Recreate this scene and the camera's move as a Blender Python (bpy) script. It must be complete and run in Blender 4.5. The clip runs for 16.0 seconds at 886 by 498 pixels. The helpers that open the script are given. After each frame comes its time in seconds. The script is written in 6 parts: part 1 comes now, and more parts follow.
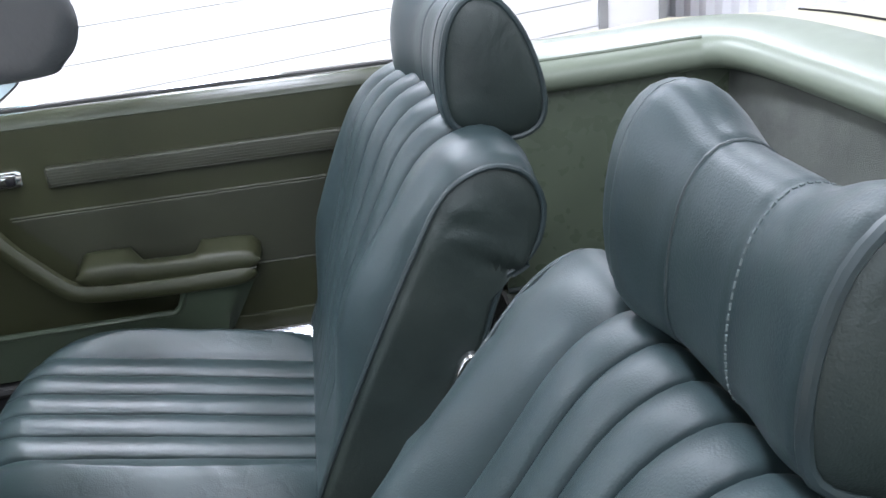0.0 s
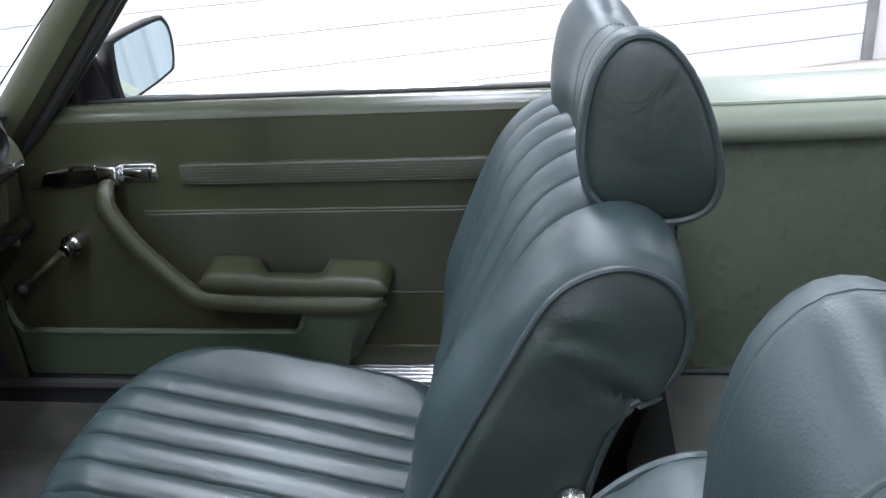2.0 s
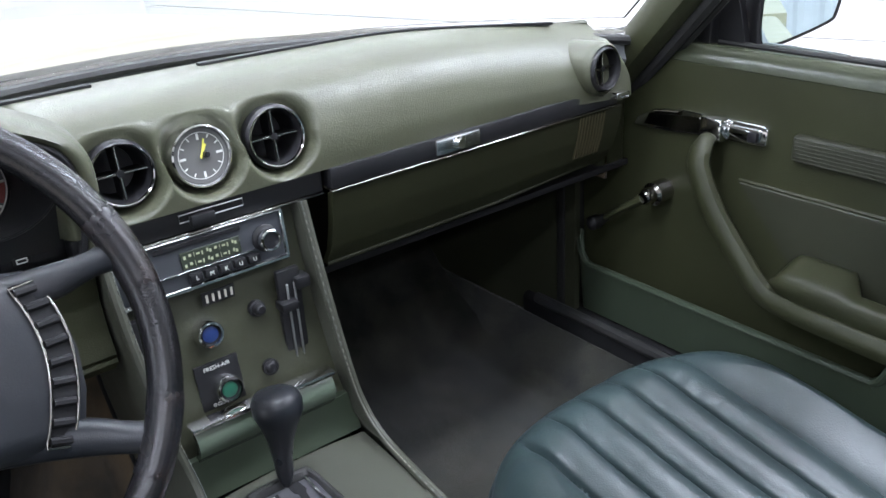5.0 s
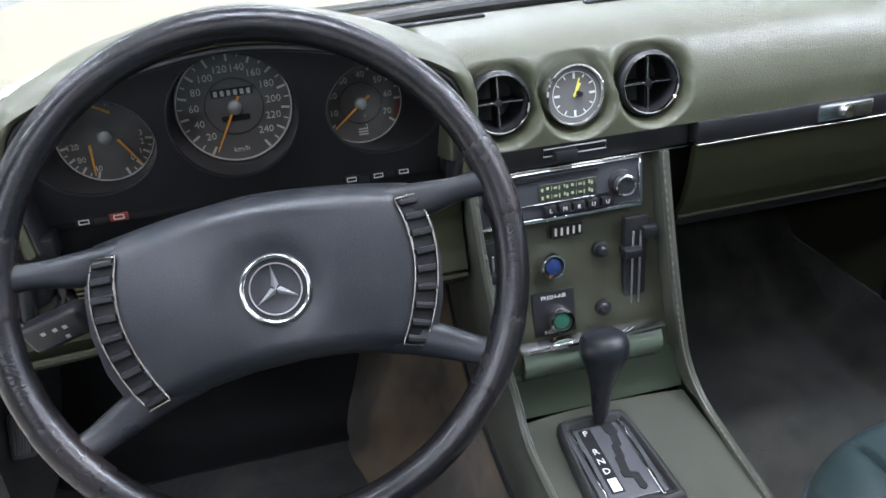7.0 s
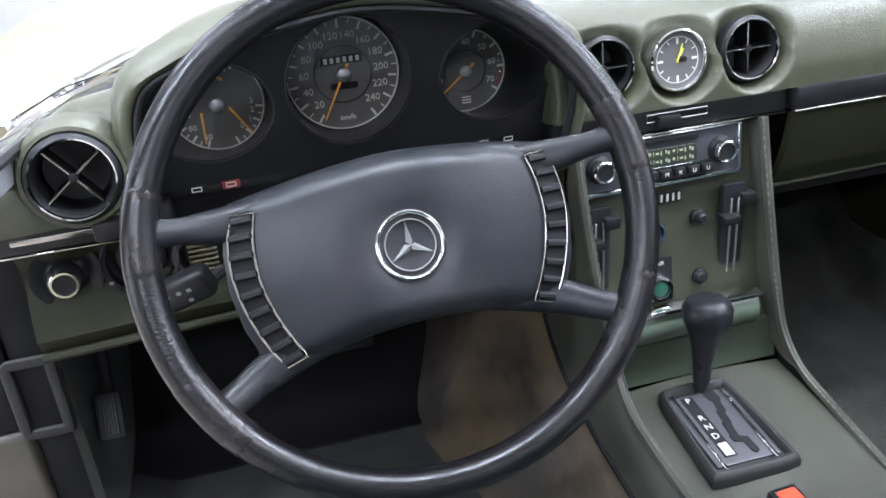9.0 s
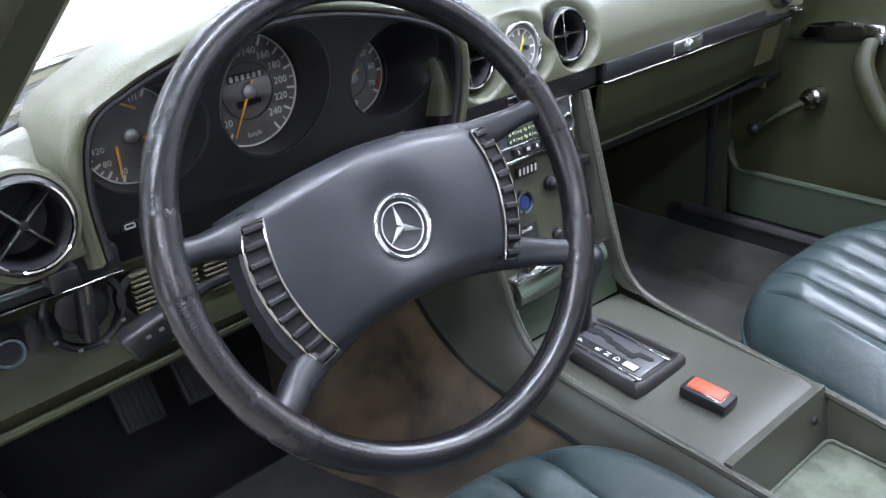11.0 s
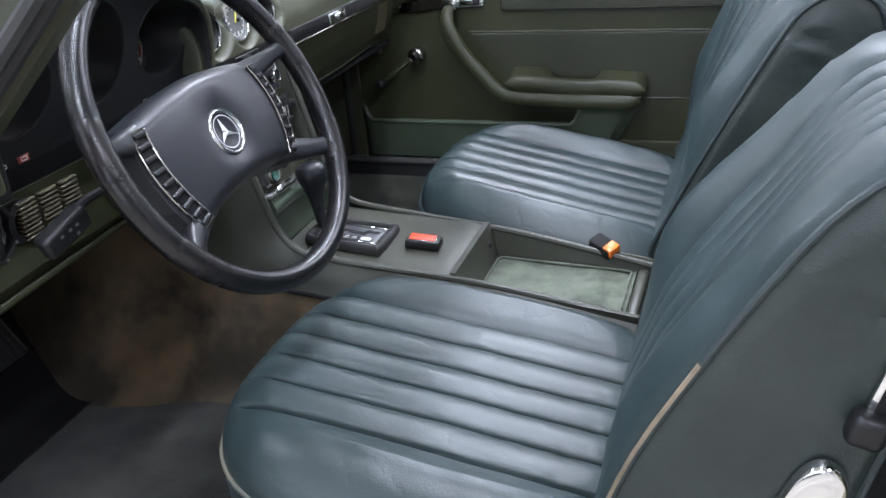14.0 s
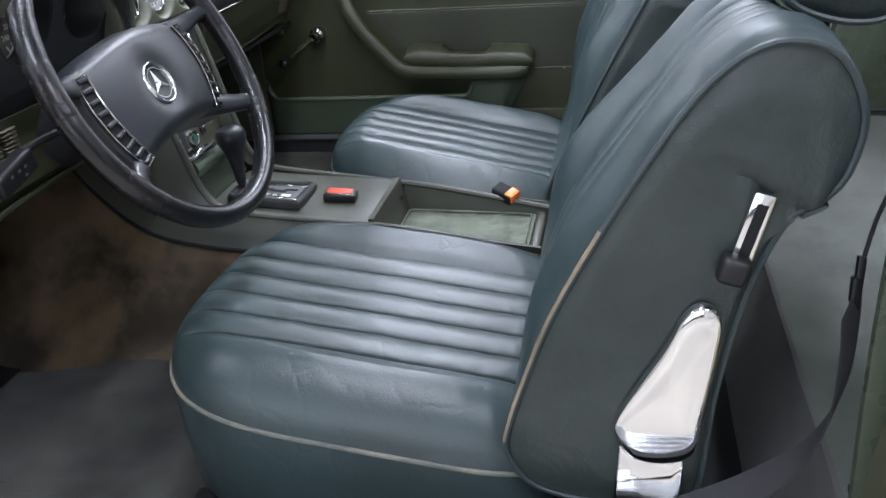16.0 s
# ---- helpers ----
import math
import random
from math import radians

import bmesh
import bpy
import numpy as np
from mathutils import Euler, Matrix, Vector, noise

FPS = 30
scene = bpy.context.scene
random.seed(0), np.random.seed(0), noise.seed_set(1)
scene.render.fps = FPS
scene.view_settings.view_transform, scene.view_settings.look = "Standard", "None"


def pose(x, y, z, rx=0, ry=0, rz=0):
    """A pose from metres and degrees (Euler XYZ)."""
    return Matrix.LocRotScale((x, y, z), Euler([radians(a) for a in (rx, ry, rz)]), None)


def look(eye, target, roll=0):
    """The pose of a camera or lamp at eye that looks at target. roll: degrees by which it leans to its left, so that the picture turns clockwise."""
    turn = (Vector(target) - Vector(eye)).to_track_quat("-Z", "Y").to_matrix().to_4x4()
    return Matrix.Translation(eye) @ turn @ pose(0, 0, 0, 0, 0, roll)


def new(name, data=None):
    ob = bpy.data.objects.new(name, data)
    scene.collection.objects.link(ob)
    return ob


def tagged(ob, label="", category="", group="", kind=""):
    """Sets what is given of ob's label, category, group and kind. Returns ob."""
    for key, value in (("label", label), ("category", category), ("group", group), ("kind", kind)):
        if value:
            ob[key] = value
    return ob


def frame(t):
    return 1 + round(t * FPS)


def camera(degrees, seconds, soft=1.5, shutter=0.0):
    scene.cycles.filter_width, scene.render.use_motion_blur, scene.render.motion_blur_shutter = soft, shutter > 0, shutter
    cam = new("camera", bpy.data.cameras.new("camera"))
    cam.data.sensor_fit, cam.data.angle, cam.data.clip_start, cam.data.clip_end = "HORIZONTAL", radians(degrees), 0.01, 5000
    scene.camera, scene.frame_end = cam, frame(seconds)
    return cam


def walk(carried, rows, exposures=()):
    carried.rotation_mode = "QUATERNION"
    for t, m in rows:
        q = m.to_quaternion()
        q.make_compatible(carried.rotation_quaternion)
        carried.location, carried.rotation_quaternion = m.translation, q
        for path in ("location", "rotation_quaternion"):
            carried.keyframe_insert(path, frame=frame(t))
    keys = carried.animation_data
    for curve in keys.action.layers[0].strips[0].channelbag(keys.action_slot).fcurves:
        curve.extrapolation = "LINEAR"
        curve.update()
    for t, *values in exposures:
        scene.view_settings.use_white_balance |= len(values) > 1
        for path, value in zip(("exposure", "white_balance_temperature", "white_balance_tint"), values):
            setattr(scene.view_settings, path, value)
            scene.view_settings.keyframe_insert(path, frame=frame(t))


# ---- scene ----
cam = camera(54.3, 16.0)
PATH = [
    (0, (0.347, -0.775, 1.172), (0.546, 1.041, 0.360), -6.1),
    (0.5, (0.359, -0.728, 1.174), (0.615, 1.097, 0.346), -6.8),
    (1, (0.395, -0.675, 1.175), (0.543, 1.147, 0.361), -6.6),
    (1.5, (0.435, -0.605, 1.180), (0.385, 1.221, 0.364), -4.8),
    (2, (0.468, -0.536, 1.179), (0.168, 1.268, 0.358), -4.4),
    (2.5, (0.480, -0.473, 1.170), (-0.053, 1.273, 0.353), -4.4),
    (3, (0.478, -0.414, 1.168), (-0.278, 1.227, 0.345), -4.3),
    (3.5, (0.464, -0.367, 1.17), (-0.49, 1.176, 0.328), -4.2),
    (4, (0.466, -0.326, 1.153), (-0.705, 1.065, 0.318), -4.3),
    (4.5, (0.451, -0.31, 1.137), (-0.878, 0.935, 0.309), -4.1),
    (5, (0.429, -0.31, 1.126), (-1.032, 0.773, 0.295), -3.6),
    (5.2, (0.427, -0.312, 1.125), (-1.081, 0.703, 0.29), -3.4),
    (7.3, (0.423, -0.34, 1.147), (-1.319, -0.021, 0.218), -4.5),
    (7.5, (0.422, -0.349, 1.144), (-1.326, -0.057, 0.217), -4.5),
    (8, (0.426, -0.365, 1.141), (-1.327, -0.129, 0.208), -4.7),
    (8.2, (0.426, -0.375, 1.133), (-1.332, -0.136, 0.209), -4.9),
    (10.3, (0.375, -0.635, 1.103), (-1.198, 0.237, 0.228), -4.8),
    (10.5, (0.367, -0.665, 1.103), (-1.163, 0.283, 0.232), -4.9),
    (11, (0.346, -0.75, 1.1), (-1.053, 0.393, 0.241), -5.0),
    (11.5, (0.329, -0.83, 1.098), (-0.933, 0.466, 0.245), -5.1),
    (12, (0.319, -0.915, 1.097), (-0.79, 0.513, 0.243), -5.1),
    (12.5, (0.341, -0.996, 1.097), (-0.65, 0.518, 0.246), -5.7),
    (13, (0.363, -1.081, 1.096), (-0.503, 0.51, 0.248), -5.7),
    (13.5, (0.38, -1.149, 1.097), (-0.379, 0.495, 0.247), -5.5),
    (14, (0.388, -1.212, 1.1), (-0.253, 0.476, 0.24), -5.1),
    (14.5, (0.375, -1.274, 1.083), (-0.141, 0.461, 0.234), -5.1),
    (15, (0.374, -1.321, 1.075), (-0.06, 0.435, 0.221), -4.9),
    (15.5, (0.375, -1.351, 1.06), (-0.026, 0.416, 0.213), -4.8),
    (16, (0.386, -1.371, 1.058), (-0.015, 0.391, 0.2), -4.8),
]
EXPOSURES = [(0, -0.27, 6500, 10), (2.5, -0.27, 6500, 10), (3.5, -0.23, 6500, 10), (5, -0.07, 6450, 11), (8, 0.05, 6400, 12), (10.5, 0.34, 6350, 13), (12, 0.22, 6250, 12), (13.5, -0.13, 6350, 12), (16, -0.30, 6450, 12)]
walk(cam, [(t, look(eye, target, roll)) for t, eye, target, roll in PATH], EXPOSURES)

# ---- light: a white hall with rows of ceiling tubes and an open gate behind ----
world = bpy.data.worlds.new("world")
scene.world = world
world.use_nodes = True
world.node_tree.nodes["Background"].inputs[0].default_value = (0.75, 0.82, 0.9, 1)
world.node_tree.nodes["Background"].inputs[1].default_value = 0.12
TUBE_POWER, GATE_POWER = 61.0, 115.0


def area_lamp(name, m, sx, sy, power, colour):
    data = bpy.data.lights.new(name, "AREA")
    data.shape, data.size, data.size_y, data.energy, data.color = "RECTANGLE", sx, sy, power, colour
    ob = new(name, data)
    ob.matrix_world = m
    return ob


TUBES = [(lx, ly) for lx in (-2.5, 0.1) for ly in (-2.0, 0.0, 1.9)] + [(1.8, -2.4), (1.8, 1.9), (1.7, 3.5), (-0.3, 2.85), (-4.3, 0.9), (3.35, -1.5)]
for lx, ly in TUBES:
    area_lamp("tube_light", pose(lx, ly, 2.93), 0.3, 1.5, TUBE_POWER, (0.84, 0.895, 1.05))
area_lamp("gate_light", look((-0.9, -4.9, 1.6), (-0.5, 0, 0.8)), 4.2, 2.4, GATE_POWER, (0.80, 0.88, 1.0))


# ---- materials ----
def material(name, base, rough=0.5, metal=0.0, vary=0.12, scale=6.0, grain=0, bump=0.0, second=None, stain=0.0, stain_scale=3.0,
             spec=0.5, coat=0.0, sheen=0.0, emit=0.0, wrinkle=0.0, random=0.0, rough_vary=0.06):
    """A surface with large blotches, fine grain, bump and, with second, stains of another colour."""
    m = bpy.data.materials.new(name)
    m.use_nodes = True
    nt = m.node_tree
    n, l = nt.nodes, nt.links
    bs = n["Principled BSDF"]
    bs.inputs["Metallic"].default_value = metal
    bs.inputs["Specular IOR Level"].default_value = spec
    bs.inputs["Coat Weight"].default_value = coat
    bs.inputs["Coat Roughness"].default_value = 0.12
    bs.inputs["Sheen Weight"].default_value = sheen
    tc = n.new("ShaderNodeTexCoord")
    big = n.new("ShaderNodeTexNoise")
    big.inputs["Scale"].default_value = scale
    big.inputs["Detail"].default_value = 5.0
    l.new(tc.outputs["Object"], big.inputs["Vector"])
    ramp = n.new("ShaderNodeValToRGB")
    ramp.color_ramp.elements[0].position, ramp.color_ramp.elements[1].position = 0.3, 0.7
    ramp.color_ramp.elements[0].color = (*[c * (1 - vary) for c in base], 1)
    ramp.color_ramp.elements[1].color = (*[min(1, c * (1 + vary)) for c in base], 1)
    l.new(big.outputs["Fac"], ramp.inputs["Fac"])
    colour = ramp.outputs["Color"]
    if second:
        st = n.new("ShaderNodeTexNoise")
        st.inputs["Scale"].default_value = stain_scale
        st.inputs["Detail"].default_value = 6.0
        st.inputs["Roughness"].default_value = 0.62
        l.new(tc.outputs["Object"], st.inputs["Vector"])
        sr = n.new("ShaderNodeValToRGB")
        sr.color_ramp.elements[0].position, sr.color_ramp.elements[1].position = 0.42, 0.66
        sr.color_ramp.elements[1].color = (stain, stain, stain, 1)
        l.new(st.outputs["Fac"], sr.inputs["Fac"])
        mx = n.new("ShaderNodeMix")
        mx.data_type = "RGBA"
        l.new(sr.outputs["Color"], mx.inputs["Factor"])
        l.new(colour, mx.inputs["A"])
        mx.inputs["B"].default_value = (*second, 1)
        colour = mx.outputs["Result"]
    if random:
        oi, hs = n.new("ShaderNodeObjectInfo"), n.new("ShaderNodeHueSaturation")
        mr = n.new("ShaderNodeMapRange")
        mr.inputs["To Min"].default_value, mr.inputs["To Max"].default_value = 1 - random, 1 + random
        l.new(oi.outputs["Random"], mr.inputs["Value"])
        l.new(mr.outputs["Result"], hs.inputs["Value"])
        l.new(colour, hs.inputs["Color"])
        colour = hs.outputs["Color"]
    l.new(colour, bs.inputs["Base Color"])
    rr = n.new("ShaderNodeMapRange")
    rr.inputs["To Min"].default_value, rr.inputs["To Max"].default_value = max(0.02, rough - rough_vary), min(1, rough + rough_vary)
    fine = n.new("ShaderNodeTexNoise")
    fine.inputs["Scale"].default_value = grain or 60.0
    fine.inputs["Detail"].default_value = 3.0
    l.new(tc.outputs["Object"], fine.inputs["Vector"])
    rn = n.new("ShaderNodeTexNoise")
    rn.inputs["Scale"].default_value = 28.0
    l.new(tc.outputs["Object"], rn.inputs["Vector"])
    l.new(rn.outputs["Fac"], rr.inputs["Value"])
    l.new(rr.outputs["Result"], bs.inputs["Roughness"])
    last = None
    if bump:
        bp = n.new("ShaderNodeBump")
        bp.inputs["Strength"].default_value = bump
        bp.inputs["Distance"].default_value = 0.002
        l.new(fine.outputs["Fac"], bp.inputs["Height"])
        last = bp
    if wrinkle:
        wn, wp = n.new("ShaderNodeTexNoise"), n.new("ShaderNodeBump")
        wn.inputs["Scale"].default_value, wn.inputs["Detail"].default_value, wn.inputs["Distortion"].default_value = 16.0, 4.0, 0.8
        l.new(tc.outputs["Object"], wn.inputs["Vector"])
        wp.inputs["Strength"].default_value, wp.inputs["Distance"].default_value = wrinkle, 0.012
        l.new(wn.outputs["Fac"], wp.inputs["Height"])
        if last:
            l.new(last.outputs["Normal"], wp.inputs["Normal"])
        last = wp
    if last:
        l.new(last.outputs["Normal"], bs.inputs["Normal"])
    if emit:
        bs.inputs["Emission Color"].default_value = (*base, 1)
        bs.inputs["Emission Strength"].default_value = emit
    return m


def clear_glass(name, tint=(1, 1, 1), rough=0.0):
    m = bpy.data.materials.new(name)
    m.use_nodes = True
    bs = m.node_tree.nodes["Principled BSDF"]
    bs.inputs["Base Color"].default_value = (*tint, 1)
    bs.inputs["Roughness"].default_value = rough
    bs.inputs["Transmission Weight"].default_value = 1.0
    bs.inputs["IOR"].default_value = 1.45
    return m


LEATHER = material("teal_leather", (0.026, 0.040, 0.040), 0.33, vary=0.14, scale=9, grain=700, bump=0.06, wrinkle=0.03, rough_vary=0.05, spec=0.55, second=(0.030, 0.049, 0.053), stain=0.5, stain_scale=7)
LEATHER_BACK = material("matt_teal_leather", (0.022, 0.036, 0.037), 0.41, vary=0.14, scale=9, grain=700, bump=0.10, wrinkle=0.04, rough_vary=0.04, spec=0.40, second=(0.031, 0.049, 0.053), stain=0.5, stain_scale=7)
LEATHER_SIDE = material("dark_green_side_leather", (0.021, 0.030, 0.027), 0.40, vary=0.16, scale=8, grain=600, bump=0.18, wrinkle=0.24, spec=0.45, second=(0.034, 0.044, 0.038), stain=0.7, stain_scale=5)
PIPING = material("piping", (0.021, 0.033, 0.035), 0.42, vary=0.2, scale=20, second=(0.05, 0.058, 0.053), stain=0.30, stain_scale=9)
STITCH = material("teal_thread", (0.105, 0.130, 0.130), 0.7, vary=0.2, scale=30)
RUBBED = material("rubbed_beige_piping", (0.17, 0.135, 0.09), 0.6, vary=0.25, scale=30, second=(0.27, 0.21, 0.14), stain=0.8, stain_scale=14)
PIPING_WORN = material("worn_piping", (0.075, 0.084, 0.074), 0.6, vary=0.2, scale=30, second=(0.21, 0.19, 0.14), stain=0.8, stain_scale=12)
VINYL = material("olive_vinyl", (0.0295, 0.0320, 0.0150), 0.38, vary=0.10, scale=5, grain=700, bump=0.22, spec=0.44)
VINYL_DARK = material("olive_vinyl_dark", (0.032, 0.034, 0.0195), 0.48, vary=0.12, scale=6, grain=800, bump=0.25, spec=0.4)
# olive vinyl darkened to carry the shade below the dash pad's overhang
SHADED_VINYL = material("shaded_olive_vinyl", (0.021, 0.0225, 0.0105), 0.46, vary=0.12, scale=6, grain=800, bump=0.25, spec=0.24)
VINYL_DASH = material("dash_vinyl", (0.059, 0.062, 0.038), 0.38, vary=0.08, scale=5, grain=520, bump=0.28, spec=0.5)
BRIGHT = material("bright_star", (0.8, 0.8, 0.8), 0.34, metal=1.0, vary=0.03)
FLAP_GREEN = material("ashtray_plastic", (0.070, 0.092, 0.066), 0.22, vary=0.08, scale=5, spec=0.55)
PLASTIC_GREEN = material("pale_green_moulding", (0.172, 0.200, 0.152), 0.33, vary=0.08, scale=5, grain=500, bump=0.06, spec=0.5)
POCKET_GREEN = material("pocket_plastic", (0.044, 0.058, 0.038), 0.32, vary=0.08, scale=6, grain=600, bump=0.12)
CARPET = material("green_carpet", (0.012, 0.0128, 0.0096), 0.95, vary=0.40, scale=24, grain=900, bump=0.9, second=(0.039, 0.037, 0.027), stain=0.9, stain_scale=11, spec=0.1, sheen=0.25)
CARPET_WORN = material("brown_worn_carpet", (0.014, 0.0145, 0.0115), 0.95, vary=0.7, scale=20, grain=500, bump=1.0, second=(0.043, 0.043, 0.035), stain=0.9, stain_scale=5.5, spec=0.1, sheen=0.2)
RAIL_VINYL = material("door_rail_vinyl", (0.044, 0.050, 0.031), 0.22, vary=0.08, scale=6, grain=600, bump=0.08, spec=0.6)
CONSOLE_VINYL = material("console_vinyl", (0.052, 0.054, 0.041), 0.34, vary=0.12, scale=7, grain=700, bump=0.2, spec=0.5)
TUNNEL_BROWN = material("rusty_brown_carpet", (0.056, 0.044, 0.029), 0.95, vary=0.5, scale=9, grain=900, bump=1.0, second=(0.185, 0.122, 0.062), stain=0.8, stain_scale=4.5, spec=0.1, sheen=0.15)
CARPET_GREY = material("grey_felt", (0.050, 0.059, 0.046), 0.95, vary=0.42, scale=11, grain=700, bump=1.0, second=(0.090, 0.101, 0.081), stain=0.8, stain_scale=10, spec=0.1, sheen=0.3)
VELOUR = material("pale_velour", (0.095, 0.112, 0.082), 0.95, vary=0.25, scale=18, grain=900, bump=0.7, second=(0.18, 0.20, 0.155), stain=0.9, stain_scale=26, spec=0.1, sheen=0.1)
CHROME = material("chrome", (0.82, 0.82, 0.82), 0.07, metal=1.0, vary=0.03, rough_vary=0.03)
ALLOY = material("ribbed_alloy", (0.62, 0.63, 0.64), 0.22, metal=1.0, vary=0.08, grain=200, bump=0.05)
WHEEL_BLACK = material("wheel_rim_plastic", (0.007, 0.007, 0.008), 0.20, vary=0.2, scale=12, grain=800, bump=0.10, spec=0.5, second=(0.017, 0.014, 0.013), stain=0.3, stain_scale=16)
SPOKE = material("spoke_plastic", (0.012, 0.0135, 0.016), 0.30, vary=0.16, scale=9, grain=700, bump=0.10, rough_vary=0.08, second=(0.026, 0.022, 0.020), stain=0.4, stain_scale=14, spec=0.30)
SLEEVE = material("smooth_wheel_plastic", (0.010, 0.010, 0.0115), 0.27, vary=0.2, scale=12, grain=700, bump=0.06, spec=0.45, second=(0.034, 0.021, 0.014), stain=0.35, stain_scale=22)
PAD = material("wheel_pad_plastic", (0.0160, 0.0178, 0.0205), 0.32, vary=0.16, scale=9, grain=700, bump=0.12, rough_vary=0.08, second=(0.030, 0.028, 0.028), stain=0.45, stain_scale=10, spec=0.38)
STRIP_VINYL = material("grained_door_vinyl", (0.029, 0.031, 0.0185), 0.42, vary=0.10, scale=6, grain=900, bump=0.35, spec=0.42)
QUARTER_VINYL = material("quarter_trim_vinyl", (0.074, 0.092, 0.062), 0.28, vary=0.10, scale=5, grain=700, bump=0.15, spec=0.5)
DARK_CHROME = material("clouded_chrome", (0.42, 0.40, 0.37), 0.16, metal=1.0, vary=0.2, scale=18)
RADIO_FACE = material("radio_front", (0.060, 0.064, 0.070), 0.30, metal=0.4, vary=0.08, scale=20)
BLACK = material("black_plastic", (0.011, 0.011, 0.012), 0.38, vary=0.2, scale=20, grain=400, bump=0.08, spec=0.36)
BLACK_MATT = material("matt_black", (0.010, 0.010, 0.0105), 0.7, vary=0.2, scale=15, grain=300, bump=0.1, spec=0.22)
RUBBER = material("black_rubber", (0.016, 0.016, 0.015), 0.6, vary=0.25, scale=15, grain=300, bump=0.15)
CLUSTER = material("instrument_panel_plastic", (0.014, 0.014, 0.015), 0.34, vary=0.08, scale=7, grain=700, bump=0.14, spec=0.38)
DIAL = material("dial_face", (0.085, 0.081, 0.071), 0.55, vary=0.12, scale=25)
PRINT = material("dial_print", (0.52, 0.50, 0.43), 0.6, vary=0.08)
GUNMETAL = material("selector_metal", (0.095, 0.096, 0.102), 0.30, metal=0.5, vary=0.1)
SCALE_PRINT = material("scale_print", (0.30, 0.32, 0.20), 0.5, vary=0.2)
WHITE = material("white_print", (0.62, 0.62, 0.58), 0.6, vary=0.05)
ORANGE = material("orange_needle", (0.78, 0.33, 0.03), 0.5, vary=0.05)
YELLOW = material("yellow_hand", (0.66, 0.62, 0.10), 0.5, vary=0.05)
RED = material("red_plastic", (0.72, 0.075, 0.035), 0.35, vary=0.06)
BUCKLE_ORANGE = material("orange_button", (0.85, 0.20, 0.02), 0.35, vary=0.06)
BLUE = material("blue_print", (0.008, 0.022, 0.090), 0.4, vary=0.05)
GREEN_MARK = material("green_print", (0.009, 0.070, 0.040), 0.4, vary=0.05)
RED_MARK = material("red_print", (0.20, 0.028, 0.020), 0.5, vary=0.05)
GREY_METAL = material("grey_metal", (0.35, 0.35, 0.34), 0.35, metal=0.9, vary=0.1)
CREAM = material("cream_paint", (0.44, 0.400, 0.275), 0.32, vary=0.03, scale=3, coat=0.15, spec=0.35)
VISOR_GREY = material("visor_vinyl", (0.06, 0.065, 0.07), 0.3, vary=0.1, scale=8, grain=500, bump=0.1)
# blotchy cream for the door post; shade is put in as a far darker base
SHADED_CREAM = material("shaded_cream_paint", (0.065, 0.062, 0.047), 0.45, vary=0.25, scale=9, second=(0.10, 0.08, 0.06), stain=0.7, stain_scale=8)
WEBBING = material("belt_webbing", (0.014, 0.014, 0.016), 0.75, vary=0.2, scale=30, grain=1200, bump=0.5)
HALL_WHITE = material("white_door_panel", (0.80, 0.80, 0.80), 0.55, vary=0.02, scale=2)
HALL_CEILING = material("hall_ceiling", (0.50, 0.50, 0.49), 0.8, vary=0.06, scale=1.5)
HALL_WALL = material("hall_wall", (0.70, 0.69, 0.68), 0.75, vary=0.04, scale=2)
CONCRETE = material("concrete", (0.46, 0.42, 0.36), 0.7, vary=0.15, scale=2, grain=90, bump=0.2, second=(0.28, 0.26, 0.23), stain=0.5, stain_scale=1.4)
STEEL_GREY = material("grey_steel", (0.33, 0.34, 0.35), 0.45, metal=0.5, vary=0.1)
GRILLE_TAN = material("speaker_slats", (0.062, 0.054, 0.027), 0.5, vary=0.15, scale=20)
SHUTTER = material("white_corrugated_sheet", (0.72, 0.72, 0.74), 0.5, vary=0.04, scale=2)
ORANGE_BOX = material("orange_box", (0.70, 0.20, 0.05), 0.5, vary=0.1)
MIRROR = material("mirror_glass", (0.55, 0.68, 0.70), 0.015, metal=1.0, vary=0.0, rough_vary=0.005)


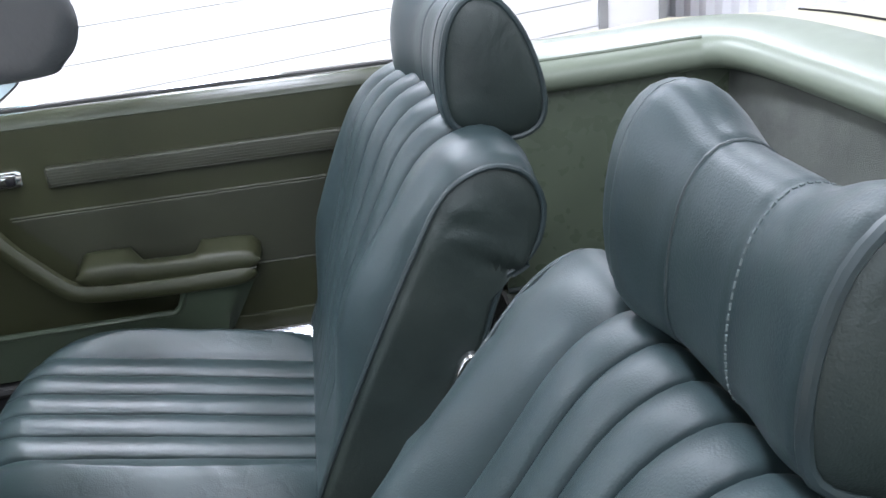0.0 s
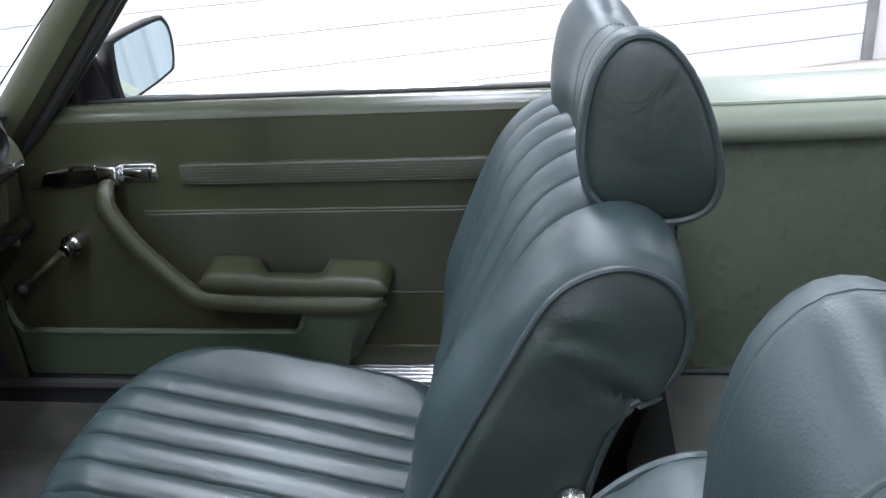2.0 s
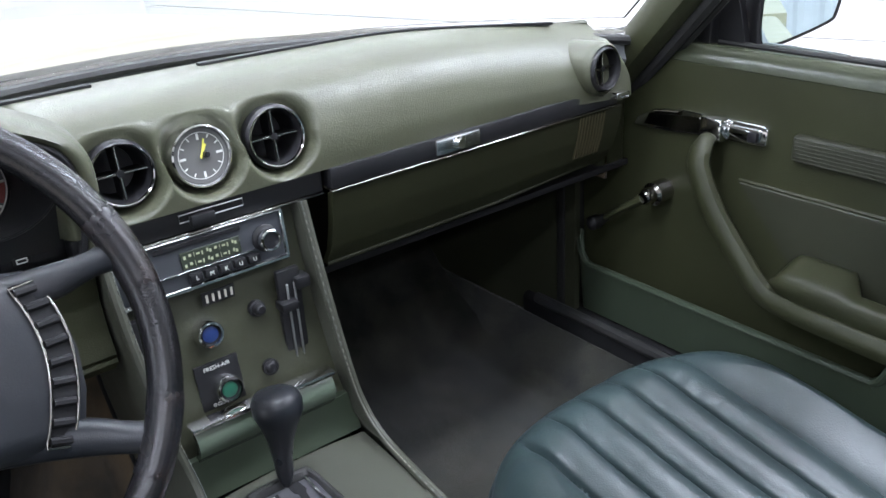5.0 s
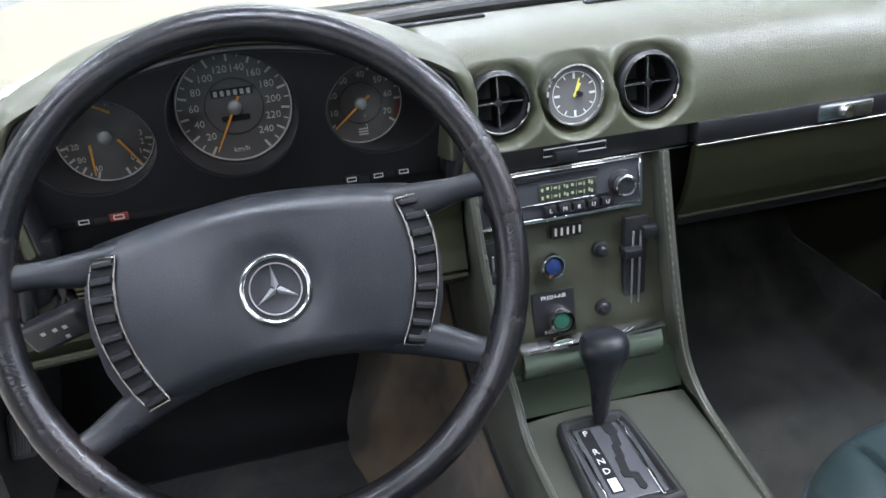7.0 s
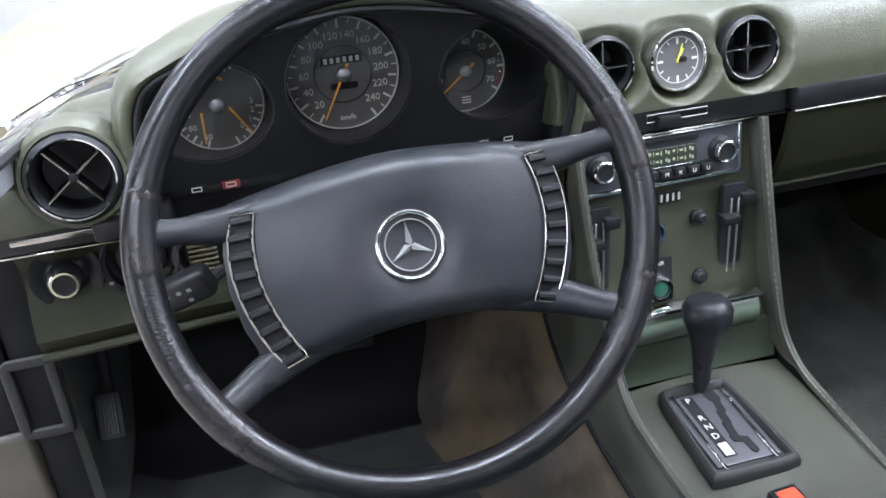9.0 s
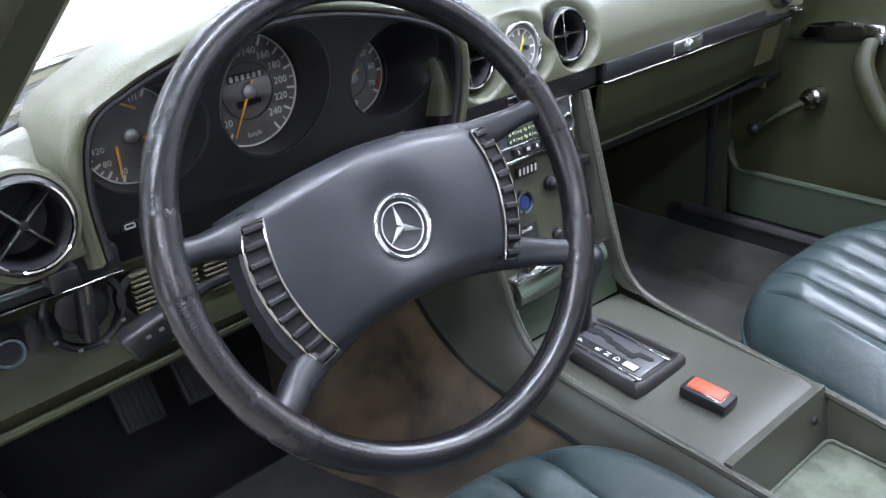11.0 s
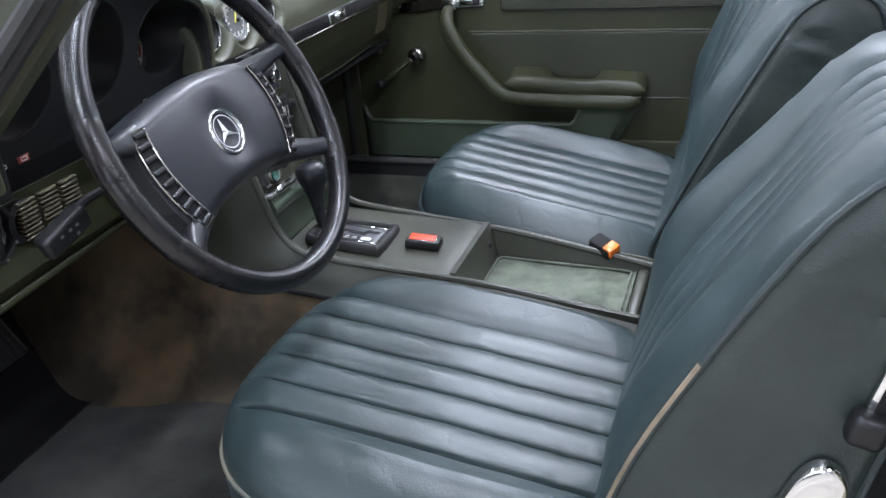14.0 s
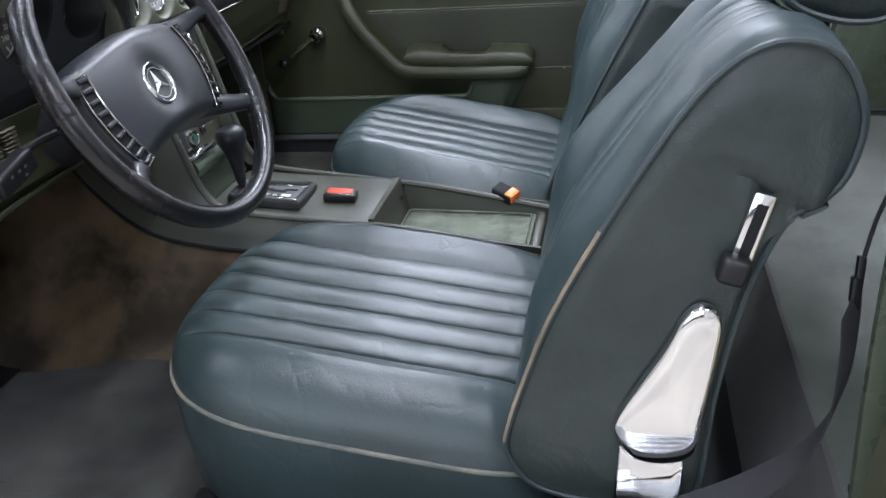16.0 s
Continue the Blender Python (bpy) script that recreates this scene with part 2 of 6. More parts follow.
def hide_relief(m, pebble_scale, pebble, crease_scale, crease):
    """Pebbled grain and fine irregular creases, laid over the relief that the surface has."""
    n, l = m.node_tree.nodes, m.node_tree.links
    bs, tc = n["Principled BSDF"], n.new("ShaderNodeTexCoord")
    pv, pb = n.new("ShaderNodeTexVoronoi"), n.new("ShaderNodeBump")
    pv.inputs["Scale"].default_value = pebble_scale
    l.new(tc.outputs["Object"], pv.inputs["Vector"])
    pb.invert = True
    pb.inputs["Strength"].default_value, pb.inputs["Distance"].default_value = pebble, 0.6 / pebble_scale
    l.new(pv.outputs["Distance"], pb.inputs["Height"])
    if bs.inputs["Normal"].links:
        l.new(bs.inputs["Normal"].links[0].from_socket, pb.inputs["Normal"])
    l.new(pb.outputs["Normal"], bs.inputs["Normal"])
    if not crease:
        return
    wob, mul, add = n.new("ShaderNodeTexNoise"), n.new("ShaderNodeVectorMath"), n.new("ShaderNodeVectorMath")
    wob.inputs["Scale"].default_value, wob.inputs["Detail"].default_value = crease_scale * 0.8, 4.0
    mul.operation = "MULTIPLY"
    mul.inputs[1].default_value = (0.9 / crease_scale,) * 3
    cv, rp, mask, mr, pm, cb = n.new("ShaderNodeTexVoronoi"), n.new("ShaderNodeMapRange"), n.new("ShaderNodeTexNoise"), n.new("ShaderNodeMapRange"), n.new("ShaderNodeMath"), n.new("ShaderNodeBump")
    cv.feature = "DISTANCE_TO_EDGE"
    cv.inputs["Scale"].default_value = crease_scale
    l.new(tc.outputs["Object"], wob.inputs["Vector"])
    l.new(wob.outputs["Color"], mul.inputs[0])
    l.new(tc.outputs["Object"], add.inputs[0])
    l.new(mul.outputs[0], add.inputs[1])
    l.new(add.outputs[0], cv.inputs["Vector"])
    rp.inputs["From Min"].default_value, rp.inputs["From Max"].default_value = 0.0, 0.12
    rp.inputs["To Min"].default_value, rp.inputs["To Max"].default_value = 1.0, 0.0
    l.new(cv.outputs["Distance"], rp.inputs["Value"])
    mask.inputs["Scale"].default_value = crease_scale * 0.35
    mr.inputs["From Min"].default_value, mr.inputs["From Max"].default_value = 0.42, 0.62
    l.new(tc.outputs["Object"], mask.inputs["Vector"])
    l.new(mask.outputs["Fac"], mr.inputs["Value"])
    pm.operation = "MULTIPLY"
    l.new(rp.outputs["Result"], pm.inputs[0])
    l.new(mr.outputs["Result"], pm.inputs[1])
    cb.invert = True
    cb.inputs["Strength"].default_value, cb.inputs["Distance"].default_value = crease, 0.0016
    l.new(pm.outputs[0], cb.inputs["Height"])
    l.new(pb.outputs["Normal"], cb.inputs["Normal"])
    l.new(cb.outputs["Normal"], bs.inputs["Normal"])


hide_relief(LEATHER, 480, 0.13, 24, 0.17)
hide_relief(LEATHER_BACK, 560, 0.11, 20, 0.05)
hide_relief(LEATHER_SIDE, 520, 0.10, 13, 0.16)
hide_relief(WHEEL_BLACK, 430, 0.12, 60, 0.0)
GLASS = clear_glass("window_glass", (0.96, 1.0, 0.98))
LENS = clear_glass("dial_glass")


# ---- mesh helpers ----
ORIGIN = {}


def thing(name, base, label, category, group="", kind=""):
    """An Empty at the thing's base, which its parts hang from."""
    ob = new(name)
    ob.location = base
    ORIGIN[ob.name] = Vector(base)
    return tagged(ob, label, category, group, kind)


def part(name, bm, mat, parent=None, label="", sharp=38, flat=False):
    """Links a bmesh, built in world metres, as one mesh under parent."""
    o = ORIGIN[parent.name] if parent else Vector((0, 0, 0))
    bmesh.ops.translate(bm, verts=bm.verts, vec=-o)
    bmesh.ops.recalc_face_normals(bm, faces=bm.faces)
    lim = radians(sharp)
    for f in bm.faces:
        f.smooth = not flat
    for e in bm.edges:
        if len(e.link_faces) == 2 and e.calc_face_angle(0) > lim:
            e.smooth = False
    me = bpy.data.meshes.new(name)
    bm.to_mesh(me)
    bm.free()
    me.materials.append(mat)
    ob = new(name, me)
    ob.parent = parent
    ORIGIN[ob.name] = o
    return tagged(ob, label)


def join(*bms):
    """Several bmeshes in one."""
    out = bms[0]
    for b in bms[1:]:
        me = bpy.data.meshes.new("tmp")
        b.to_mesh(me)
        out.from_mesh(me)
        b.free()
        bpy.data.meshes.remove(me)
    return out


def moved(bm, m):
    bmesh.ops.transform(bm, matrix=m, verts=bm.verts)
    return bm


def box(x0, x1, y0, y1, z0, z1, bevel=0.003, seg=2):
    bm = bmesh.new()
    bmesh.ops.create_cube(bm, size=1.0)
    for v in bm.verts:
        v.co = Vector(((x0 + x1) / 2 + v.co.x * (x1 - x0), (y0 + y1) / 2 + v.co.y * (y1 - y0), (z0 + z1) / 2 + v.co.z * (z1 - z0)))
    if bevel:
        bmesh.ops.bevel(bm, geom=list(bm.edges), offset=bevel, segments=seg, affect="EDGES", profile=0.5)
    return bm


def loft(rings, closed=True, caps=True, wrap=False):
    """Skin over rings of points; closed: each ring closes on itself; wrap: the last ring meets the first."""
    bm = bmesh.new()
    vs = [[bm.verts.new(p) for p in r] for r in rings]
    n = len(vs[0])
    pairs = list(zip(vs[:-1], vs[1:])) + ([(vs[-1], vs[0])] if wrap else [])
    for a, b in pairs:
        for i in range(n if closed else n - 1):
            j = (i + 1) % n
            bm.faces.new((a[i], a[j], b[j], b[i]))
    if caps and closed and not wrap:
        bm.faces.new(vs[0][::-1])
        bm.faces.new(vs[-1])
    return bm


def tube(pts, r, seg=8, closed=False, flat=1.0):
    """A round bar along points; r may be a list. flat squeezes it along its second axis."""
    P = [Vector(p) for p in pts]
    n = len(P)
    R = r if isinstance(r, (list, tuple)) else [r] * n
    rings, up = [], None
    for i, p in enumerate(P):
        d = (P[(i + 1) % n] - P[i - 1]) if closed else (P[min(i + 1, n - 1)] - P[max(i - 1, 0)])
        d.normalize()
        if up is None:
            up = d.orthogonal().normalized() if abs(d.z) > 0.9 else (Vector((0, 0, 1)) - d * d.z).normalized()
        else:
            up = (up - d * up.dot(d)).normalized()
        side = d.cross(up)
        rings.append([p + R[i] * (math.cos(a) * side + flat * math.sin(a) * up) for a in (2 * math.pi * k / seg for k in range(seg))])
    return loft(rings, wrap=closed)


def smooth_line(pts, per=6, closed=False):
    """A Catmull-Rom curve through points."""
    P = [Vector(p) for p in pts]
    n = len(P)
    out = []
    for i in range(n if closed else n - 1):
        if closed:
            a, b, c, d = P[i - 1], P[i], P[(i + 1) % n], P[(i + 2) % n]
        else:
            a, b, c, d = P[max(i - 1, 0)], P[i], P[i + 1], P[min(i + 2, n - 1)]
        for k in range(per):
            t = k / per
            out.append(0.5 * ((2 * b) + (c - a) * t + (2 * a - 5 * b + 4 * c - d) * t * t + (3 * b - a - 3 * c + d) * t ** 3))
    if not closed:
        out.append(P[-1])
    return out


def frame_at(o, n, up=(0, 0, 1)):
    """A matrix whose z axis is n and whose y axis is nearest to up, at o."""
    z = Vector(n).normalized()
    y = (Vector(up) - z * Vector(up).dot(z)).normalized()
    x = y.cross(z)
    return Matrix.Translation(o) @ Matrix((x, y, z)).transposed().to_4x4()


def lathe(profile, m, seg=32):
    """Turns a profile of (radius, height) round m's z axis."""
    bm = bmesh.new()
    rows = []
    for r, h in profile:
        if r < 1e-6:
            rows.append([bm.verts.new((0, 0, h))])
        else:
            rows.append([bm.verts.new((r * math.cos(2 * math.pi * k / seg), r * math.sin(2 * math.pi * k / seg), h)) for k in range(seg)])
    for a, b in zip(rows[:-1], rows[1:]):
        for k in range(seg):
            j = (k + 1) % seg
            q = [a[k % len(a)], a[j % len(a)], b[j % len(b)], b[k % len(b)]]
            q = [v for i, v in enumerate(q) if v not in q[:i]]
            if len(q) > 2:
                bm.faces.new(q)
    return moved(bm, m)


def slab(pts, thick, m=None, bevel=0.0, seg=2):
    """A flat outline (x, y) with thickness along z from 0, in m's frame."""
    bm = bmesh.new()
    f = bm.faces.new([bm.verts.new((p[0], p[1], 0)) for p in pts])
    up = bmesh.ops.extrude_face_region(bm, geom=[f])
    top = [v for v in up["geom"] if isinstance(v, bmesh.types.BMVert)]
    bmesh.ops.translate(bm, verts=top, vec=(0, 0, thick))
    bmesh.ops.recalc_face_normals(bm, faces=bm.faces)
    if bevel:
        tops = set(top)
        es = [e for e in bm.edges if e.verts[0] in tops and e.verts[1] in tops]
        bmesh.ops.bevel(bm, geom=es, offset=bevel, segments=seg, affect="EDGES", profile=0.5)
    return moved(bm, m) if m else bm


def sheet(fn, nu, nv):
    """A grid surface from fn(u, v), u and v in 0..1."""
    return loft([[fn(i / nu, j / nv) for j in range(nv + 1)] for i in range(nu + 1)], closed=False)


def thick_sheet(fn, nu, nv, off):
    """A grid surface with a back side moved by the vector off."""
    bm = sheet(fn, nu, nv)
    r = bmesh.ops.extrude_face_region(bm, geom=list(bm.faces))
    bmesh.ops.translate(bm, verts=[v for v in r["geom"] if isinstance(v, bmesh.types.BMVert)], vec=off)
    return bm


def smoothstep(a, b, x):
    t = min(1.0, max(0.0, (x - a) / (b - a)))
    return t * t * (3 - 2 * t)


def resample(pts, n):
    """n points at even steps along a line."""
    P = [Vector(p) for p in pts]
    d = [0.0]
    for a, b in zip(P[:-1], P[1:]):
        d.append(d[-1] + (b - a).length)
    out, i = [], 0
    for k in range(n):
        q = d[-1] * k / (n - 1)
        while i < len(P) - 2 and d[i + 1] < q:
            i += 1
        out.append(P[i].lerp(P[i + 1], min(1.0, (q - d[i]) / max(1e-9, d[i + 1] - d[i]))))
    return out


def letters(text, size, m, mat, parent, depth=0.0003):
    """Raised writing in the built-in font, centred on m."""
    cu = bpy.data.curves.new("writing", "FONT")
    cu.body, cu.size, cu.extrude, cu.align_x, cu.align_y, cu.resolution_u = text, size, depth, "CENTER", "CENTER", 2
    tmp = bpy.data.objects.new("writing", cu)
    me = bpy.data.meshes.new_from_object(tmp)
    bm = bmesh.new()
    bm.from_mesh(me)
    bpy.data.objects.remove(tmp)
    bpy.data.meshes.remove(me)
    bpy.data.curves.remove(cu)
    return part("writing", moved(bm, m), mat, parent, flat=True)


# ---- the hall ----
def setting(name, bm, mat, label, category):
    return tagged(part(name, bm, mat), label, category, kind="structure")


setting("floor", box(-9, 6, -5.2, 5.5, -0.12, 0, 0), CONCRETE, "grey beige concrete hall floor", "floor")
setting("ceiling", box(-9, 6, -5.2, 5.5, 3.0, 3.12, 0), HALL_CEILING, "grey hall ceiling", "ceiling")
setting("wall_west", box(-5.7, -5.6, -5.2, 5.5, 0, 3.0, 0), HALL_WALL, "plain white hall wall", "wall")
setting("wall_south_a", box(-5.6, -3.1, -5.3, -5.2, 0, 3.0, 0), HALL_WALL, "plain white hall wall beside the gate", "wall")
setting("wall_south_b", box(1.3, 6, -5.3, -5.2, 0, 3.0, 0), HALL_WALL, "plain white hall wall beside the gate", "wall")
setting("wall_south_c", box(-3.1, 1.3, -5.3, -5.2, 2.9, 3.0, 0), HALL_WALL, "white lintel over the open gate", "wall")
# the clad wall stands at an angle to the car
WN0 = Matrix.Translation((2.06, 4.555, 0)) @ Matrix.Rotation(radians(20), 4, "Z")
wall_north = setting("wall_north", moved(box(-11.6, 0, 0.02, 0.145, 0, 3.0, 0), WN0), HALL_WHITE, "white wall clad with flat horizontal boards", "wall")
BOARD = 0.165
for k in range(-1, 18):
    z = 0.150 + k * BOARD
    part("board", moved(box(-11.6, 0, 0, 0.02, max(0.0, z), min(3.0, z + BOARD - 0.004), 0.0015, 1), WN0), HALL_WHITE, wall_north)
setting("wall_panel", box(2.12, 2.46, 4.56, 4.66, 0, 3.0, 0.004), HALL_WHITE, "plain white panel between two posts", "wall")
setting("wall_recess", box(2.06, 3.4, 5.40, 5.5, 0, 3.0, 0), HALL_WALL, "plain white hall wall", "wall")
for px, mt, w in ((2.09, STEEL_GREY, 0.03), (2.480, STEEL_GREY, 0.026)):
    setting("door_post", box(px - w, px + w, 4.54, 4.66, 0, 3.0, 0.006), mt, "steel post beside the white cladding", "post")
A, B = Vector((2.72, 5.4, 0)), Vector((6.0, -4.6, 0))
along = (B - A).normalized()
across = Vector((along.y, -along.x, 0)) * -1
rings = []
for k in range(281):
    q = A + (B - A) * (k / 280)
    o = across * (0.02 if k % 4 in (1, 2) else -0.02)
    rings.append([q + o, q + o + Vector((0, 0, 3.0)), q + across * 0.08 + Vector((0, 0, 3.0)), q + across * 0.08])
wall_east = setting("wall_east", loft(rings), SHUTTER, "white corrugated sheet wall", "wall")
part("base_rail", box(-0.03, 0.03, -0.01, 10.45, 0.0, 0.035, 0.004), STEEL_GREY, wall_east).matrix_world = Matrix.Translation(A + across * -0.06) @ Matrix.Rotation(math.atan2(along.y, along.x) - math.pi / 2, 4, "Z")
for lx, ly in TUBES:
    lamp = thing("ceiling_light", (lx, ly, 3.0), "long white ceiling tube light", "light", "ceiling tube lights")
    part("housing", box(lx - 0.17, lx + 0.17, ly - 0.78, ly + 0.78, 2.95, 3.0, 0.006), HALL_WHITE, lamp)
tagged(part("storage_box", join(box(2.58, 2.74, 4.76, 4.90, 0, 0.05, 0.01), box(2.575, 2.745, 4.755, 4.905, 0.04, 0.06, 0.006)), ORANGE_BOX), "flat orange box on the hall floor", "box")

# ---- car body ----
body = thing("roadster", (0, 0, 0.0), "open two-seat roadster in cream paint", "car")


def bonnet_edge(y):
    """The bonnet's rear edge, curving forward from the corners of the windscreen."""
    return -0.775 + 0.335 * min(1.0, abs(y) / 0.66) ** 6


def foot_edge(y):
    """The windscreen's foot: nearly straight, with tight corners on the driver's side."""
    k = min(1.0, abs(y) / 0.66)
    return -0.60 + (0.205 * k * k if y > 0 else 0.13 * k * k + 0.15 * k ** 20)


def bonnet_at(u, v):
    y = -0.80 + 1.6 * v
    x = bonnet_edge(y) * (1 - u) - 2.15 * u
    w = max(0.0, (-0.70 - x) / 1.45)
    return Vector((x, y, 0.905 - 0.03 * w - 0.10 * w ** 3 - ((0.12 + 0.05 * w) * (y / 0.8) ** 2.2 if y > 0 else 0.05 * (y / 0.8) ** 4)))


part("bonnet", thick_sheet(bonnet_at, 28, 40, (0, 0, -0.02)), CREAM, body, "cream painted bonnet")
for s in (-1, 1):
    prof = [(-2.2, 0.55), (-2.15, 0.60 if s > 0 else 0.66), (-1.4, 0.735 if s > 0 else 0.80), (-0.72, 0.785 if s > 0 else 0.848), (-0.55 if s > 0 else -0.645, 0.775 if s > 0 else 0.84), (-0.55 if s > 0 else -0.645, 0.30), (-0.75, 0.28), (-0.85, 0.5), (-1.1, 0.66), (-1.4, 0.68), (-1.7, 0.55), (-1.8, 0.28), (-2.2, 0.3)]
    rings = []
    for yy in (0.79, 0.815, 0.83, 0.84, 0.845):
        rings.append([Vector((x, s * yy, z - (yy - 0.79) * (0.5 if s > 0 else 1.0))) for x, z in prof])
    part("front_wing", loft(rings), CREAM, body)
    # boot side and quarter panel
    prof = [(0.66, 0.846), (1.0, 0.862), (1.9, 0.80), (1.95, 0.35), (1.6, 0.32), (1.5, 0.5), (1.3, 0.62), (1.05, 0.6), (0.9, 0.4), (0.85, 0.26), (0.66, 0.26)]
    part("rear_wing", loft([[Vector((x, s * yy, z)) for x, z in prof] for yy in (0.752, 0.80, 0.83)]), CREAM, body)


def boot_at(u, v):
    y = -0.75 + 1.5 * v
    x = 1.13 + 0.9 * u
    return Vector((x, y, 0.870 - 0.05 * u ** 2 - 0.006 * (abs(y) / 0.75) ** 4))


part("boot_lid", thick_sheet(boot_at, 16, 24, (0, 0, -0.02)), CREAM, body, "cream painted boot lid")
part("boot_seam", tube(smooth_line([(1.215, -0.74, 0.864), (1.256, -0.55, 0.868), (1.29, 0.0, 0.869), (1.256, 0.55, 0.868), (1.215, 0.74, 0.864)]), 0.003, 6), BLACK_MATT, body)
part("front_bumper", tube(smooth_line([(-1.6, -0.86, 0.45), (-2.2, -0.8, 0.45), (-2.32, 0, 0.45), (-2.2, 0.8, 0.45), (-1.6, 0.86, 0.45)]), 0.05, 10, flat=1.4), CHROME, body)
for sx in (-1.5, 1.2):
    for s in (-1, 1):
        wheel = part("tyre", lathe([(0.19, 0.09), (0.29, 0.095), (0.318, 0.07), (0.32, 0), (0.318, -0.07), (0.29, -0.095), (0.19, -0.09)], frame_at((sx, s * 0.73, 0.32), (0, s, 0))), RUBBER, body)
        part("rim", lathe([(0, 0.07), (0.08, 0.085), (0.15, 0.07), (0.19, 0.092), (0.2, 0.0), (0, 0.0)], frame_at((sx, s * 0.73, 0.32), (0, s, 0))), GREY_METAL, wheel)


def scuttle(f, dz):
    """A line across the scuttle, between the bonnet's edge (0) and the windscreen's foot (1)."""
    return [(bonnet_edge(y) + (foot_edge(y) - bonnet_edge(y)) * f, y, bonnet_at(0, (y + 0.8) / 1.6).z * (1 - f) + (0.925 - (0.052 if y > 0 else 0.042) * (y / 0.66) ** 2) * f + dz) for y in [0.66 * k / 24 for k in range(-24, 25)]]


part("cowl_panel", loft([[Vector(a), Vector(b), Vector(b) - Vector((0, 0, 0.02)), Vector(a) - Vector((0, 0, 0.02))] for a, b in zip(scuttle(0.52, -0.016), scuttle(1.0, -0.012))]), STEEL_GREY, body, "grey scuttle below the windscreen")
part("intake_well", loft([[Vector(a), Vector(b), Vector(b) - Vector((0, 0, 0.02)), Vector(a) - Vector((0, 0, 0.02))] for a, b in zip(scuttle(0.0, -0.030), scuttle(0.53, -0.026))]), BLACK_MATT, body)
for k in range(4):
    part("intake_slat", tube(scuttle(0.10 + 0.125 * k, -0.016), 0.0055, 8, flat=0.6), BLACK, body, "black slat of the air intake")
# the rolled edge's white highlight, made as a chrome tube on the cream paint
part("bonnet_edge_strip", tube(scuttle(0.0, -0.003), 0.006, 8), CHROME, body, "chrome tube for the highlight on the bonnet's rolled rear edge")
part("washer_jet", lathe([(0.007, -0.01), (0.007, 0.002), (0.004, 0.006), (0, 0.006)], frame_at((-0.530, -0.607, 0.892), (0.2, 0, 1)), 14), CHROME, body)


def screen_foot(dx, dz):
    """The curved foot of the windscreen, from side to side."""
    return [(foot_edge(y) + dx, y, 0.925 - (0.052 if y > 0 else 0.042) * (y / 0.66) ** 2 + dz) for y in [0.66 * k / 24 for k in range(-24, 25)]]


part("windscreen_sill", tube(screen_foot(-0.004, 0.0), 0.008, 8), CHROME, body, "bright strip along the windscreen's foot")
part("windscreen_seal", tube(screen_foot(0.010, -0.004), 0.007, 8), RUBBER, body)


def pillar(s):
    """A windscreen pillar: green trim inside, cream outside, black door seal on its rear edge."""
    foot, head = (Vector((-0.458, 0.694, 0.80)), Vector((0.020, 0.558, 1.26))) if s > 0 else (Vector((-0.318, -0.775, 0.80)), Vector((0.024, -0.512, 1.26)))
    d = (head - foot).normalized()
    across = Vector((d.z, 0, -d.x)).normalized()
    rings = []
    for k in range(11):
        t = k / 10
        c = foot.lerp(head, t) + across * 0.004 * math.sin(math.pi * t)
        w = 0.031 - 0.003 * t
        out = Vector((0, s, 0))
        sec = [(-1.0, 0.0), (-0.95, -0.35), (-0.6, -0.6), (0.0, -0.68), (0.6, -0.6), (0.95, -0.25), (1.0, 0.3), (0.4, 0.6), (-0.6, 0.55)]
        rings.append([c + across * (a * w * (1.30 if s < 0 and a > 0 else 1.0)) + out * (b * 0.040) for a, b in sec])
    p = part("windscreen_pillar", loft(rings), VINYL, body, "olive trimmed windscreen pillar")
    e = [foot.lerp(head, k / 10) + across * (0.034 - 0.003 * k / 10 + 0.004 * math.sin(math.pi * k / 10)) + Vector((0, s * (0.010 if s > 0 else 0.040), 0)) for k in range(11)]
    part("pillar_seal", tube(e, 0.011, 8), RUBBER, p)
    e = [q + across * 0.004 + Vector((0, s * 0.020, 0)) for q in e]
    part("pillar_gutter", tube(e, 0.008, 8), RUBBER, p)
    e = [foot.lerp(head, k / 10) + across * (-0.020 + 0.004 * k / 10) + Vector((0, s * 0.028, 0)) for k in range(11)]
    part("pillar_paint", tube(e, 0.014, 8), ALLOY, p)


pillar(1)
pillar(-1)
visor = thing("sun_visor", (0.17, -0.469, 1.12), "dark padded sun visor swung round to the side window", "sun visor")
vo = [(q.x, q.y) for q in smooth_line([(-0.170, -0.030, 0), (-0.150, -0.038, 0), (-0.060, -0.040, 0), (0.030, -0.040, 0), (0.048, -0.0345, 0), (0.0555, -0.021, 0), (0.051, 0.0, 0), (0.042, 0.045, 0), (0.020, 0.080, 0), (-0.130, 0.088, 0), (-0.165, 0.075, 0)], 5, True)]
rings = []
for dy, sc in ((-0.0100, 0.88), (-0.0090, 0.94), (-0.005, 0.985), (0.0, 1.0), (0.005, 0.985), (0.0090, 0.94), (0.0100, 0.88)):
    rings.append([Vector((0.158 + (a + 0.056) * sc, -0.469 + dy - (c + 0.040) * 0.25, 1.182 + (c - 0.023) * sc)) for a, c in vo])
part("visor_pad", loft(rings), VISOR_GREY, visor, sharp=70)
part("visor_seam", tube([(0.075, -0.4812, 1.1475), (0.166, -0.4812, 1.1455), (0.254, -0.4810, 1.1465)], 0.0017, 6), BLACK_MATT, visor)
part("visor_pin", tube([(0.064, -0.492, 1.225), (0.036, -0.492, 1.256)], 0.0045, 8), CHROME, visor)
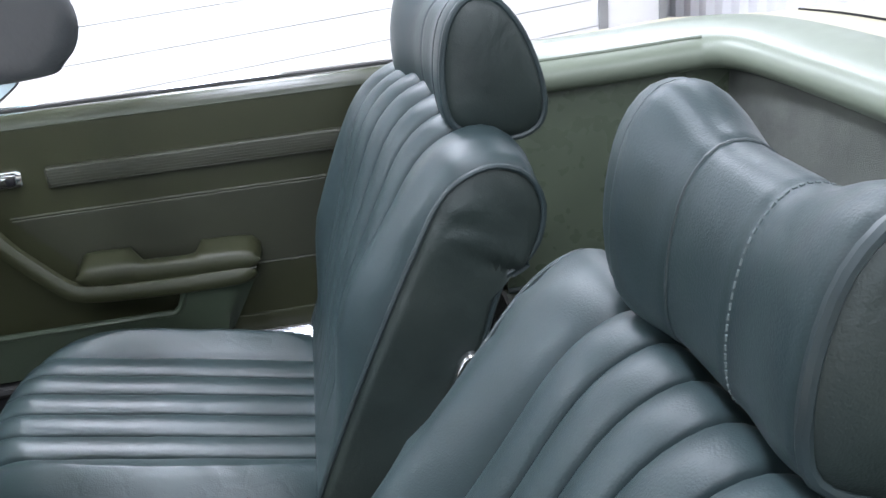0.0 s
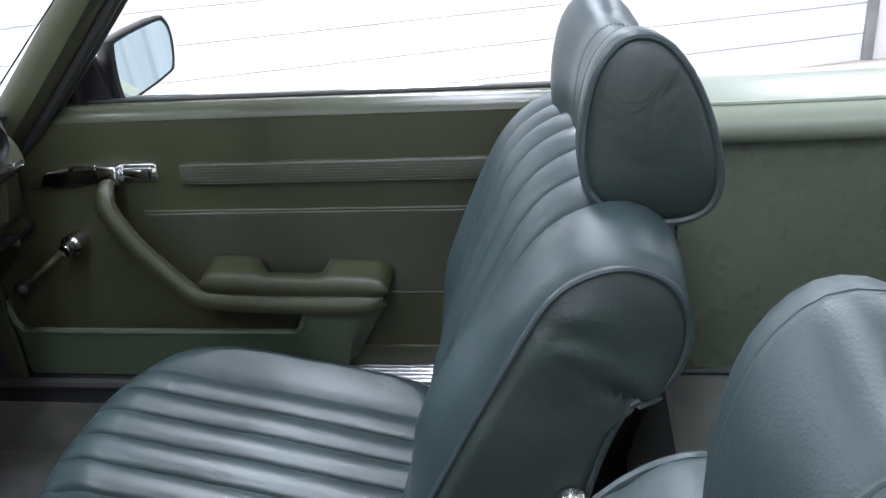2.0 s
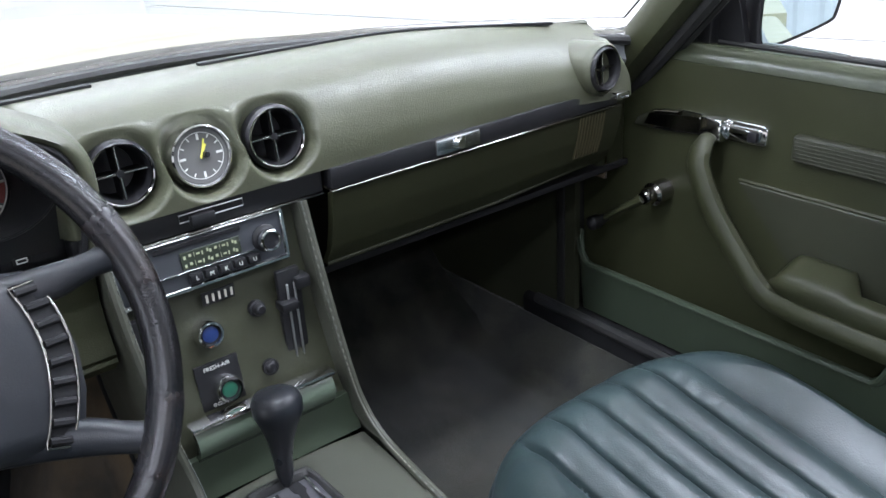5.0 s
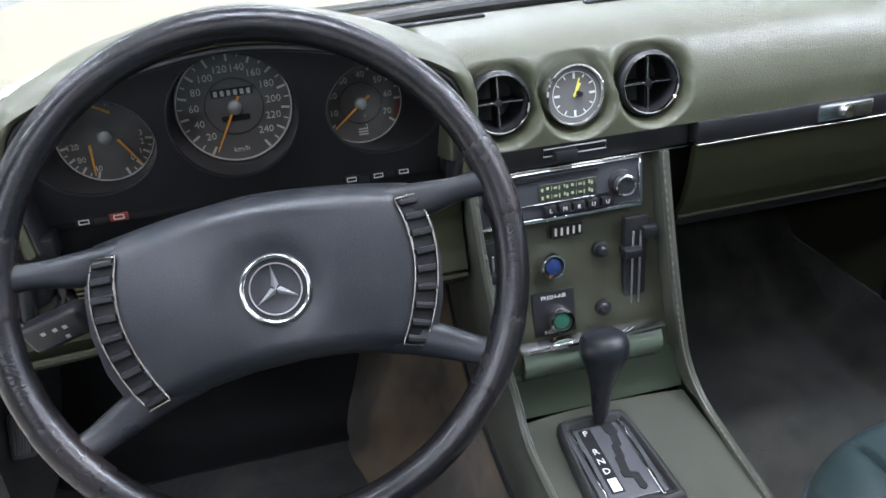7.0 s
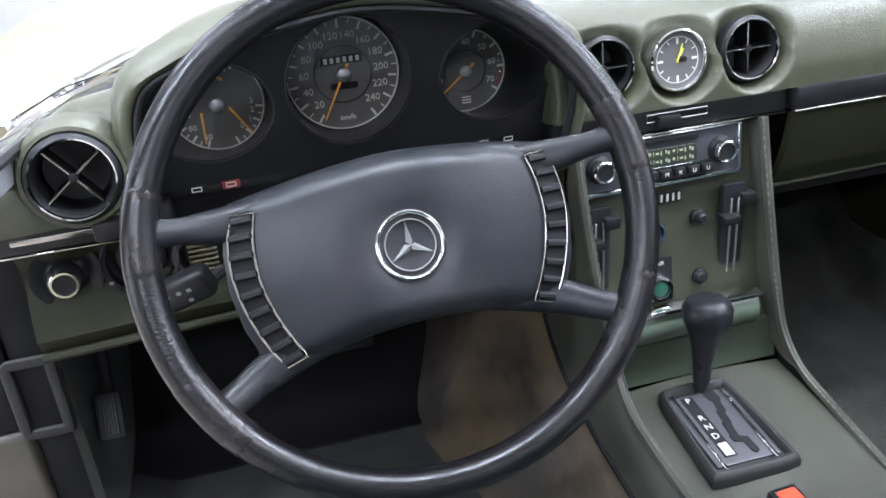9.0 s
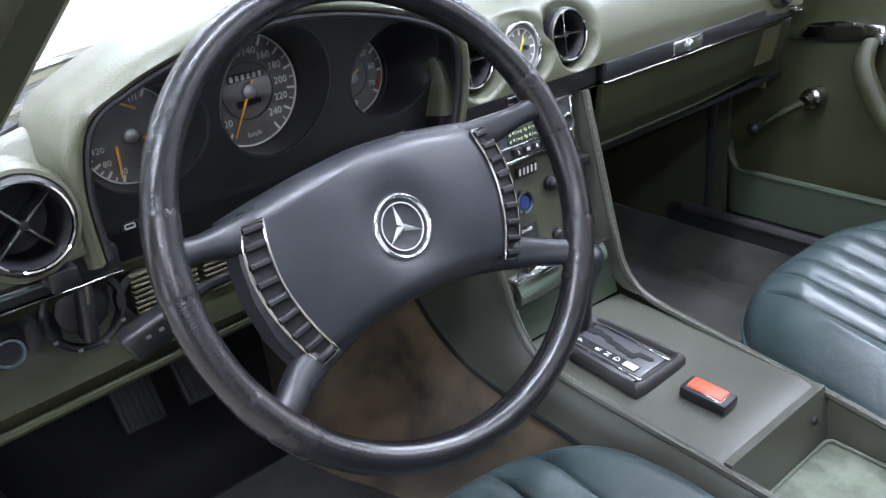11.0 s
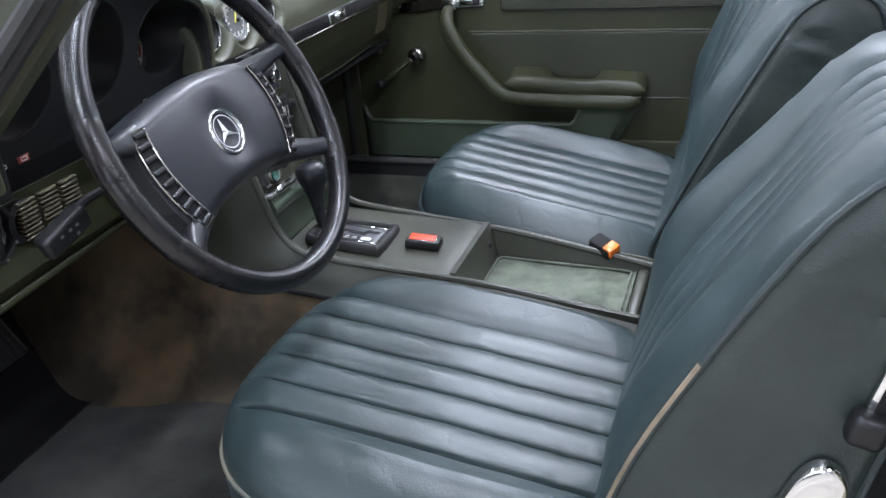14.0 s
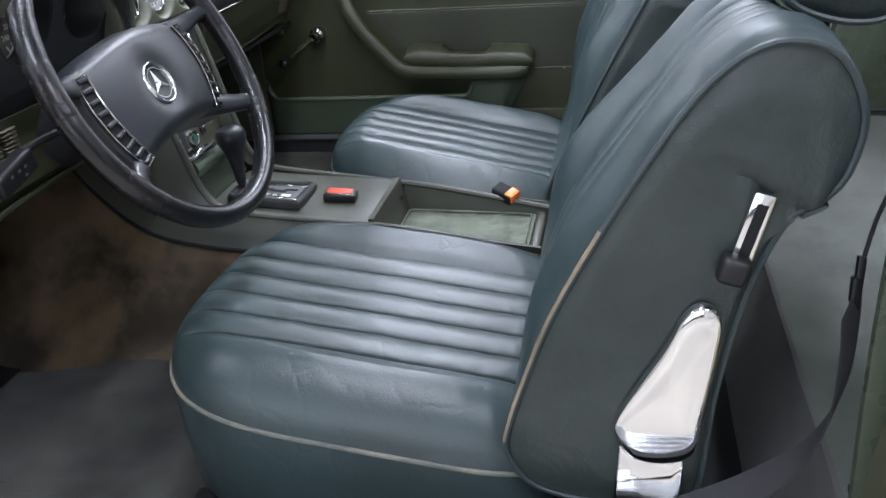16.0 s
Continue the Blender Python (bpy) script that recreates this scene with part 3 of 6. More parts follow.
part("windscreen_header", tube(smooth_line([(0.040, -0.490, 1.262), (0.012, -0.3, 1.284), (0.005, 0, 1.290), (0.010, 0.3, 1.284), (0.020, 0.558, 1.26)]), 0.028, 10), VINYL, body)


def screen_at(u, v):
    y = (-1 + 2 * v)
    foot, head = Vector((foot_edge(0.65 * y), 0.65 * y, 0.900 + 0.028 * (1 - y * y))), Vector((0.018 - 0.02 * (1 - y * y), 0.55 * y, 1.262 + 0.02 * (1 - y * y)))
    return foot.lerp(head, u)


ws = part("windscreen", thick_sheet(screen_at, 6, 32, (-0.003, 0, 0.003)), GLASS, body, "clear windscreen glass")
ws.visible_shadow = False

# inner shell: floor, tunnel, firewall, sills, bulkheads
shell = thing("cabin_shell", (0, 0, 0.24), "carpeted car floor pan with sills and bulkheads", "car floor")
part("floor_pan", box(-1.0, 0.62, -0.70, 0.70, 0.22, 0.262, 0.004), BLACK_MATT, shell)
# two plain boards, added to keep light out of the footwells
part("under_dash", join(box(-1.0, -0.42, -0.69, -0.14, 0.655, 0.665, 0.002), box(-1.0, -0.42, 0.14, 0.69, 0.668, 0.678, 0.002)), BLACK_MATT, shell, "added dark boards below the dashboard that block light")
part("firewall", box(-1.04, -1.0, -0.72, 0.72, 0.24, 0.70, 0.004), BLACK_MATT, shell)


def foot_carpet(y0, y1, seed):
    def at(u, v):
        x = 0.34 - 1.34 * u
        y = y0 + (y1 - y0) * v
        rise = 0.30 * smoothstep(0.74, 1.12, u) * 1.25 + 0.012 * noise.noise((x * 4, y * 4, seed))
        edge = 0.05 * (smoothstep(0.12, 0.0, v) + smoothstep(0.88, 1.0, v))
        return Vector((x, y, 0.275 + rise + edge * 0.6 + 0.004 * noise.noise((x * 19, y * 19, seed))))
    return at


part("sill_carpet", thick_sheet(lambda u, v: Vector((0.34 - 1.34 * u, 0.570 + 0.066 * v ** 1.4, 0.272 + 0.082 * v + 0.003 * noise.noise((u * 16, v * 5, 6)))), 40, 8, (0, 0.010, -0.004)), CARPET, shell, "grey green carpet on the sill's side")
part("passenger_carpet", thick_sheet(foot_carpet(0.14, 0.600, 3.1), 60, 30, (0, 0, -0.012)), CARPET, shell, "grey green carpet in the passenger footwell")
part("driver_carpet", thick_sheet(foot_carpet(-0.70, -0.12, 7.7), 60, 30, (0, 0, -0.012)), CARPET_WORN, shell, "brown worn carpet in the driver footwell")
# black sheet over the toe board: the dash's shade laid on as colour
part("toe_mat", thick_sheet(lambda u, v: foot_carpet(-0.70, -0.12, 7.7)(0.73 + 0.27 * u, 0.02 + 0.94 * v) + Vector((0, 0, 0.006)), 24, 20, (0, 0, -0.004)), BLACK_MATT, shell, "black sheet under the pedals standing for the dashboard's shade")
for s in (-1, 1):
    S0, ZS = (0.638, 0.390) if s > 0 else (0.705, 0.345)
    sill = part("sill", box(-0.62, 0.64, min(s * S0, s * 0.80), max(s * S0, s * 0.80), 0.20, ZS, 0.012, 3), BLACK_MATT, shell)
    for k in range(7):
        y = s * (S0 + 0.014 + 0.012 * k)
        part("sill_rib", tube([(-0.08 if s > 0 else -0.55, y, ZS + 0.001), (0.62, y, ZS + 0.001)], 0.0047, 10), ALLOY, sill, "bright ribbed sill strip")
    part("sill_seal", tube([(-0.58, s * (S0 + 0.004), ZS), (0.62, s * (S0 + 0.004), ZS)], 0.010, 8), RUBBER, sill)
    part("kick_panel", thick_sheet(lambda u, v, s=s: Vector((-0.50 - 0.50 * u, s * ((0.655 if s > 0 else 0.699) - 0.02 * u), 0.30 + 0.52 * v)), 8, 8, (0, s * 0.012, 0)), VINYL_DARK if s > 0 else CARPET, shell)

# rear: shelf, back panel, side panels, padded ledge round the tonneau
part("rear_floor", thick_sheet(lambda u, v: Vector((0.60 + 0.42 * u, -0.66 + 1.32 * v, 0.43 + 0.006 * noise.noise((u * 7, v * 9, 1.0)))), 14, 30, (0, 0, -0.02)), CARPET_GREY, shell, "grey felt on the shelf behind the seats")
part("rear_step", thick_sheet(lambda u, v: Vector((0.55 + 0.05 * u, -0.66 + 1.32 * v, 0.26 + 0.18 * u + 0.006 * noise.noise((u * 3, v * 9, 5.0)))), 12, 40, (0.01, 0, -0.01)), CARPET, shell, "dark carpet on the riser behind the seats")
part("rear_panel", thick_sheet(lambda u, v: Vector((1.0 + 0.03 * u, -0.63 + 1.26 * v, 0.43 + 0.40 * u + 0.0)), 12, 36, (0.015, 0, 0)), CARPET_GREY, shell, "grey felt rear bulkhead")
for s in (-1, 1):
    part("side_panel", thick_sheet(lambda u, v, s=s: Vector((0.615 + 0.435 * u, s * (0.645 - 0.018 * math.sin(math.pi * v) - 0.02 * u), 0.36 + 0.46 * v)), 12, 14, (0, s * 0.012, 0)), QUARTER_VINYL, shell, "olive vinyl quarter trim")
    part("side_panel_hem", tube([(0.615, s * 0.636, 0.437), (1.0, s * 0.62, 0.445)], 0.006, 8), PIPING, shell)

ledge_path = smooth_line([(0.64, 0.672, 0.830), (0.80, 0.668, 0.832), (0.93, 0.660, 0.837), (1.005, 0.640, 0.842), (1.055, 0.57, 0.843), (1.075, 0.40, 0.843), (1.08, 0.0, 0.844),
                          (1.075, -0.40, 0.843), (1.055, -0.57, 0.843), (1.005, -0.640, 0.842), (0.93, -0.660, 0.837), (0.80, -0.668, 0.832), (0.64, -0.672, 0.830)], 6)


def ledge_rings(path):
    sec = [(-0.060, -0.020), (-0.066, -0.008), (-0.064, 0.006), (-0.054, 0.018), (-0.038, 0.026), (-0.015, 0.032), (0.02, 0.039), (0.055, 0.042), (0.075, 0.036), (0.080, 0.0), (0.07, -0.03), (-0.04, -0.030)]
    out = []
    for i, p in enumerate(path):
        d = (path[min(i + 1, len(path) - 1)] - path[max(i - 1, 0)]).normalized()
        side = Vector((d.y, -d.x, 0)).normalized() * -1
        if side.dot(Vector((p.x - 0.4, p.y, 0))) < 0:
            side = -side
        out.append([p + side * a + Vector((0, 0, b)) for a, b in sec])
    return out


part("rear_ledge", loft(ledge_rings(ledge_path)), PLASTIC_GREEN, shell, "pale green rounded ledge round the rear deck", sharp=60)
part("ledge_welt", tube([p + Vector((0, 0, 0.0)) for p in smooth_line([(0.64, 0.634, 0.856), (0.8, 0.630, 0.858), (0.93, 0.622, 0.863), (0.97, 0.612, 0.866)], 5)], 0.0035, 6), PLASTIC_GREEN, shell)

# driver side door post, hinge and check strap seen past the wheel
part("door_jamb", box(-0.63, -0.50, -0.88, -0.756, 0.24, 0.50, 0.010, 3), SHADED_CREAM, shell, "stained cream door post, its colour darkened for shade")
part("jamb_trim", join(box(-0.66, -0.51, -0.756, -0.70, 0.28, 0.82, 0.006, 2), box(-0.64, -0.505, -0.80, -0.756, 0.50, 0.84, 0.006, 2)), BLACK_MATT, shell, "dark rubber covered door post edge")
part("check_housing", tube(resample([(-0.492, -0.756, 0.502), (-0.492, -0.709, 0.502), (-0.492, -0.709, 0.598), (-0.492, -0.756, 0.598), (-0.492, -0.756, 0.502)], 44)[:-1], 0.0048, 8, True, flat=1.5), RUBBER, shell, "black rubber door check frame")
part("jamb_screw", lathe([(0, 0.004), (0.005, 0.003), (0.006, 0), (0, 0)], frame_at((-0.498, -0.765, 0.64), (1, 0, 0)), 12), CHROME, shell)

# ---- passenger door ----
door = thing("passenger_door", (0.05, 0.74, 0.38), "closed passenger door in olive vinyl with armrest and pocket", "door")
DX0, DX1 = -0.52, 0.625


def door_skin(u, v):
    x = DX0 + (DX1 - DX0) * u
    z = 0.425 + 0.421 * v
    roll = 0.0
    return Vector((x, 0.69 + 0.012 * (1 - v) + roll * 0.9, z + 0.0))


part("door_gap_seal", box(-0.540, -0.522, 0.650, 0.82, 0.37, 0.850, 0.004), RUBBER, shell, "black rubber seal in the door gap")
part("kick_lining", box(-0.60, -0.425, 0.640, 0.648, 0.655, 0.770, 0.002), TUNNEL_BROWN, shell, "rusty brown lining at the dashboard's end")
part("pillar_foot_trim", box(-0.515, -0.425, 0.628, 0.690, 0.665, 0.845, 0.012, 3), VINYL, shell, "olive trim below the windscreen pillar")
panel = part("door_panel", thick_sheet(door_skin, 24, 30, (0, 0.02, 0)), VINYL, door)
part("door_foot", box(DX0, DX1, 0.698, 0.716, 0.402, 0.44, 0.004), VINYL, door, "lower door edge")
part("door_shell", box(DX0, DX1, 0.717, 0.815, 0.405, 0.845, 0.02, 3), CREAM, door, "cream outer door skin")


def top_rail(u, v):
    x = DX0 + 0.03 + (DX1 - DX0 - 0.03) * u
    a = math.pi * (0.02 + 0.62 * v)
    return Vector((x, 0.715 - 0.026 * math.cos(a * 0.9), 0.842 + 0.025 * math.sin(a)))


part("window_rail", thick_sheet(top_rail, 24, 10, (0, 0.01, -0.012)), RAIL_VINYL, door)
part("window_seal", join(tube([(-0.45, 0.732, 0.8660), (0.62, 0.732, 0.8660)], 0.004, 8)), RUBBER, door)
part("window_moulding", box(-0.44, 0.62, 0.737, 0.752, 0.855, 0.870, 0.004), CHROME, door)
for z, x0 in ((0.690, -0.225), (0.540, 0.0)):
    part("panel_seam", tube([(x0, 0.6925 + 0.012 * (1 - (z - 0.425) / 0.421), z), (0.60, 0.6925 + 0.012 * (1 - (z - 0.425) / 0.421), z)], 0.0040, 8), VINYL, door)
part("padded_strip", box(-0.145, 0.60, 0.6795, 0.697, 0.739, 0.775, 0.006, 3), STRIP_VINYL, door, "raised grained strip across the door panel")
for k in range(7):
    part("strip_rib", tube([(-0.140, 0.6796, 0.7425 + 0.0048 * k), (0.595, 0.6796, 0.7425 + 0.0048 * k)], 0.0007, 6), STRIP_VINYL, door)
part("lower_panel", thick_sheet(lambda u, v: Vector((-0.225 + 0.125 * (1 - v) + (0.825 - 0.125 * (1 - v)) * u, 0.6925 + 0.012 * (1 - (0.12 + 0.143 * v) / 0.421) - 0.0050 + 0.0040 * smoothstep(0.970, 1.0, v), 0.545 + 0.1445 * v)), 20, 40, (0, 0.006, 0)), STRIP_VINYL, door, "grained lower door panel")

# chrome handle plate, recessed
plate = part("handle_plate", join(slab([(-0.410, 0.736), (-0.402, 0.75), (-0.372, 0.767), (-0.32, 0.775), (-0.19, 0.776), (-0.183, 0.772), (-0.184, 0.75), (-0.188, 0.747), (-0.30, 0.742), (-0.34, 0.737)], 0.007,
             Matrix.Translation((0, 0.693, 0)) @ Matrix(((1, 0, 0, 0), (0, 0, -1, 0), (0, 1, 0, 0), (0, 0, 0, 1))), 0.003)), CHROME, door, "chrome door handle plate")
part("handle_recess", slab([(-0.388, 0.742), (-0.378, 0.76), (-0.30, 0.768), (-0.275, 0.768), (-0.275, 0.747), (-0.31, 0.744)], 0.0015, Matrix.Translation((0, 0.686, 0)) @ Matrix(((1, 0, 0, 0), (0, 0, -1, 0), (0, 1, 0, 0), (0, 0, 0, 1))), 0.0), DARK_CHROME, plate)
part("inner_handle", box(-0.245, -0.192, 0.677, 0.688, 0.752, 0.769, 0.004), CHROME, plate)
part("lock_slide", box(-0.207, -0.192, 0.674, 0.684, 0.753, 0.768, 0.003), BLACK, plate)
pull = smooth_line([(-0.262, 0.680, 0.752), (-0.263, 0.662, 0.742), (-0.261, 0.650, 0.712), (-0.230, 0.648, 0.656), (-0.188, 0.648, 0.605), (-0.145, 0.648, 0.562), (-0.10, 0.648, 0.551), (-0.04, 0.646, 0.548), (0.05, 0.644, 0.546), (0.135, 0.647, 0.546), (0.165, 0.655, 0.550)], 6)
part("pull_handle", tube(pull, [0.0125] * 4 + [0.013, 0.0135, 0.0145, 0.0155, 0.0165, 0.017] + [0.0175] * (len(pull) - 14) + [0.0165, 0.016, 0.0155, 0.015], 10, flat=0.72), VINYL, door, "long olive grab handle sweeping into the armrest")
part("handle_boss", box(-0.280, -0.243, 0.668, 0.69, 0.744, 0.778, 0.005), CHROME, plate)


ar = []
for i in range(29):
    t = i / 28
    x = -0.132 + 0.312 * t
    cut = smoothstep(0.30, 0.345, t) * (1 - smoothstep(0.63, 0.68, t))
    inner, outer = 0.640, 0.700
    back = outer - 0.0 - 0.028 * cut
    endf = math.sqrt(max(0.02, 1 - (abs(2 * t - 1)) ** 14))
    ztop = 0.599 - 0.012 * t + 0.005 * (1 - cut)
    zb = 0.563 - 0.010 * t
    h = (ztop - zb) * endf
    sec = []
    for a in range(14):
        th = 2 * math.pi * a / 14
        cy, cz = math.cos(th), math.sin(th)
        sgn = lambda q: (1 if q >= 0 else -1) * abs(q) ** 0.45
        yy = (inner + back) / 2 + (back - inner) / 2 * sgn(cy)
        lift = 0.012 * smoothstep(0.655, 0.70, yy) * (1 - cut)
        sec.append(Vector((x, yy, (ztop + zb) / 2 + h / 2 * sgn(cz) + (lift if cz > 0 else 0))))
    ar.append(sec)
part("armrest", loft(ar), VINYL, door, "padded olive armrest with a notch", sharp=50)
mid = [(x, 0.646, z) for x, z in ((-0.12, 0.564), (0.02, 0.560), (0.17, 0.556))]
part("armrest_groove", tube(mid, 0.003, 6), VINYL_DARK, door)


def pocket_at(u, v):
    x = -0.51 + 0.655 * u
    top = 0.486 + 0.044 * smoothstep(0.805, 0.845, u) + 0.045 * smoothstep(0.06, 0.0, u)
    bot = 0.395 + 0.03 * smoothstep(0.86, 1.0, u)
    return Vector((x + (0.02 - 0.06 * (1 - v)) * smoothstep(0.9, 1.0, u), 0.655 + 0.012 * (1 - v) + 0.022 * smoothstep(0.95, 1.0, u) + 0.02 * smoothstep(0.03, 0, u), bot + (top - bot) * v))


part("map_pocket", thick_sheet(pocket_at, 60, 10, (0, 0.010, 0)), POCKET_GREEN, door, "green plastic map pocket along the door's foot")
part("pocket_lip", tube([pocket_at(u / 60, 1) + Vector((0, 0.004, 0.0)) for u in range(61)], 0.0065, 8), POCKET_GREEN, door)

crank = part("window_crank", tube(smooth_line([(-0.358, 0.655, 0.638), (-0.390, 0.645, 0.615), (-0.427, 0.643, 0.588)]), [0.015] * 2 + [0.011] * 5 + [0.0075] * 6, 12, flat=0.6), VINYL, door, "olive window crank with chrome hub")
part("crank_hub", lathe([(0.018, -0.03), (0.018, 0.0), (0.013, 0.004), (0.013, 0.016), (0.009, 0.022), (0, 0.022)], frame_at((-0.352, 0.667, 0.642), (0, -1, 0)), 20), DARK_CHROME, crank)
part("crank_knob", lathe([(0.006, -0.012), (0.009, 0), (0.012, 0.012), (0.011, 0.024), (0.006, 0.029), (0, 0.03)], frame_at((-0.428, 0.640, 0.587), (0, -1, 0)), 18), BLACK, crank)

# ---- door mirror ----
mirror = thing("door_mirror", (-0.29, 0.78, 0.86), "black door mirror on its stalk", "mirror")
mo = frame_at((-0.232, 0.800, 0.918), (0.87, -0.45, 0.06))
outline = [(-0.075, -0.045), (-0.055, -0.062), (0.045, -0.036), (0.066, -0.018), (0.074, 0.03), (0.066, 0.056), (0.045, 0.062), (-0.052, 0.044), (-0.07, 0.028)]
oline = [(p.x * 0.86, p.y * 0.98) for p in smooth_line([(a, b, 0) for a, b in outline], 4, True)]
rings = []
for sc, h in ((0.4, -0.055), (0.75, -0.045), (0.95, -0.022), (1.0, 0.0), (1.0, 0.012), (0.97, 0.0155), (0.90, 0.0160), (0.87, 0.0140)):
    rings.append([mo @ Vector((a * sc, b * sc, h)) for a, b in oline])
part("mirror_case", loft(rings), BLACK, mirror)
part("mirror_pane", slab([(a * 0.87, b * 0.87) for a, b in oline], 0.002, mo @ Matrix.Translation((0, 0, 0.0145))), MIRROR, mirror, "tilted mirror glass")
part("mirror_corner", slab([(-0.352, 0.860), (-0.255, 0.862), (-0.278, 0.945), (-0.300, 0.948)], 0.012, Matrix.Translation((0, 0.742, 0)) @ Matrix(((1, 0, 0, 0), (0, 0, -1, 0), (0, 1, 0, 0), (0, 0, 0, 1))), 0.003), BLACK, mirror, "black corner piece carrying the mirror")
part("mirror_foot", join(tube([(-0.335, 0.735, 0.86), (-0.335, 0.75, 0.90), (-0.29, 0.80, 0.91)], 0.020, 10), box(-0.37, -0.31, 0.71, 0.75, 0.855, 0.93, 0.008), box(-0.322, -0.30, 0.71, 0.735, 0.86, 0.955, 0.004)), BLACK, mirror)


# ---- dashboard ----
dash = thing("dashboard", (-0.45, 0, 0.66), "padded olive dashboard with round vents and black trim strip", "dashboard")
VENTS = {"left": (-0.603, 0.850, 0.037), "mid_a": (-0.081, 0.862, 0.0325), "clock": (0.0, 0.861, 0.0325), "mid_b": (0.085, 0.861, 0.0325)}
PROFILE = resample(smooth_line([(-0.585, 0, 0.912), (-0.54, 0, 0.922), (-0.49, 0, 0.926), (-0.445, 0, 0.921), (-0.405, 0, 0.903), (-0.382, 0, 0.878), (-0.371, 0, 0.848), (-0.370, 0, 0.818)], 16), 130)


def pad_at(u, v):
    y = -0.685 + 1.30 * v
    p = PROFILE[min(len(PROFILE) - 1, int(round(u * (len(PROFILE) - 1))))]
    x, z = p.x, p.z
    z -= (0.028 if y > 0 else 0.014) * smoothstep(0.25, 0.66, abs(y)) * smoothstep(0.83, 0.90, z) + (0.014 * smoothstep(0.25, 0.66, abs(y)) * (1 - smoothstep(0.83, 0.90, z)))
    if y < 0:
        # the driver's end is drawn in to the corner of the windscreen and rolls down
        x = -0.40 + (x + 0.40) * max(0.06, 1 - (foot_edge(y) + 0.60) / 0.185) if x < -0.40 else x
        z -= (0.014 * smoothstep(0.40, 0.60, -y) + 0.040 * smoothstep(0.595, 0.685, -y)) * smoothstep(0.85, 0.90, z)
    x += (0.145 * (y / 0.66) ** 2 if y > 0 else 0.0) * smoothstep(-0.43, -0.585, x) + 0.020 * smoothstep(0.45, 0.70, abs(y)) * smoothstep(0.90, 0.80, z)
    # hollows for the vents, deep space for the instrument hood
    for vy, vz, r in VENTS.values():
        up = max(0.0, z - vz)
        d = math.hypot(y - vy, z - vz)
        wide = r + 0.010 + 0.5 * up
        k = 1 - smoothstep(r + 0.002, wide, d)
        bowl = -0.408 if abs(vy) < 0.3 else -0.381
        hole = 1 - smoothstep(r - 0.006, r - 0.002, d)
        if x > bowl:
            x += (bowl - x) * k * smoothstep(0.816, 0.824, z)
        x += (bowl - 0.035 - x) * hole
    k = smoothstep(-0.56, -0.53, y) * (1 - smoothstep(-0.165, -0.140, y)) * smoothstep(-0.53, -0.46, x)
    x += (-0.50 - x) * k
    z -= 0.02 * k
    return Vector((x, y, z))


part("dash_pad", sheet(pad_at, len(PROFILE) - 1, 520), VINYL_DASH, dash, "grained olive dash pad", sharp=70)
for y0, y1, x in ((0.06, 0.55, -0.50), (-0.20, -0.06, -0.50)):
    part("demist_slot", thick_sheet(lambda u, v, y0=y0, y1=y1: Vector((-0.515 + 0.010 * u + 0.09 * ((y0 + (y1 - y0) * v) / 0.66) ** 2, y0 + (y1 - y0) * v, 0.9285 - (0.028 if y0 > 0 else 0.014) * smoothstep(0.25, 0.66, abs(y0 + (y1 - y0) * v)))), 2, 20, (0, 0, -0.003)), BLACK_MATT, dash)

# trim strip in three pieces, bright line below it
for y0, y1, x, z in ((0.132, 0.60, -0.366, 0.806), (-0.145, 0.128, -0.378, 0.803), (-0.69, -0.53, -0.372, 0.790)):
    s = part("trim_strip", box(x - 0.03, x, y0, y1, z - 0.0125, z + 0.0125, 0.003), BLACK, dash, "black trim strip with bright edge")
    part("trim_line", box(x - 0.02, x + 0.0015, y0, y1, z - 0.0150, z - 0.0125, 0.0008, 1), DARK_CHROME, s)
lockp = part("glovebox_lock", box(-0.368, -0.361, 0.276, 0.345, 0.797, 0.817, 0.003), ALLOY, dash)
part("lock_barrel", lathe([(0.0085, 0), (0.0085, 0.005), (0.006, 0.007), (0.0, 0.007)], frame_at((-0.362, 0.31, 0.807), (1, 0, 0)), 18), CHROME, lockp)
sl = part("vent_slider", box(-0.3785, -0.3765, -0.040, 0.030, 0.803, 0.811, 0.001), BLACK_MATT, dash)
part("slider_edge", tube([(-0.3765, -0.040, 0.803), (-0.3765, 0.030, 0.803), (-0.3765, 0.030, 0.811), (-0.3765, -0.040, 0.811)], 0.0008, 6, True), GREY_METAL, sl)
part("slider_knob", box(-0.380, -0.368, -0.030, -0.004, 0.797, 0.810, 0.002), BLACK, sl)
sl = part("vent_slider", box(-0.3725, -0.3705, -0.675, -0.585, 0.787, 0.793, 0.001), DARK_CHROME, dash)
part("slider_knob", box(-0.374, -0.346, -0.598, -0.573, 0.787, 0.806, 0.003), BLACK, sl)


def glove(u, v):
    y = 0.135 + 0.48 * v
    pts = [(-0.371, 0.790), (-0.378, 0.75), (-0.389, 0.715), (-0.405, 0.690), (-0.44, 0.678), (-0.50, 0.665)]
    i = min(4, int(u * 5))
    f = u * 5 - i
    a, b = pts[i], pts[i + 1]
    return Vector((a[0] + (b[0] - a[0]) * f, y, a[1] + (b[1] - a[1]) * f + 0.012 * smoothstep(0.35, 0.62, y) * u))


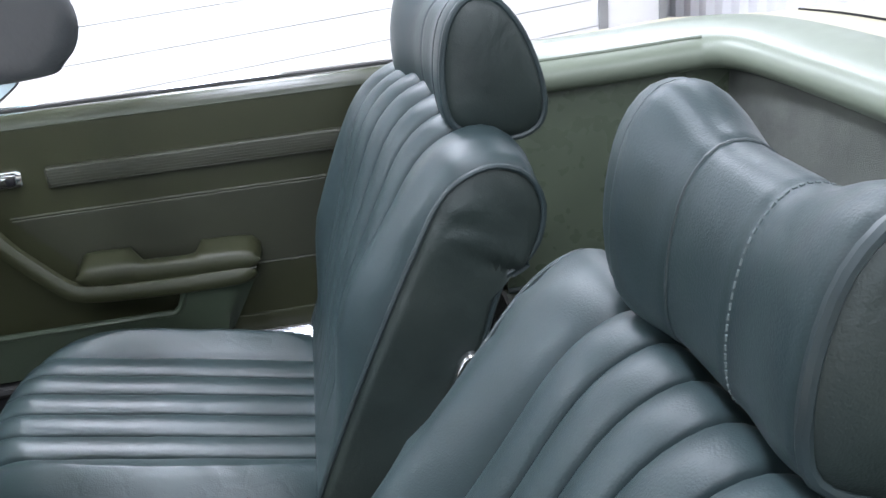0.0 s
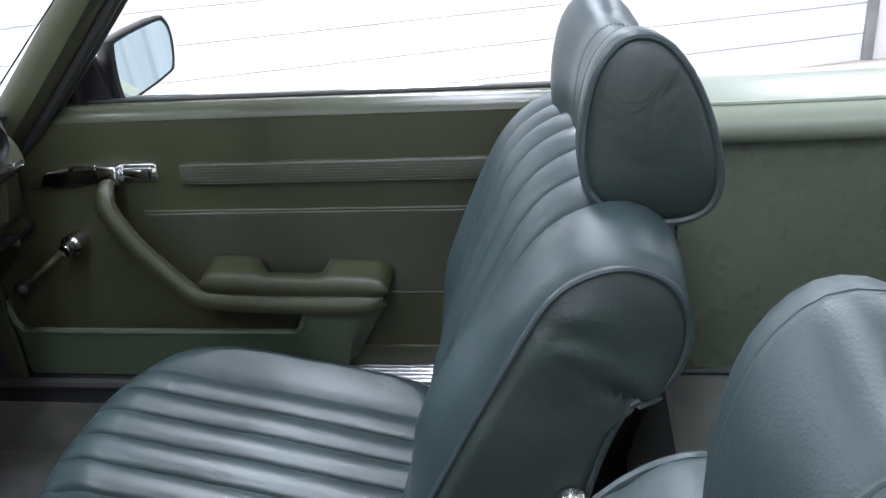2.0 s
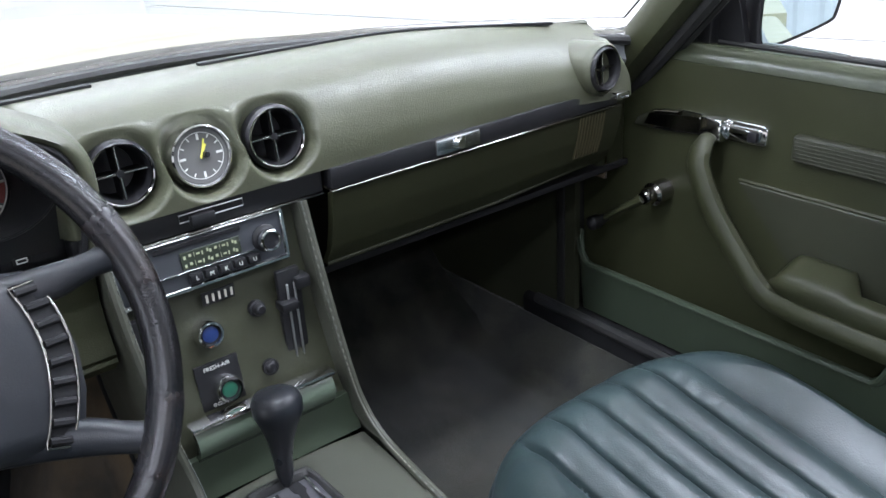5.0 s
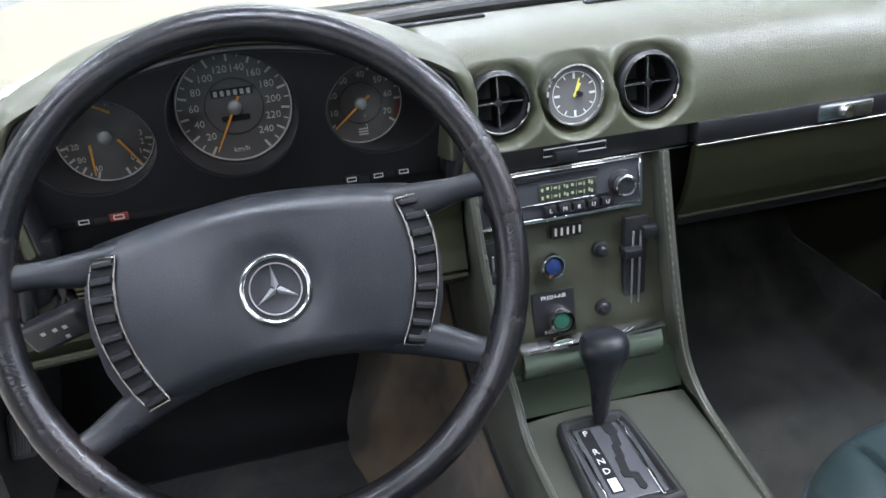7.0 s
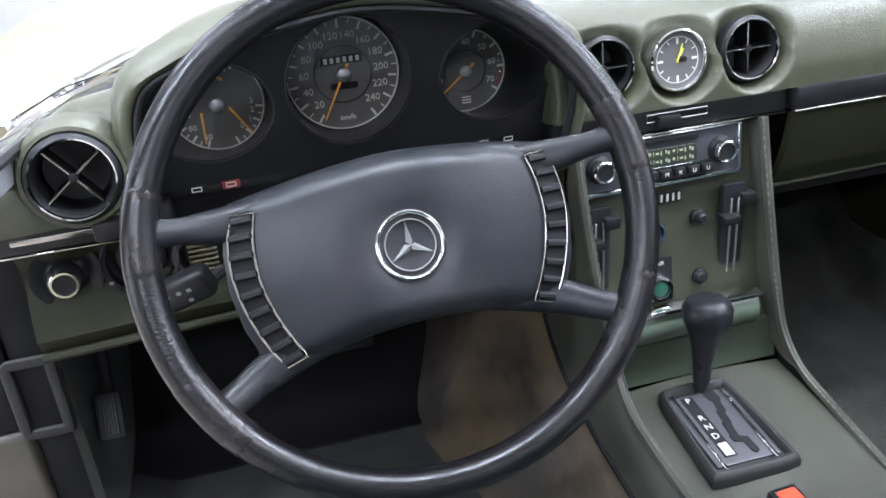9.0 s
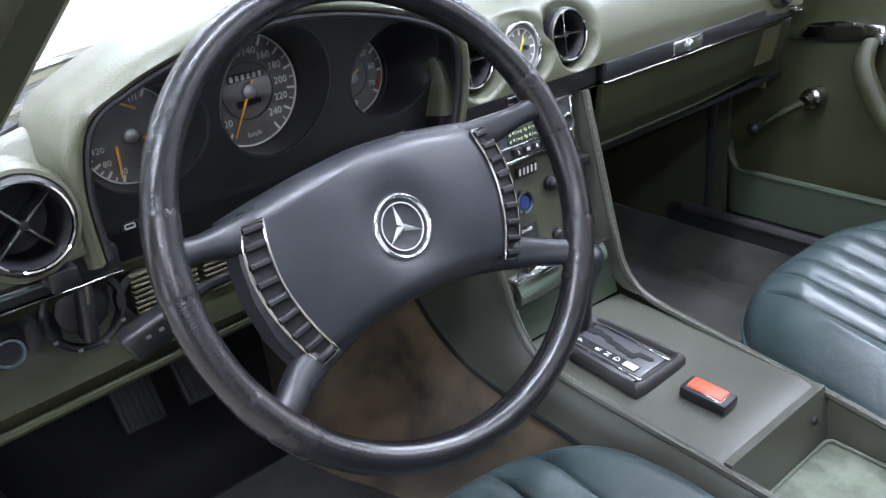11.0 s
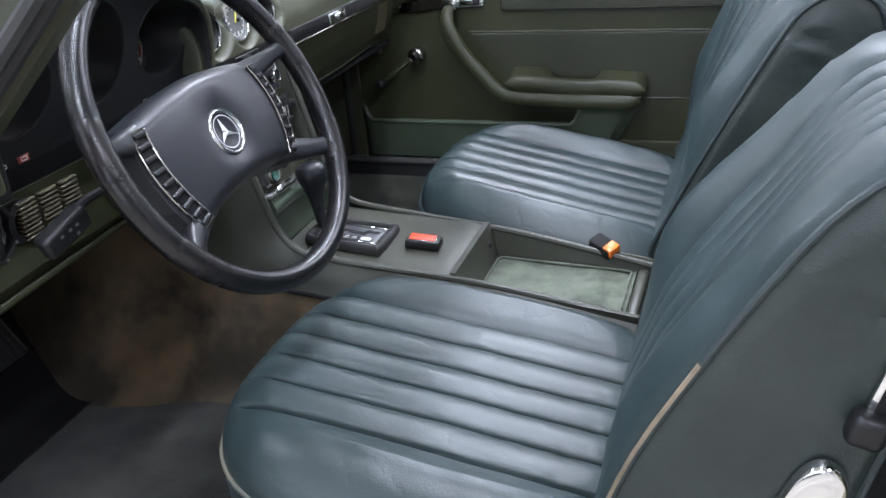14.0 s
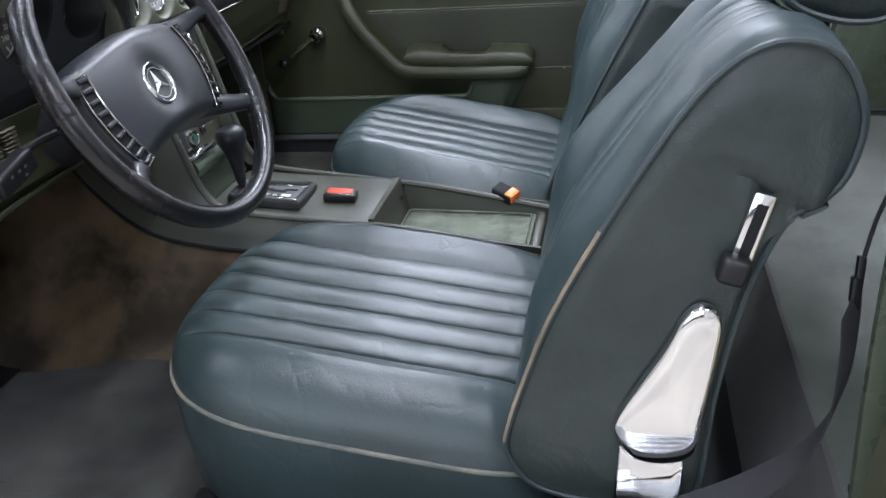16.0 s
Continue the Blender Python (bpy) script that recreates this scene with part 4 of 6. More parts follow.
part("glovebox_lid", thick_sheet(glove, 25, 20, (-0.012, 0, -0.004)), SHADED_VINYL, dash, "olive glovebox lid")
part("lower_lip", tube([(-0.405, 0.135, 0.689), (-0.405, 0.40, 0.691), (-0.405, 0.60, 0.702)], 0.003, 8), SHADED_VINYL, dash)
for k in range(9):
    part("side_grille_slat", tube([(-0.3715, 0.532 + 0.006 * k, 0.786), (-0.3775, 0.532 + 0.006 * k, 0.752), (-0.3855, 0.532 + 0.006 * k, 0.724)], 0.0016, 6), GRILLE_TAN, dash)


def lower_drv(u, v):
    y = -0.68 + 0.55 * v
    pts = [(-0.380, 0.778), (-0.386, 0.745), (-0.380, 0.712), (-0.372, 0.69), (-0.385, 0.668), (-0.44, 0.655)]
    i = min(4, int(u * 5))
    f = u * 5 - i
    a, b = pts[i], pts[i + 1]
    x = a[0] + (b[0] - a[0]) * f
    z = a[1] + (b[1] - a[1]) * f
    x -= 0.012 * smoothstep(0.05, 0.0, abs(z - 0.745) * 1.4) * (1 - smoothstep(-0.53, -0.50, y))
    return Vector((x, y, z - 0.010 * smoothstep(-0.5, -0.68, y) * u))


part("lower_panel", thick_sheet(lower_drv, 30, 40, (-0.012, 0, -0.003)), SHADED_VINYL, dash, "olive lower panel beside the wheel")
part("panel_edge", tube([(-0.376, -0.68, 0.664), (-0.376, -0.40, 0.676), (-0.376, -0.13, 0.682)], 0.005, 8), SHADED_VINYL, dash)
for gy in (-0.510, -0.475, -0.440):
    for k in range(9):
        z = 0.7205 + 0.0053 * k
        part("speaker_slat", box(-0.388, -0.3765, gy - 0.015, gy + 0.013, z, z + 0.0030, 0.0008, 1), GRILLE_TAN, dash)


def round_vent(y, z, r, x, cross=True, nx=(1, 0, 0), twist=0.0):
    m = frame_at((x, y, z), nx)
    v = part("air_vent", lathe([(r * 1.0, -0.012), (r * 1.08, 0.0), (r * 1.06, 0.006), (r * 0.97, 0.009), (r * 0.90, 0.006), (r * 0.84, -0.004), (r * 0.80, -0.012), (r * 0.77, -0.034), (0, -0.036)], m, 48), BLACK, dash, "round black air vent with bright cross")
    part("vent_ring", lathe([(r * 0.985, 0.008), (r * 0.97, 0.0112), (r * 0.935, 0.0105), (r * 0.92, 0.0075)], m, 40), CHROME if cross else BLACK, v)
    rot = Matrix.Rotation(twist, 4, "Z")
    for a in (0, 1):
        q = m @ rot @ Matrix.Rotation(a * math.pi / 2, 4, "Z")
        part("vent_bar", moved(box(-r * 0.86, r * 0.86, -0.0011, 0.0011, -0.002, 0.002, 0.0004, 1), q), DARK_CHROME, v)
        part("vent_fin", moved(box(-r * 0.82, r * 0.82, -0.001, 0.001, -0.024, -0.003, 0, 1), q), BLACK_MATT, v)
    part("vent_hub", lathe([(0.004, -0.004), (0.004, 0.003), (0, 0.0035)], m, 10), BLACK, v)


round_vent(-0.602, 0.850, 0.038, -0.354, nx=(1, 0.04, 0.10), twist=radians(38))
part("vent_collar", lathe([(0.0395, -0.030), (0.0400, -0.004), (0.0420, 0.002), (0.0455, 0.001), (0.0485, -0.006), (0.0505, -0.020), (0.0510, -0.040)], frame_at((-0.354, -0.602, 0.850), (1, 0.04, 0.10)), 56), VINYL_DASH, dash, "padded collar round the vent")
round_vent(-0.081, 0.862, 0.0315, -0.398, nx=(1, 0, 0.12))
round_vent(0.085, 0.861, 0.0325, -0.396, nx=(1, 0, 0.12))
part("vent_pod", lathe([(0.0, -0.06), (0.036, -0.06), (0.0365, -0.01), (0.035, 0.0), (0.032, 0.003), (0.0295, -0.01), (0, -0.012)], frame_at((-0.357, 0.560, 0.851), (1, 0.06, 0.05)), 36), VINYL_DASH, dash)
round_vent(0.560, 0.851, 0.028, -0.361, cross=False, nx=(1, 0.06, 0.05))
part("pod_lever", box(-0.362, -0.345, 0.575, 0.60, 0.806, 0.816, 0.002), CHROME, dash)

# clock
cm = frame_at((-0.396, 0.0, 0.861), (1, 0, 0.12))
clock = part("dash_clock", lathe([(0.0, 0.004), (0.0285, 0.004), (0.0292, 0.009), (0.0305, 0.0112), (0.0322, 0.010), (0.0330, 0.005), (0.0328, -0.02)], cm, 40), CHROME, dash, "round clock with chrome bezel")
part("clock_face", lathe([(0, 0.0052), (0.0284, 0.0052), (0.0284, 0.0045), (0, 0.0045)], cm, 40), material("grey_dial", (0.10, 0.10, 0.095), 0.5), clock)
part("clock_ring", lathe([(0.0235, 0.0054), (0.0235, 0.0058), (0.0242, 0.0058), (0.0242, 0.0054)], cm, 40), WHITE, clock)
for k in range(12):
    q = cm @ Matrix.Rotation(k * math.pi / 6, 4, "Z")
    w = 0.0012 if k % 3 == 0 else 0.0006
    l0 = 0.0165 if k % 3 == 0 else 0.019
    part("hour_mark", moved(box(l0, 0.0228, -w, w, 0.0054, 0.006, 0), q), WHITE, clock)
part("hour_hand", moved(box(-0.002, 0.013, -0.0012, 0.0012, 0.006, 0.0066, 0), cm @ Matrix.Rotation(radians(-70), 4, "Z") @ Matrix.Rotation(radians(130), 4, "Z")), YELLOW, clock)
part("minute_hand", moved(box(-0.003, 0.0175, -0.0008, 0.0008, 0.0068, 0.0073, 0), cm @ Matrix.Rotation(radians(72), 4, "Z")), YELLOW, clock)
part("clock_knob", lathe([(0.003, 0.006), (0.003, 0.013), (0, 0.013)], cm @ Matrix.Translation((0.004, 0.001, 0)), 12), BLACK, clock)

# ---- instrument cluster ----
ARCH = smooth_line([(-0.545, 0, 0.792), (-0.548, 0, 0.86), (-0.535, 0, 0.912), (-0.50, 0, 0.934), (-0.44, 0, 0.953), (-0.335, 0, 0.967), (-0.225, 0, 0.948), (-0.155, 0, 0.921), (-0.130, 0, 0.893), (-0.127, 0, 0.845), (-0.135, 0, 0.800)], 5)


def arch_ring(x, grow, dz=0.0, tilt=0.0):
    c = Vector((-0.338, 0, 0.855))
    out = []
    for p in ARCH:
        d = Vector((p.x - c.x, 0, p.z - c.z))
        e = d.normalized() * grow
        out.append(Vector((x + tilt * (p.z - 0.8), p.x + e.x, p.z + e.z + dz)))
    return out


hood = part("instrument_hood", loft([arch_ring(-0.372, -0.003, 0, 0.10), arch_ring(-0.362, 0.001, 0, 0.10), arch_ring(-0.360, 0.006, 0, 0.10), arch_ring(-0.366, 0.013, 0, 0.10), arch_ring(-0.385, 0.018, 0, 0.12), arch_ring(-0.42, 0.021, 0, 0.12), arch_ring(-0.47, 0.016, -0.004), arch_ring(-0.53, -0.004, -0.025), arch_ring(-0.58, -0.04, -0.05)], closed=False), VINYL_DASH, dash, "padded hood over the instruments", sharp=70)
part("hood_lip", tube([p + Vector((0.001, 0, 0)) for p in arch_ring(-0.366, -0.004, 0, 0.10)], 0.0035, 8), CLUSTER, dash, "dark lip inside the hood")
part("hood_lining", loft([arch_ring(-0.369, -0.003, 0, 0.10), arch_ring(-0.385, -0.007, 0, 0.12), arch_ring(-0.446, -0.010)], closed=False), CLUSTER, dash)
fm = Matrix(((0, 0, 1, 0), (1, 0, 0, 0), (0, 1, 0, 0), (0, 0, 0, 1)))


def face_x(z):
    """The instrument panel's face leans back at its foot."""
    return -0.400 + 0.30 * (z - 0.82)


def bore(cy, cz, ry, rz):
    """The rim, on the panel's face, of the well in which a dial sits."""
    out = []
    for k in range(56):
        a = 2 * math.pi * k / 56
        y, z = cy + ry * math.cos(a), cz + rz * math.sin(a)
        out.append(Vector((face_x(z), y, z)))
    return out


BORES = {"speed": bore(-0.3455, 0.892, 0.0605, 0.0665), "rev": bore(-0.1985, 0.881, 0.0600, 0.053), "mixed": bore(-0.4775, 0.880, 0.0585, 0.051)}
bm = bmesh.new()
edges = []
for line in [[Vector((face_x(p.z), p.x + (0.003 if p.x < -0.33 else -0.003), p.z - 0.003)) for p in ARCH]] + list(BORES.values()):
    vs = [bm.verts.new(p) for p in line]
    edges += [bm.edges.new((a, b)) for a, b in zip(vs, vs[1:] + vs[:1])]
bmesh.ops.triangle_fill(bm, edges=edges, use_beauty=True)
cluster = part("instrument_panel", bm, CLUSTER, dash, "dark grey instrument panel with three deep wells", flat=True)
part("panel_back", slab([(p.x, p.z) for p in ARCH], 0.004, Matrix.Translation((-0.452, 0, 0)) @ fm), BLACK_MATT, dash)
for line in BORES.values():
    part("well_edge", tube([p + Vector((-0.0008, 0, 0)) for p in line], 0.0016, 6, True), CLUSTER, cluster)


def text_at(txt, size, y, z, x, parent, mat=PRINT):
    letters(txt, size, Matrix.Translation((x, y, z)) @ fm, mat, parent)


def gauge(y, z, r, well):
    m = Matrix.Translation((-0.443, y, z)) @ fm
    back = [Vector((-0.4445, y + 1.02 * r * math.cos(2 * math.pi * k / 56), z + 1.02 * r * math.sin(2 * math.pi * k / 56))) for k in range(56)]
    g = part("gauge", loft([[p.lerp(q, t) for p, q in zip(back, BORES[well])] for t in (0, 0.33, 0.67, 1.0)], caps=False), CLUSTER, dash, "round instrument dial with white print, sunk in a dark well", sharp=60)
    part("dial", lathe([(0, 0.0012), (r * 1.0, 0.0012), (r * 1.0, -0.001), (0, -0.001)], m, 48), DIAL, g)
    lens = part("dial_glass", lathe([(0, 0.0100), (r * 1.015, 0.0096), (r * 1.015, 0.0088), (0, 0.0090)], m, 40), LENS, g)
    lens.visible_shadow = False
    part("dial_ring", lathe([(r * 0.965, 0.0014), (r * 0.965, 0.0024), (r * 0.99, 0.0024), (r * 0.99, 0.0014)], m, 48), PRINT, g)
    return g, m


def ticks(g, m, r, a0, a1, n, big):
    for k in range(n):
        a = radians(a0 + (a1 - a0) * k / (n - 1))
        w, l0 = (0.0011, 0.80) if k % big == 0 else (0.0006, 0.87)
        part("tick", moved(box(r * l0, r * 0.95, -w, w, 0.0014, 0.0022, 0), m @ Matrix.Rotation(a, 4, "Z")), PRINT, g)


def needle(g, m, r, a, length=0.86, mat=ORANGE, off=(0, 0)):
    part("needle", moved(slab([(-0.012, -0.0013), (r * length, -0.0006), (r * length, 0.0006), (-0.012, 0.0013)], 0.0012, Matrix.Translation((0, 0, 0.004))), m @ Matrix.Translation((*off, 0)) @ Matrix.Rotation(radians(a), 4, "Z")), mat, g)


# speedometer
R = 0.058
g, m = gauge(-0.344, 0.884, R, "speed")
ticks(g, m, R, 238, -58, 25, 2)
for k, s in enumerate(("20", "40", "60", "80", "100", "120", "140", "160", "180", "200", "220", "240")):
    a = radians(238 - (238 + 58) * (k * 2 + 1.0) / 24)
    text_at(s, 0.0105, -0.344 + 0.68 * R * math.cos(a), 0.884 + 0.68 * R * math.sin(a), -0.4410, g)
text_at("km/h", 0.008, -0.344, 0.884 - 0.78 * R, -0.4410, g)
part("inner_ring", lathe([(R * 0.49, 0.0014), (R * 0.49, 0.0024), (R * 0.51, 0.0024), (R * 0.51, 0.0014)], m, 40), BLACK, g)
part("odometer", moved(box(-0.021, 0.021, 0.0105, 0.019, 0.0012, 0.0026, 0.0006, 1), m), BLACK, g)
for k in range(6):
    part("odometer_digit", moved(box(-0.018 + 0.0065 * k, -0.0145 + 0.0065 * k, 0.012, 0.0175, 0.0026, 0.0029, 0), m), PRINT, g)
part("trip_counter", moved(box(-0.014, 0.014, -0.0155, -0.009, 0.0012, 0.0026, 0.0006, 1), m), BLACK, g)
needle(g, m, R, 242)
part("needle_hub", lathe([(0.0075, 0.003), (0.0072, 0.007), (0.005, 0.0085), (0, 0.0088)], m, 24), GREY_METAL, g)
# rev counter
R = 0.044
g, m = gauge(-0.217, 0.869, R, "rev")
ticks(g, m, R, 215, -35, 15, 2)
for k, s in enumerate(("10", "20", "30", "40", "50", "60", "70")):
    a = radians(195 - 220 * k / 6)
    text_at(s, 0.0092, -0.217 + 0.68 * R * math.cos(a), 0.869 + 0.68 * R * math.sin(a), -0.4410, g)
for k in range(8):
    a = radians(-4 - 3.4 * k)
    part("red_sector", moved(box(R * 0.84, R * 0.95, -0.0016, 0.0016, 0.0015, 0.0023, 0), m @ Matrix.Rotation(a, 4, "Z")), RED_MARK, g)
for k in range(3):
    part("small_print", moved(box(-0.005, 0.005, -0.029 - 0.003 * k, -0.0275 - 0.003 * k, 0.0014, 0.002, 0), m), PRINT, g)
part("inner_ring", lathe([(R * 0.49, 0.0014), (R * 0.49, 0.0024), (R * 0.51, 0.0024), (R * 0.51, 0.0014)], m, 40), BLACK, g)
needle(g, m, R, 219)
part("needle_hub", lathe([(0.0065, 0.003), (0.0062, 0.007), (0.004, 0.0085), (0, 0.0088)], m, 24), GREY_METAL, g)
# combined gauge
R = 0.047
g, m = gauge(-0.472, 0.872, R, "mixed")
ticks(g, m, R, 250, 190, 7, 2)
ticks(g, m, R, 350, 290, 7, 2)
ticks(g, m, R, 60, 120, 5, 2)
for s, a, q in (("120", 192, 0.70), ("80", 218, 0.72), ("40", 247, 0.74), ("3", -2, 0.72), ("2", -17, 0.74), ("1", -33, 0.76), ("0", -50, 0.70), ("1/1", 72, 0.74)):
    text_at(s, 0.0085, -0.472 + q * R * math.cos(radians(a)), 0.872 + q * R * math.sin(radians(a)), -0.4410, g)
needle(g, m, R, 268, 0.42, off=(-0.016, -0.018))
needle(g, m, R, 302, 0.46, off=(0.018, -0.014))
needle(g, m, R, 150, 0.30, off=(0.0, 0.030))
part("needle_hub", lathe([(0.0075, 0.003), (0.0072, 0.007), (0.005, 0.0085), (0, 0.0088)], m, 24), GREY_METAL, g)
# warning lamps along the foot
bar = part("warning_bar", box(-0.415, -0.4045, -0.538, -0.138, 0.793, 0.8085, 0.003), BLACK, dash, "row of small warning symbols")
for y, mt in ((-0.505, WHITE), (-0.472, RED_MARK), (-0.24, WHITE), (-0.212, WHITE), (-0.185, BLACK_MATT)):
    part("warning_lamp", box(-0.4050, -0.4030, y - 0.009, y + 0.009, 0.7965, 0.8055, 0.001, 1), BLACK_MATT if mt is WHITE else mt, bar)
    part("symbol", join(*[box(-0.4031, -0.4025, y + c, y + d, 0.7945 + e, 0.7945 + f, 0) for c, d, e, f in ((-0.005, 0.005, 0.0045, 0.0054), (-0.005, 0.005, 0.0085, 0.0094), (-0.005, -0.0041, 0.0045, 0.0094), (0.0041, 0.005, 0.0045, 0.0094))]), WHITE, bar)

part("cluster_foot", thick_sheet(lambda u, v: Vector((-0.406 - 0.020 * u, -0.535 + 0.395 * v, 0.797 - 0.075 * u)), 4, 8, (-0.012, 0, 0)), CLUSTER, dash, "dark panel below the warning lamps")

# driver side knobs
lm = frame_at((-0.384, -0.569, 0.748), (1, 0.0, 0.05))
sw = part("light_switch", lathe([(0.038, -0.006), (0.038, 0.002), (0.0355, 0.005), (0.0325, 0.004), (0.031, -0.006), (0.020, -0.014), (0, -0.014)], lm, 40), BLACK, dash, "rotary light switch in a round black dish")
part("switch_grip", moved(join(box(-0.0065, 0.0065, -0.0285, 0.0285, -0.012, 0.016, 0.005, 3), lathe([(0.0245, -0.015), (0.0235, -0.004), (0.020, -0.002), (0, -0.002)], Matrix.Identity(4), 30)), lm @ Matrix.Rotation(radians(-8), 4, "Z")), BLACK, sw)
part("switch_pointer", moved(box(-0.0012, 0.0012, 0.010, 0.027, 0.0155, 0.0166, 0), lm @ Matrix.Rotation(radians(-8), 4, "Z")), GRILLE_TAN, sw)
for k in range(4):
    a = radians(-150 + 38 * k)
    part("switch_symbol", moved(box(-0.002, 0.002, -0.0015, 0.0015, 0.004, 0.0056, 0), lm @ Matrix.Translation((0.036 * math.cos(a), 0.036 * math.sin(a), 0))), GREY_METAL, sw)
km = frame_at((-0.388, -0.640, 0.742), (1, 0.05, 0.05))
kn = part("pull_knob", lathe([(0.034, -0.002), (0.034, 0.001), (0.030, 0.001), (0.021, -0.003), (0.0165, 0.002), (0.0155, 0.018), (0.014, 0.021), (0.010, 0.0215), (0, 0.019)], km, 30), BLACK, dash, "black pull knob with chrome ring")
part("knob_ring", lathe([(0.0142, 0.0205), (0.013, 0.0232), (0.0108, 0.0232), (0.0098, 0.0205)], km, 30), CHROME, kn)
part("ignition_lock", lathe([(0.026, -0.006), (0.026, 0.004), (0.020, 0.006), (0.016, 0.0), (0.016, -0.004), (0, -0.004)], frame_at((-0.385, -0.515, 0.742), (1, 0, 0)), 28), BLACK, dash)

# ---- column and stalk ----
column = thing("steering_column", (-0.45, -0.343, 0.70), "black steering column with combination stalk", "steering column")
WC = Vector((-0.211, -0.339, 0.808))
WN = Vector((math.cos(radians(25.8)), -0.010, math.sin(radians(25.8)))).normalized()
part("column_tube", tube([WC - WN * 0.085, WC - WN * 0.30], [0.042, 0.05], 20), BLACK_MATT, column)
st = tube(smooth_line([WC - WN * 0.13 + Vector((0, -0.04, 0)), (-0.335, -0.47, 0.750), (-0.318, -0.505, 0.745)]), 0.0055, 8)
stalk = part("combination_stalk", st, BLACK, column, "black stalk with a flat grip")
sm = Matrix.Translation((-0.314, -0.530, 0.742)) @ Euler((radians(22), radians(8), radians(-10))).to_matrix().to_4x4()
part("stalk_grip", moved(box(-0.011, 0.011, -0.034, 0.030, -0.015, 0.015, 0.006, 3), sm), BLACK, stalk)
for a, b in ((0.000, 0.004), (0.010, 0.003), (0.006, -0.007), (-0.012, 0.005)):
    part("stalk_symbol", moved(box(0.0108, 0.0114, a - 0.0022, a + 0.0022, b - 0.0018, b + 0.0018, 0), sm), GREY_METAL, stalk)

# ---- steering wheel ----
wheel = thing("steering_wheel", WC, "large dark grey four-spoke steering wheel with padded centre", "steering wheel")
wm = frame_at(WC, WN) @ Matrix.Rotation(radians(2.5), 4, "Z")
RW, RT = 0.2065, 0.0145


def rim_at(i, j, n, k):
    a, b = 2 * math.pi * i / n, 2 * math.pi * j / k
    return wm @ Vector(((RW + RT * math.cos(b)) * math.cos(a), (RW + RT * math.cos(b)) * math.sin(a), RT * 1.08 * math.sin(b) - 0.0))


part("rim", loft([[rim_at(i, j, 96, 14) for j in range(14)] for i in range(96)], wrap=True), WHEEL_BLACK, wheel, "grained rim")
for mid_a in (12, 168, -31, 211):
    rings = []
    for i in range(-10, 11):
        a = radians(mid_a + 9.5 * i / 10)
        rt = RT * (1.03 if abs(i) < 10 else 0.98)
        rings.append([wm @ Vector(((RW + rt * math.cos(b)) * math.cos(a), (RW + rt * math.cos(b)) * math.sin(a), rt * 1.08 * math.sin(b))) for b in (2 * math.pi * j / 16 for j in range(16))])
    part("rim_sleeve", loft(rings), SLEEVE, wheel, "smooth sleeve where a spoke meets the rim")


def pad_z(x, y):
    return -0.020 + 0.016 * (1 - (x / 0.16) ** 2) - 0.007 * (y / 0.08) ** 2


TOPY = lambda x: 0.0705 - 0.021 * min(1.0, abs(x) / 0.16) ** 1.6
BOTY = lambda x: -0.0772 - 0.0172 * (x / 0.11) ** 2
PAD_SIDE = ((0.0, 0.119), (0.15, 0.131), (0.35, 0.142), (0.57, 0.1472), (0.76, 0.1455), (0.9, 0.140), (1.0, 0.134))


def pad_half(v):
    """Half the pad's width at v, from its foot (0) to its top (1)."""
    for (a, p), (b, q) in zip(PAD_SIDE[:-1], PAD_SIDE[1:]):
        if v <= b:
            return p + (q - p) * (v - a) / (b - a)
    return PAD_SIDE[-1][1]


def pad_face(u, v):
    x = (2 * u - 1) * pad_half(v)
    y = BOTY(x) * (1 - v) + TOPY(x) * v
    edge = min(1.0, min(v, 1 - v) / 0.15)
    drop = 0.022 * (1 - math.sqrt(max(0, 1 - (1 - edge) ** 2)))
    hollow = 0.010 * math.exp(-(((x - 0.004) / 0.036) ** 2 + ((y + 0.011) / 0.038) ** 2) ** 1.4)
    return wm @ Vector((x, y, pad_z(x, y) - drop - hollow))


part("centre_pad", thick_sheet(pad_face, 90, 60, -WN * 0.028), PAD, wheel, "soft grey centre pad", sharp=60)


def spoke(s, line):
    """One spoke from the pad to the rim along (x, y, height, half width), flaring where it meets the rim."""
    P = smooth_line([(s * x, y, h) for x, y, h, w in line], 5)
    W = smooth_line([(w, 0, 0) for x, y, h, w in line], 5)
    rings = []
    for i, c in enumerate(P):
        d = P[min(i + 1, len(P) - 1)] - P[max(i - 1, 0)]
        side = Vector((-d.y, d.x, 0)).normalized()
        rings.append([wm @ (c + side * (W[i].x * math.copysign(abs(math.cos(q)) ** 0.8, math.cos(q))) + Vector((0, 0, 0.0105 * math.copysign(abs(math.sin(q)) ** 0.8, math.sin(q))))) for q in (2 * math.pi * e / 18 for e in range(18))])
    return loft(rings)


UPPER = ((0.080, 0.032, -0.030, 0.026), (0.120, 0.0365, -0.027, 0.0175), (0.150, 0.0375, -0.020, 0.0142), (0.174, 0.0395, -0.010, 0.0108), (0.190, 0.0410, -0.003, 0.0125), (0.200, 0.0425, 0.0, 0.0205), (0.206, 0.0435, 0.0, 0.0270))
LOWER = ((0.070, -0.058, -0.034, 0.026), (0.105, -0.076, -0.030, 0.0175), (0.135, -0.0885, -0.022, 0.0150), (0.157, -0.0990, -0.012, 0.0130), (0.170, -0.1045, -0.004, 0.0140), (0.1765, -0.1075, 0.0, 0.0210), (0.1815, -0.1095, 0.0, 0.0270))
for s in (-1, 1):
    for line in (UPPER, LOWER):
        part("spoke", spoke(s, line), SPOKE, wheel)
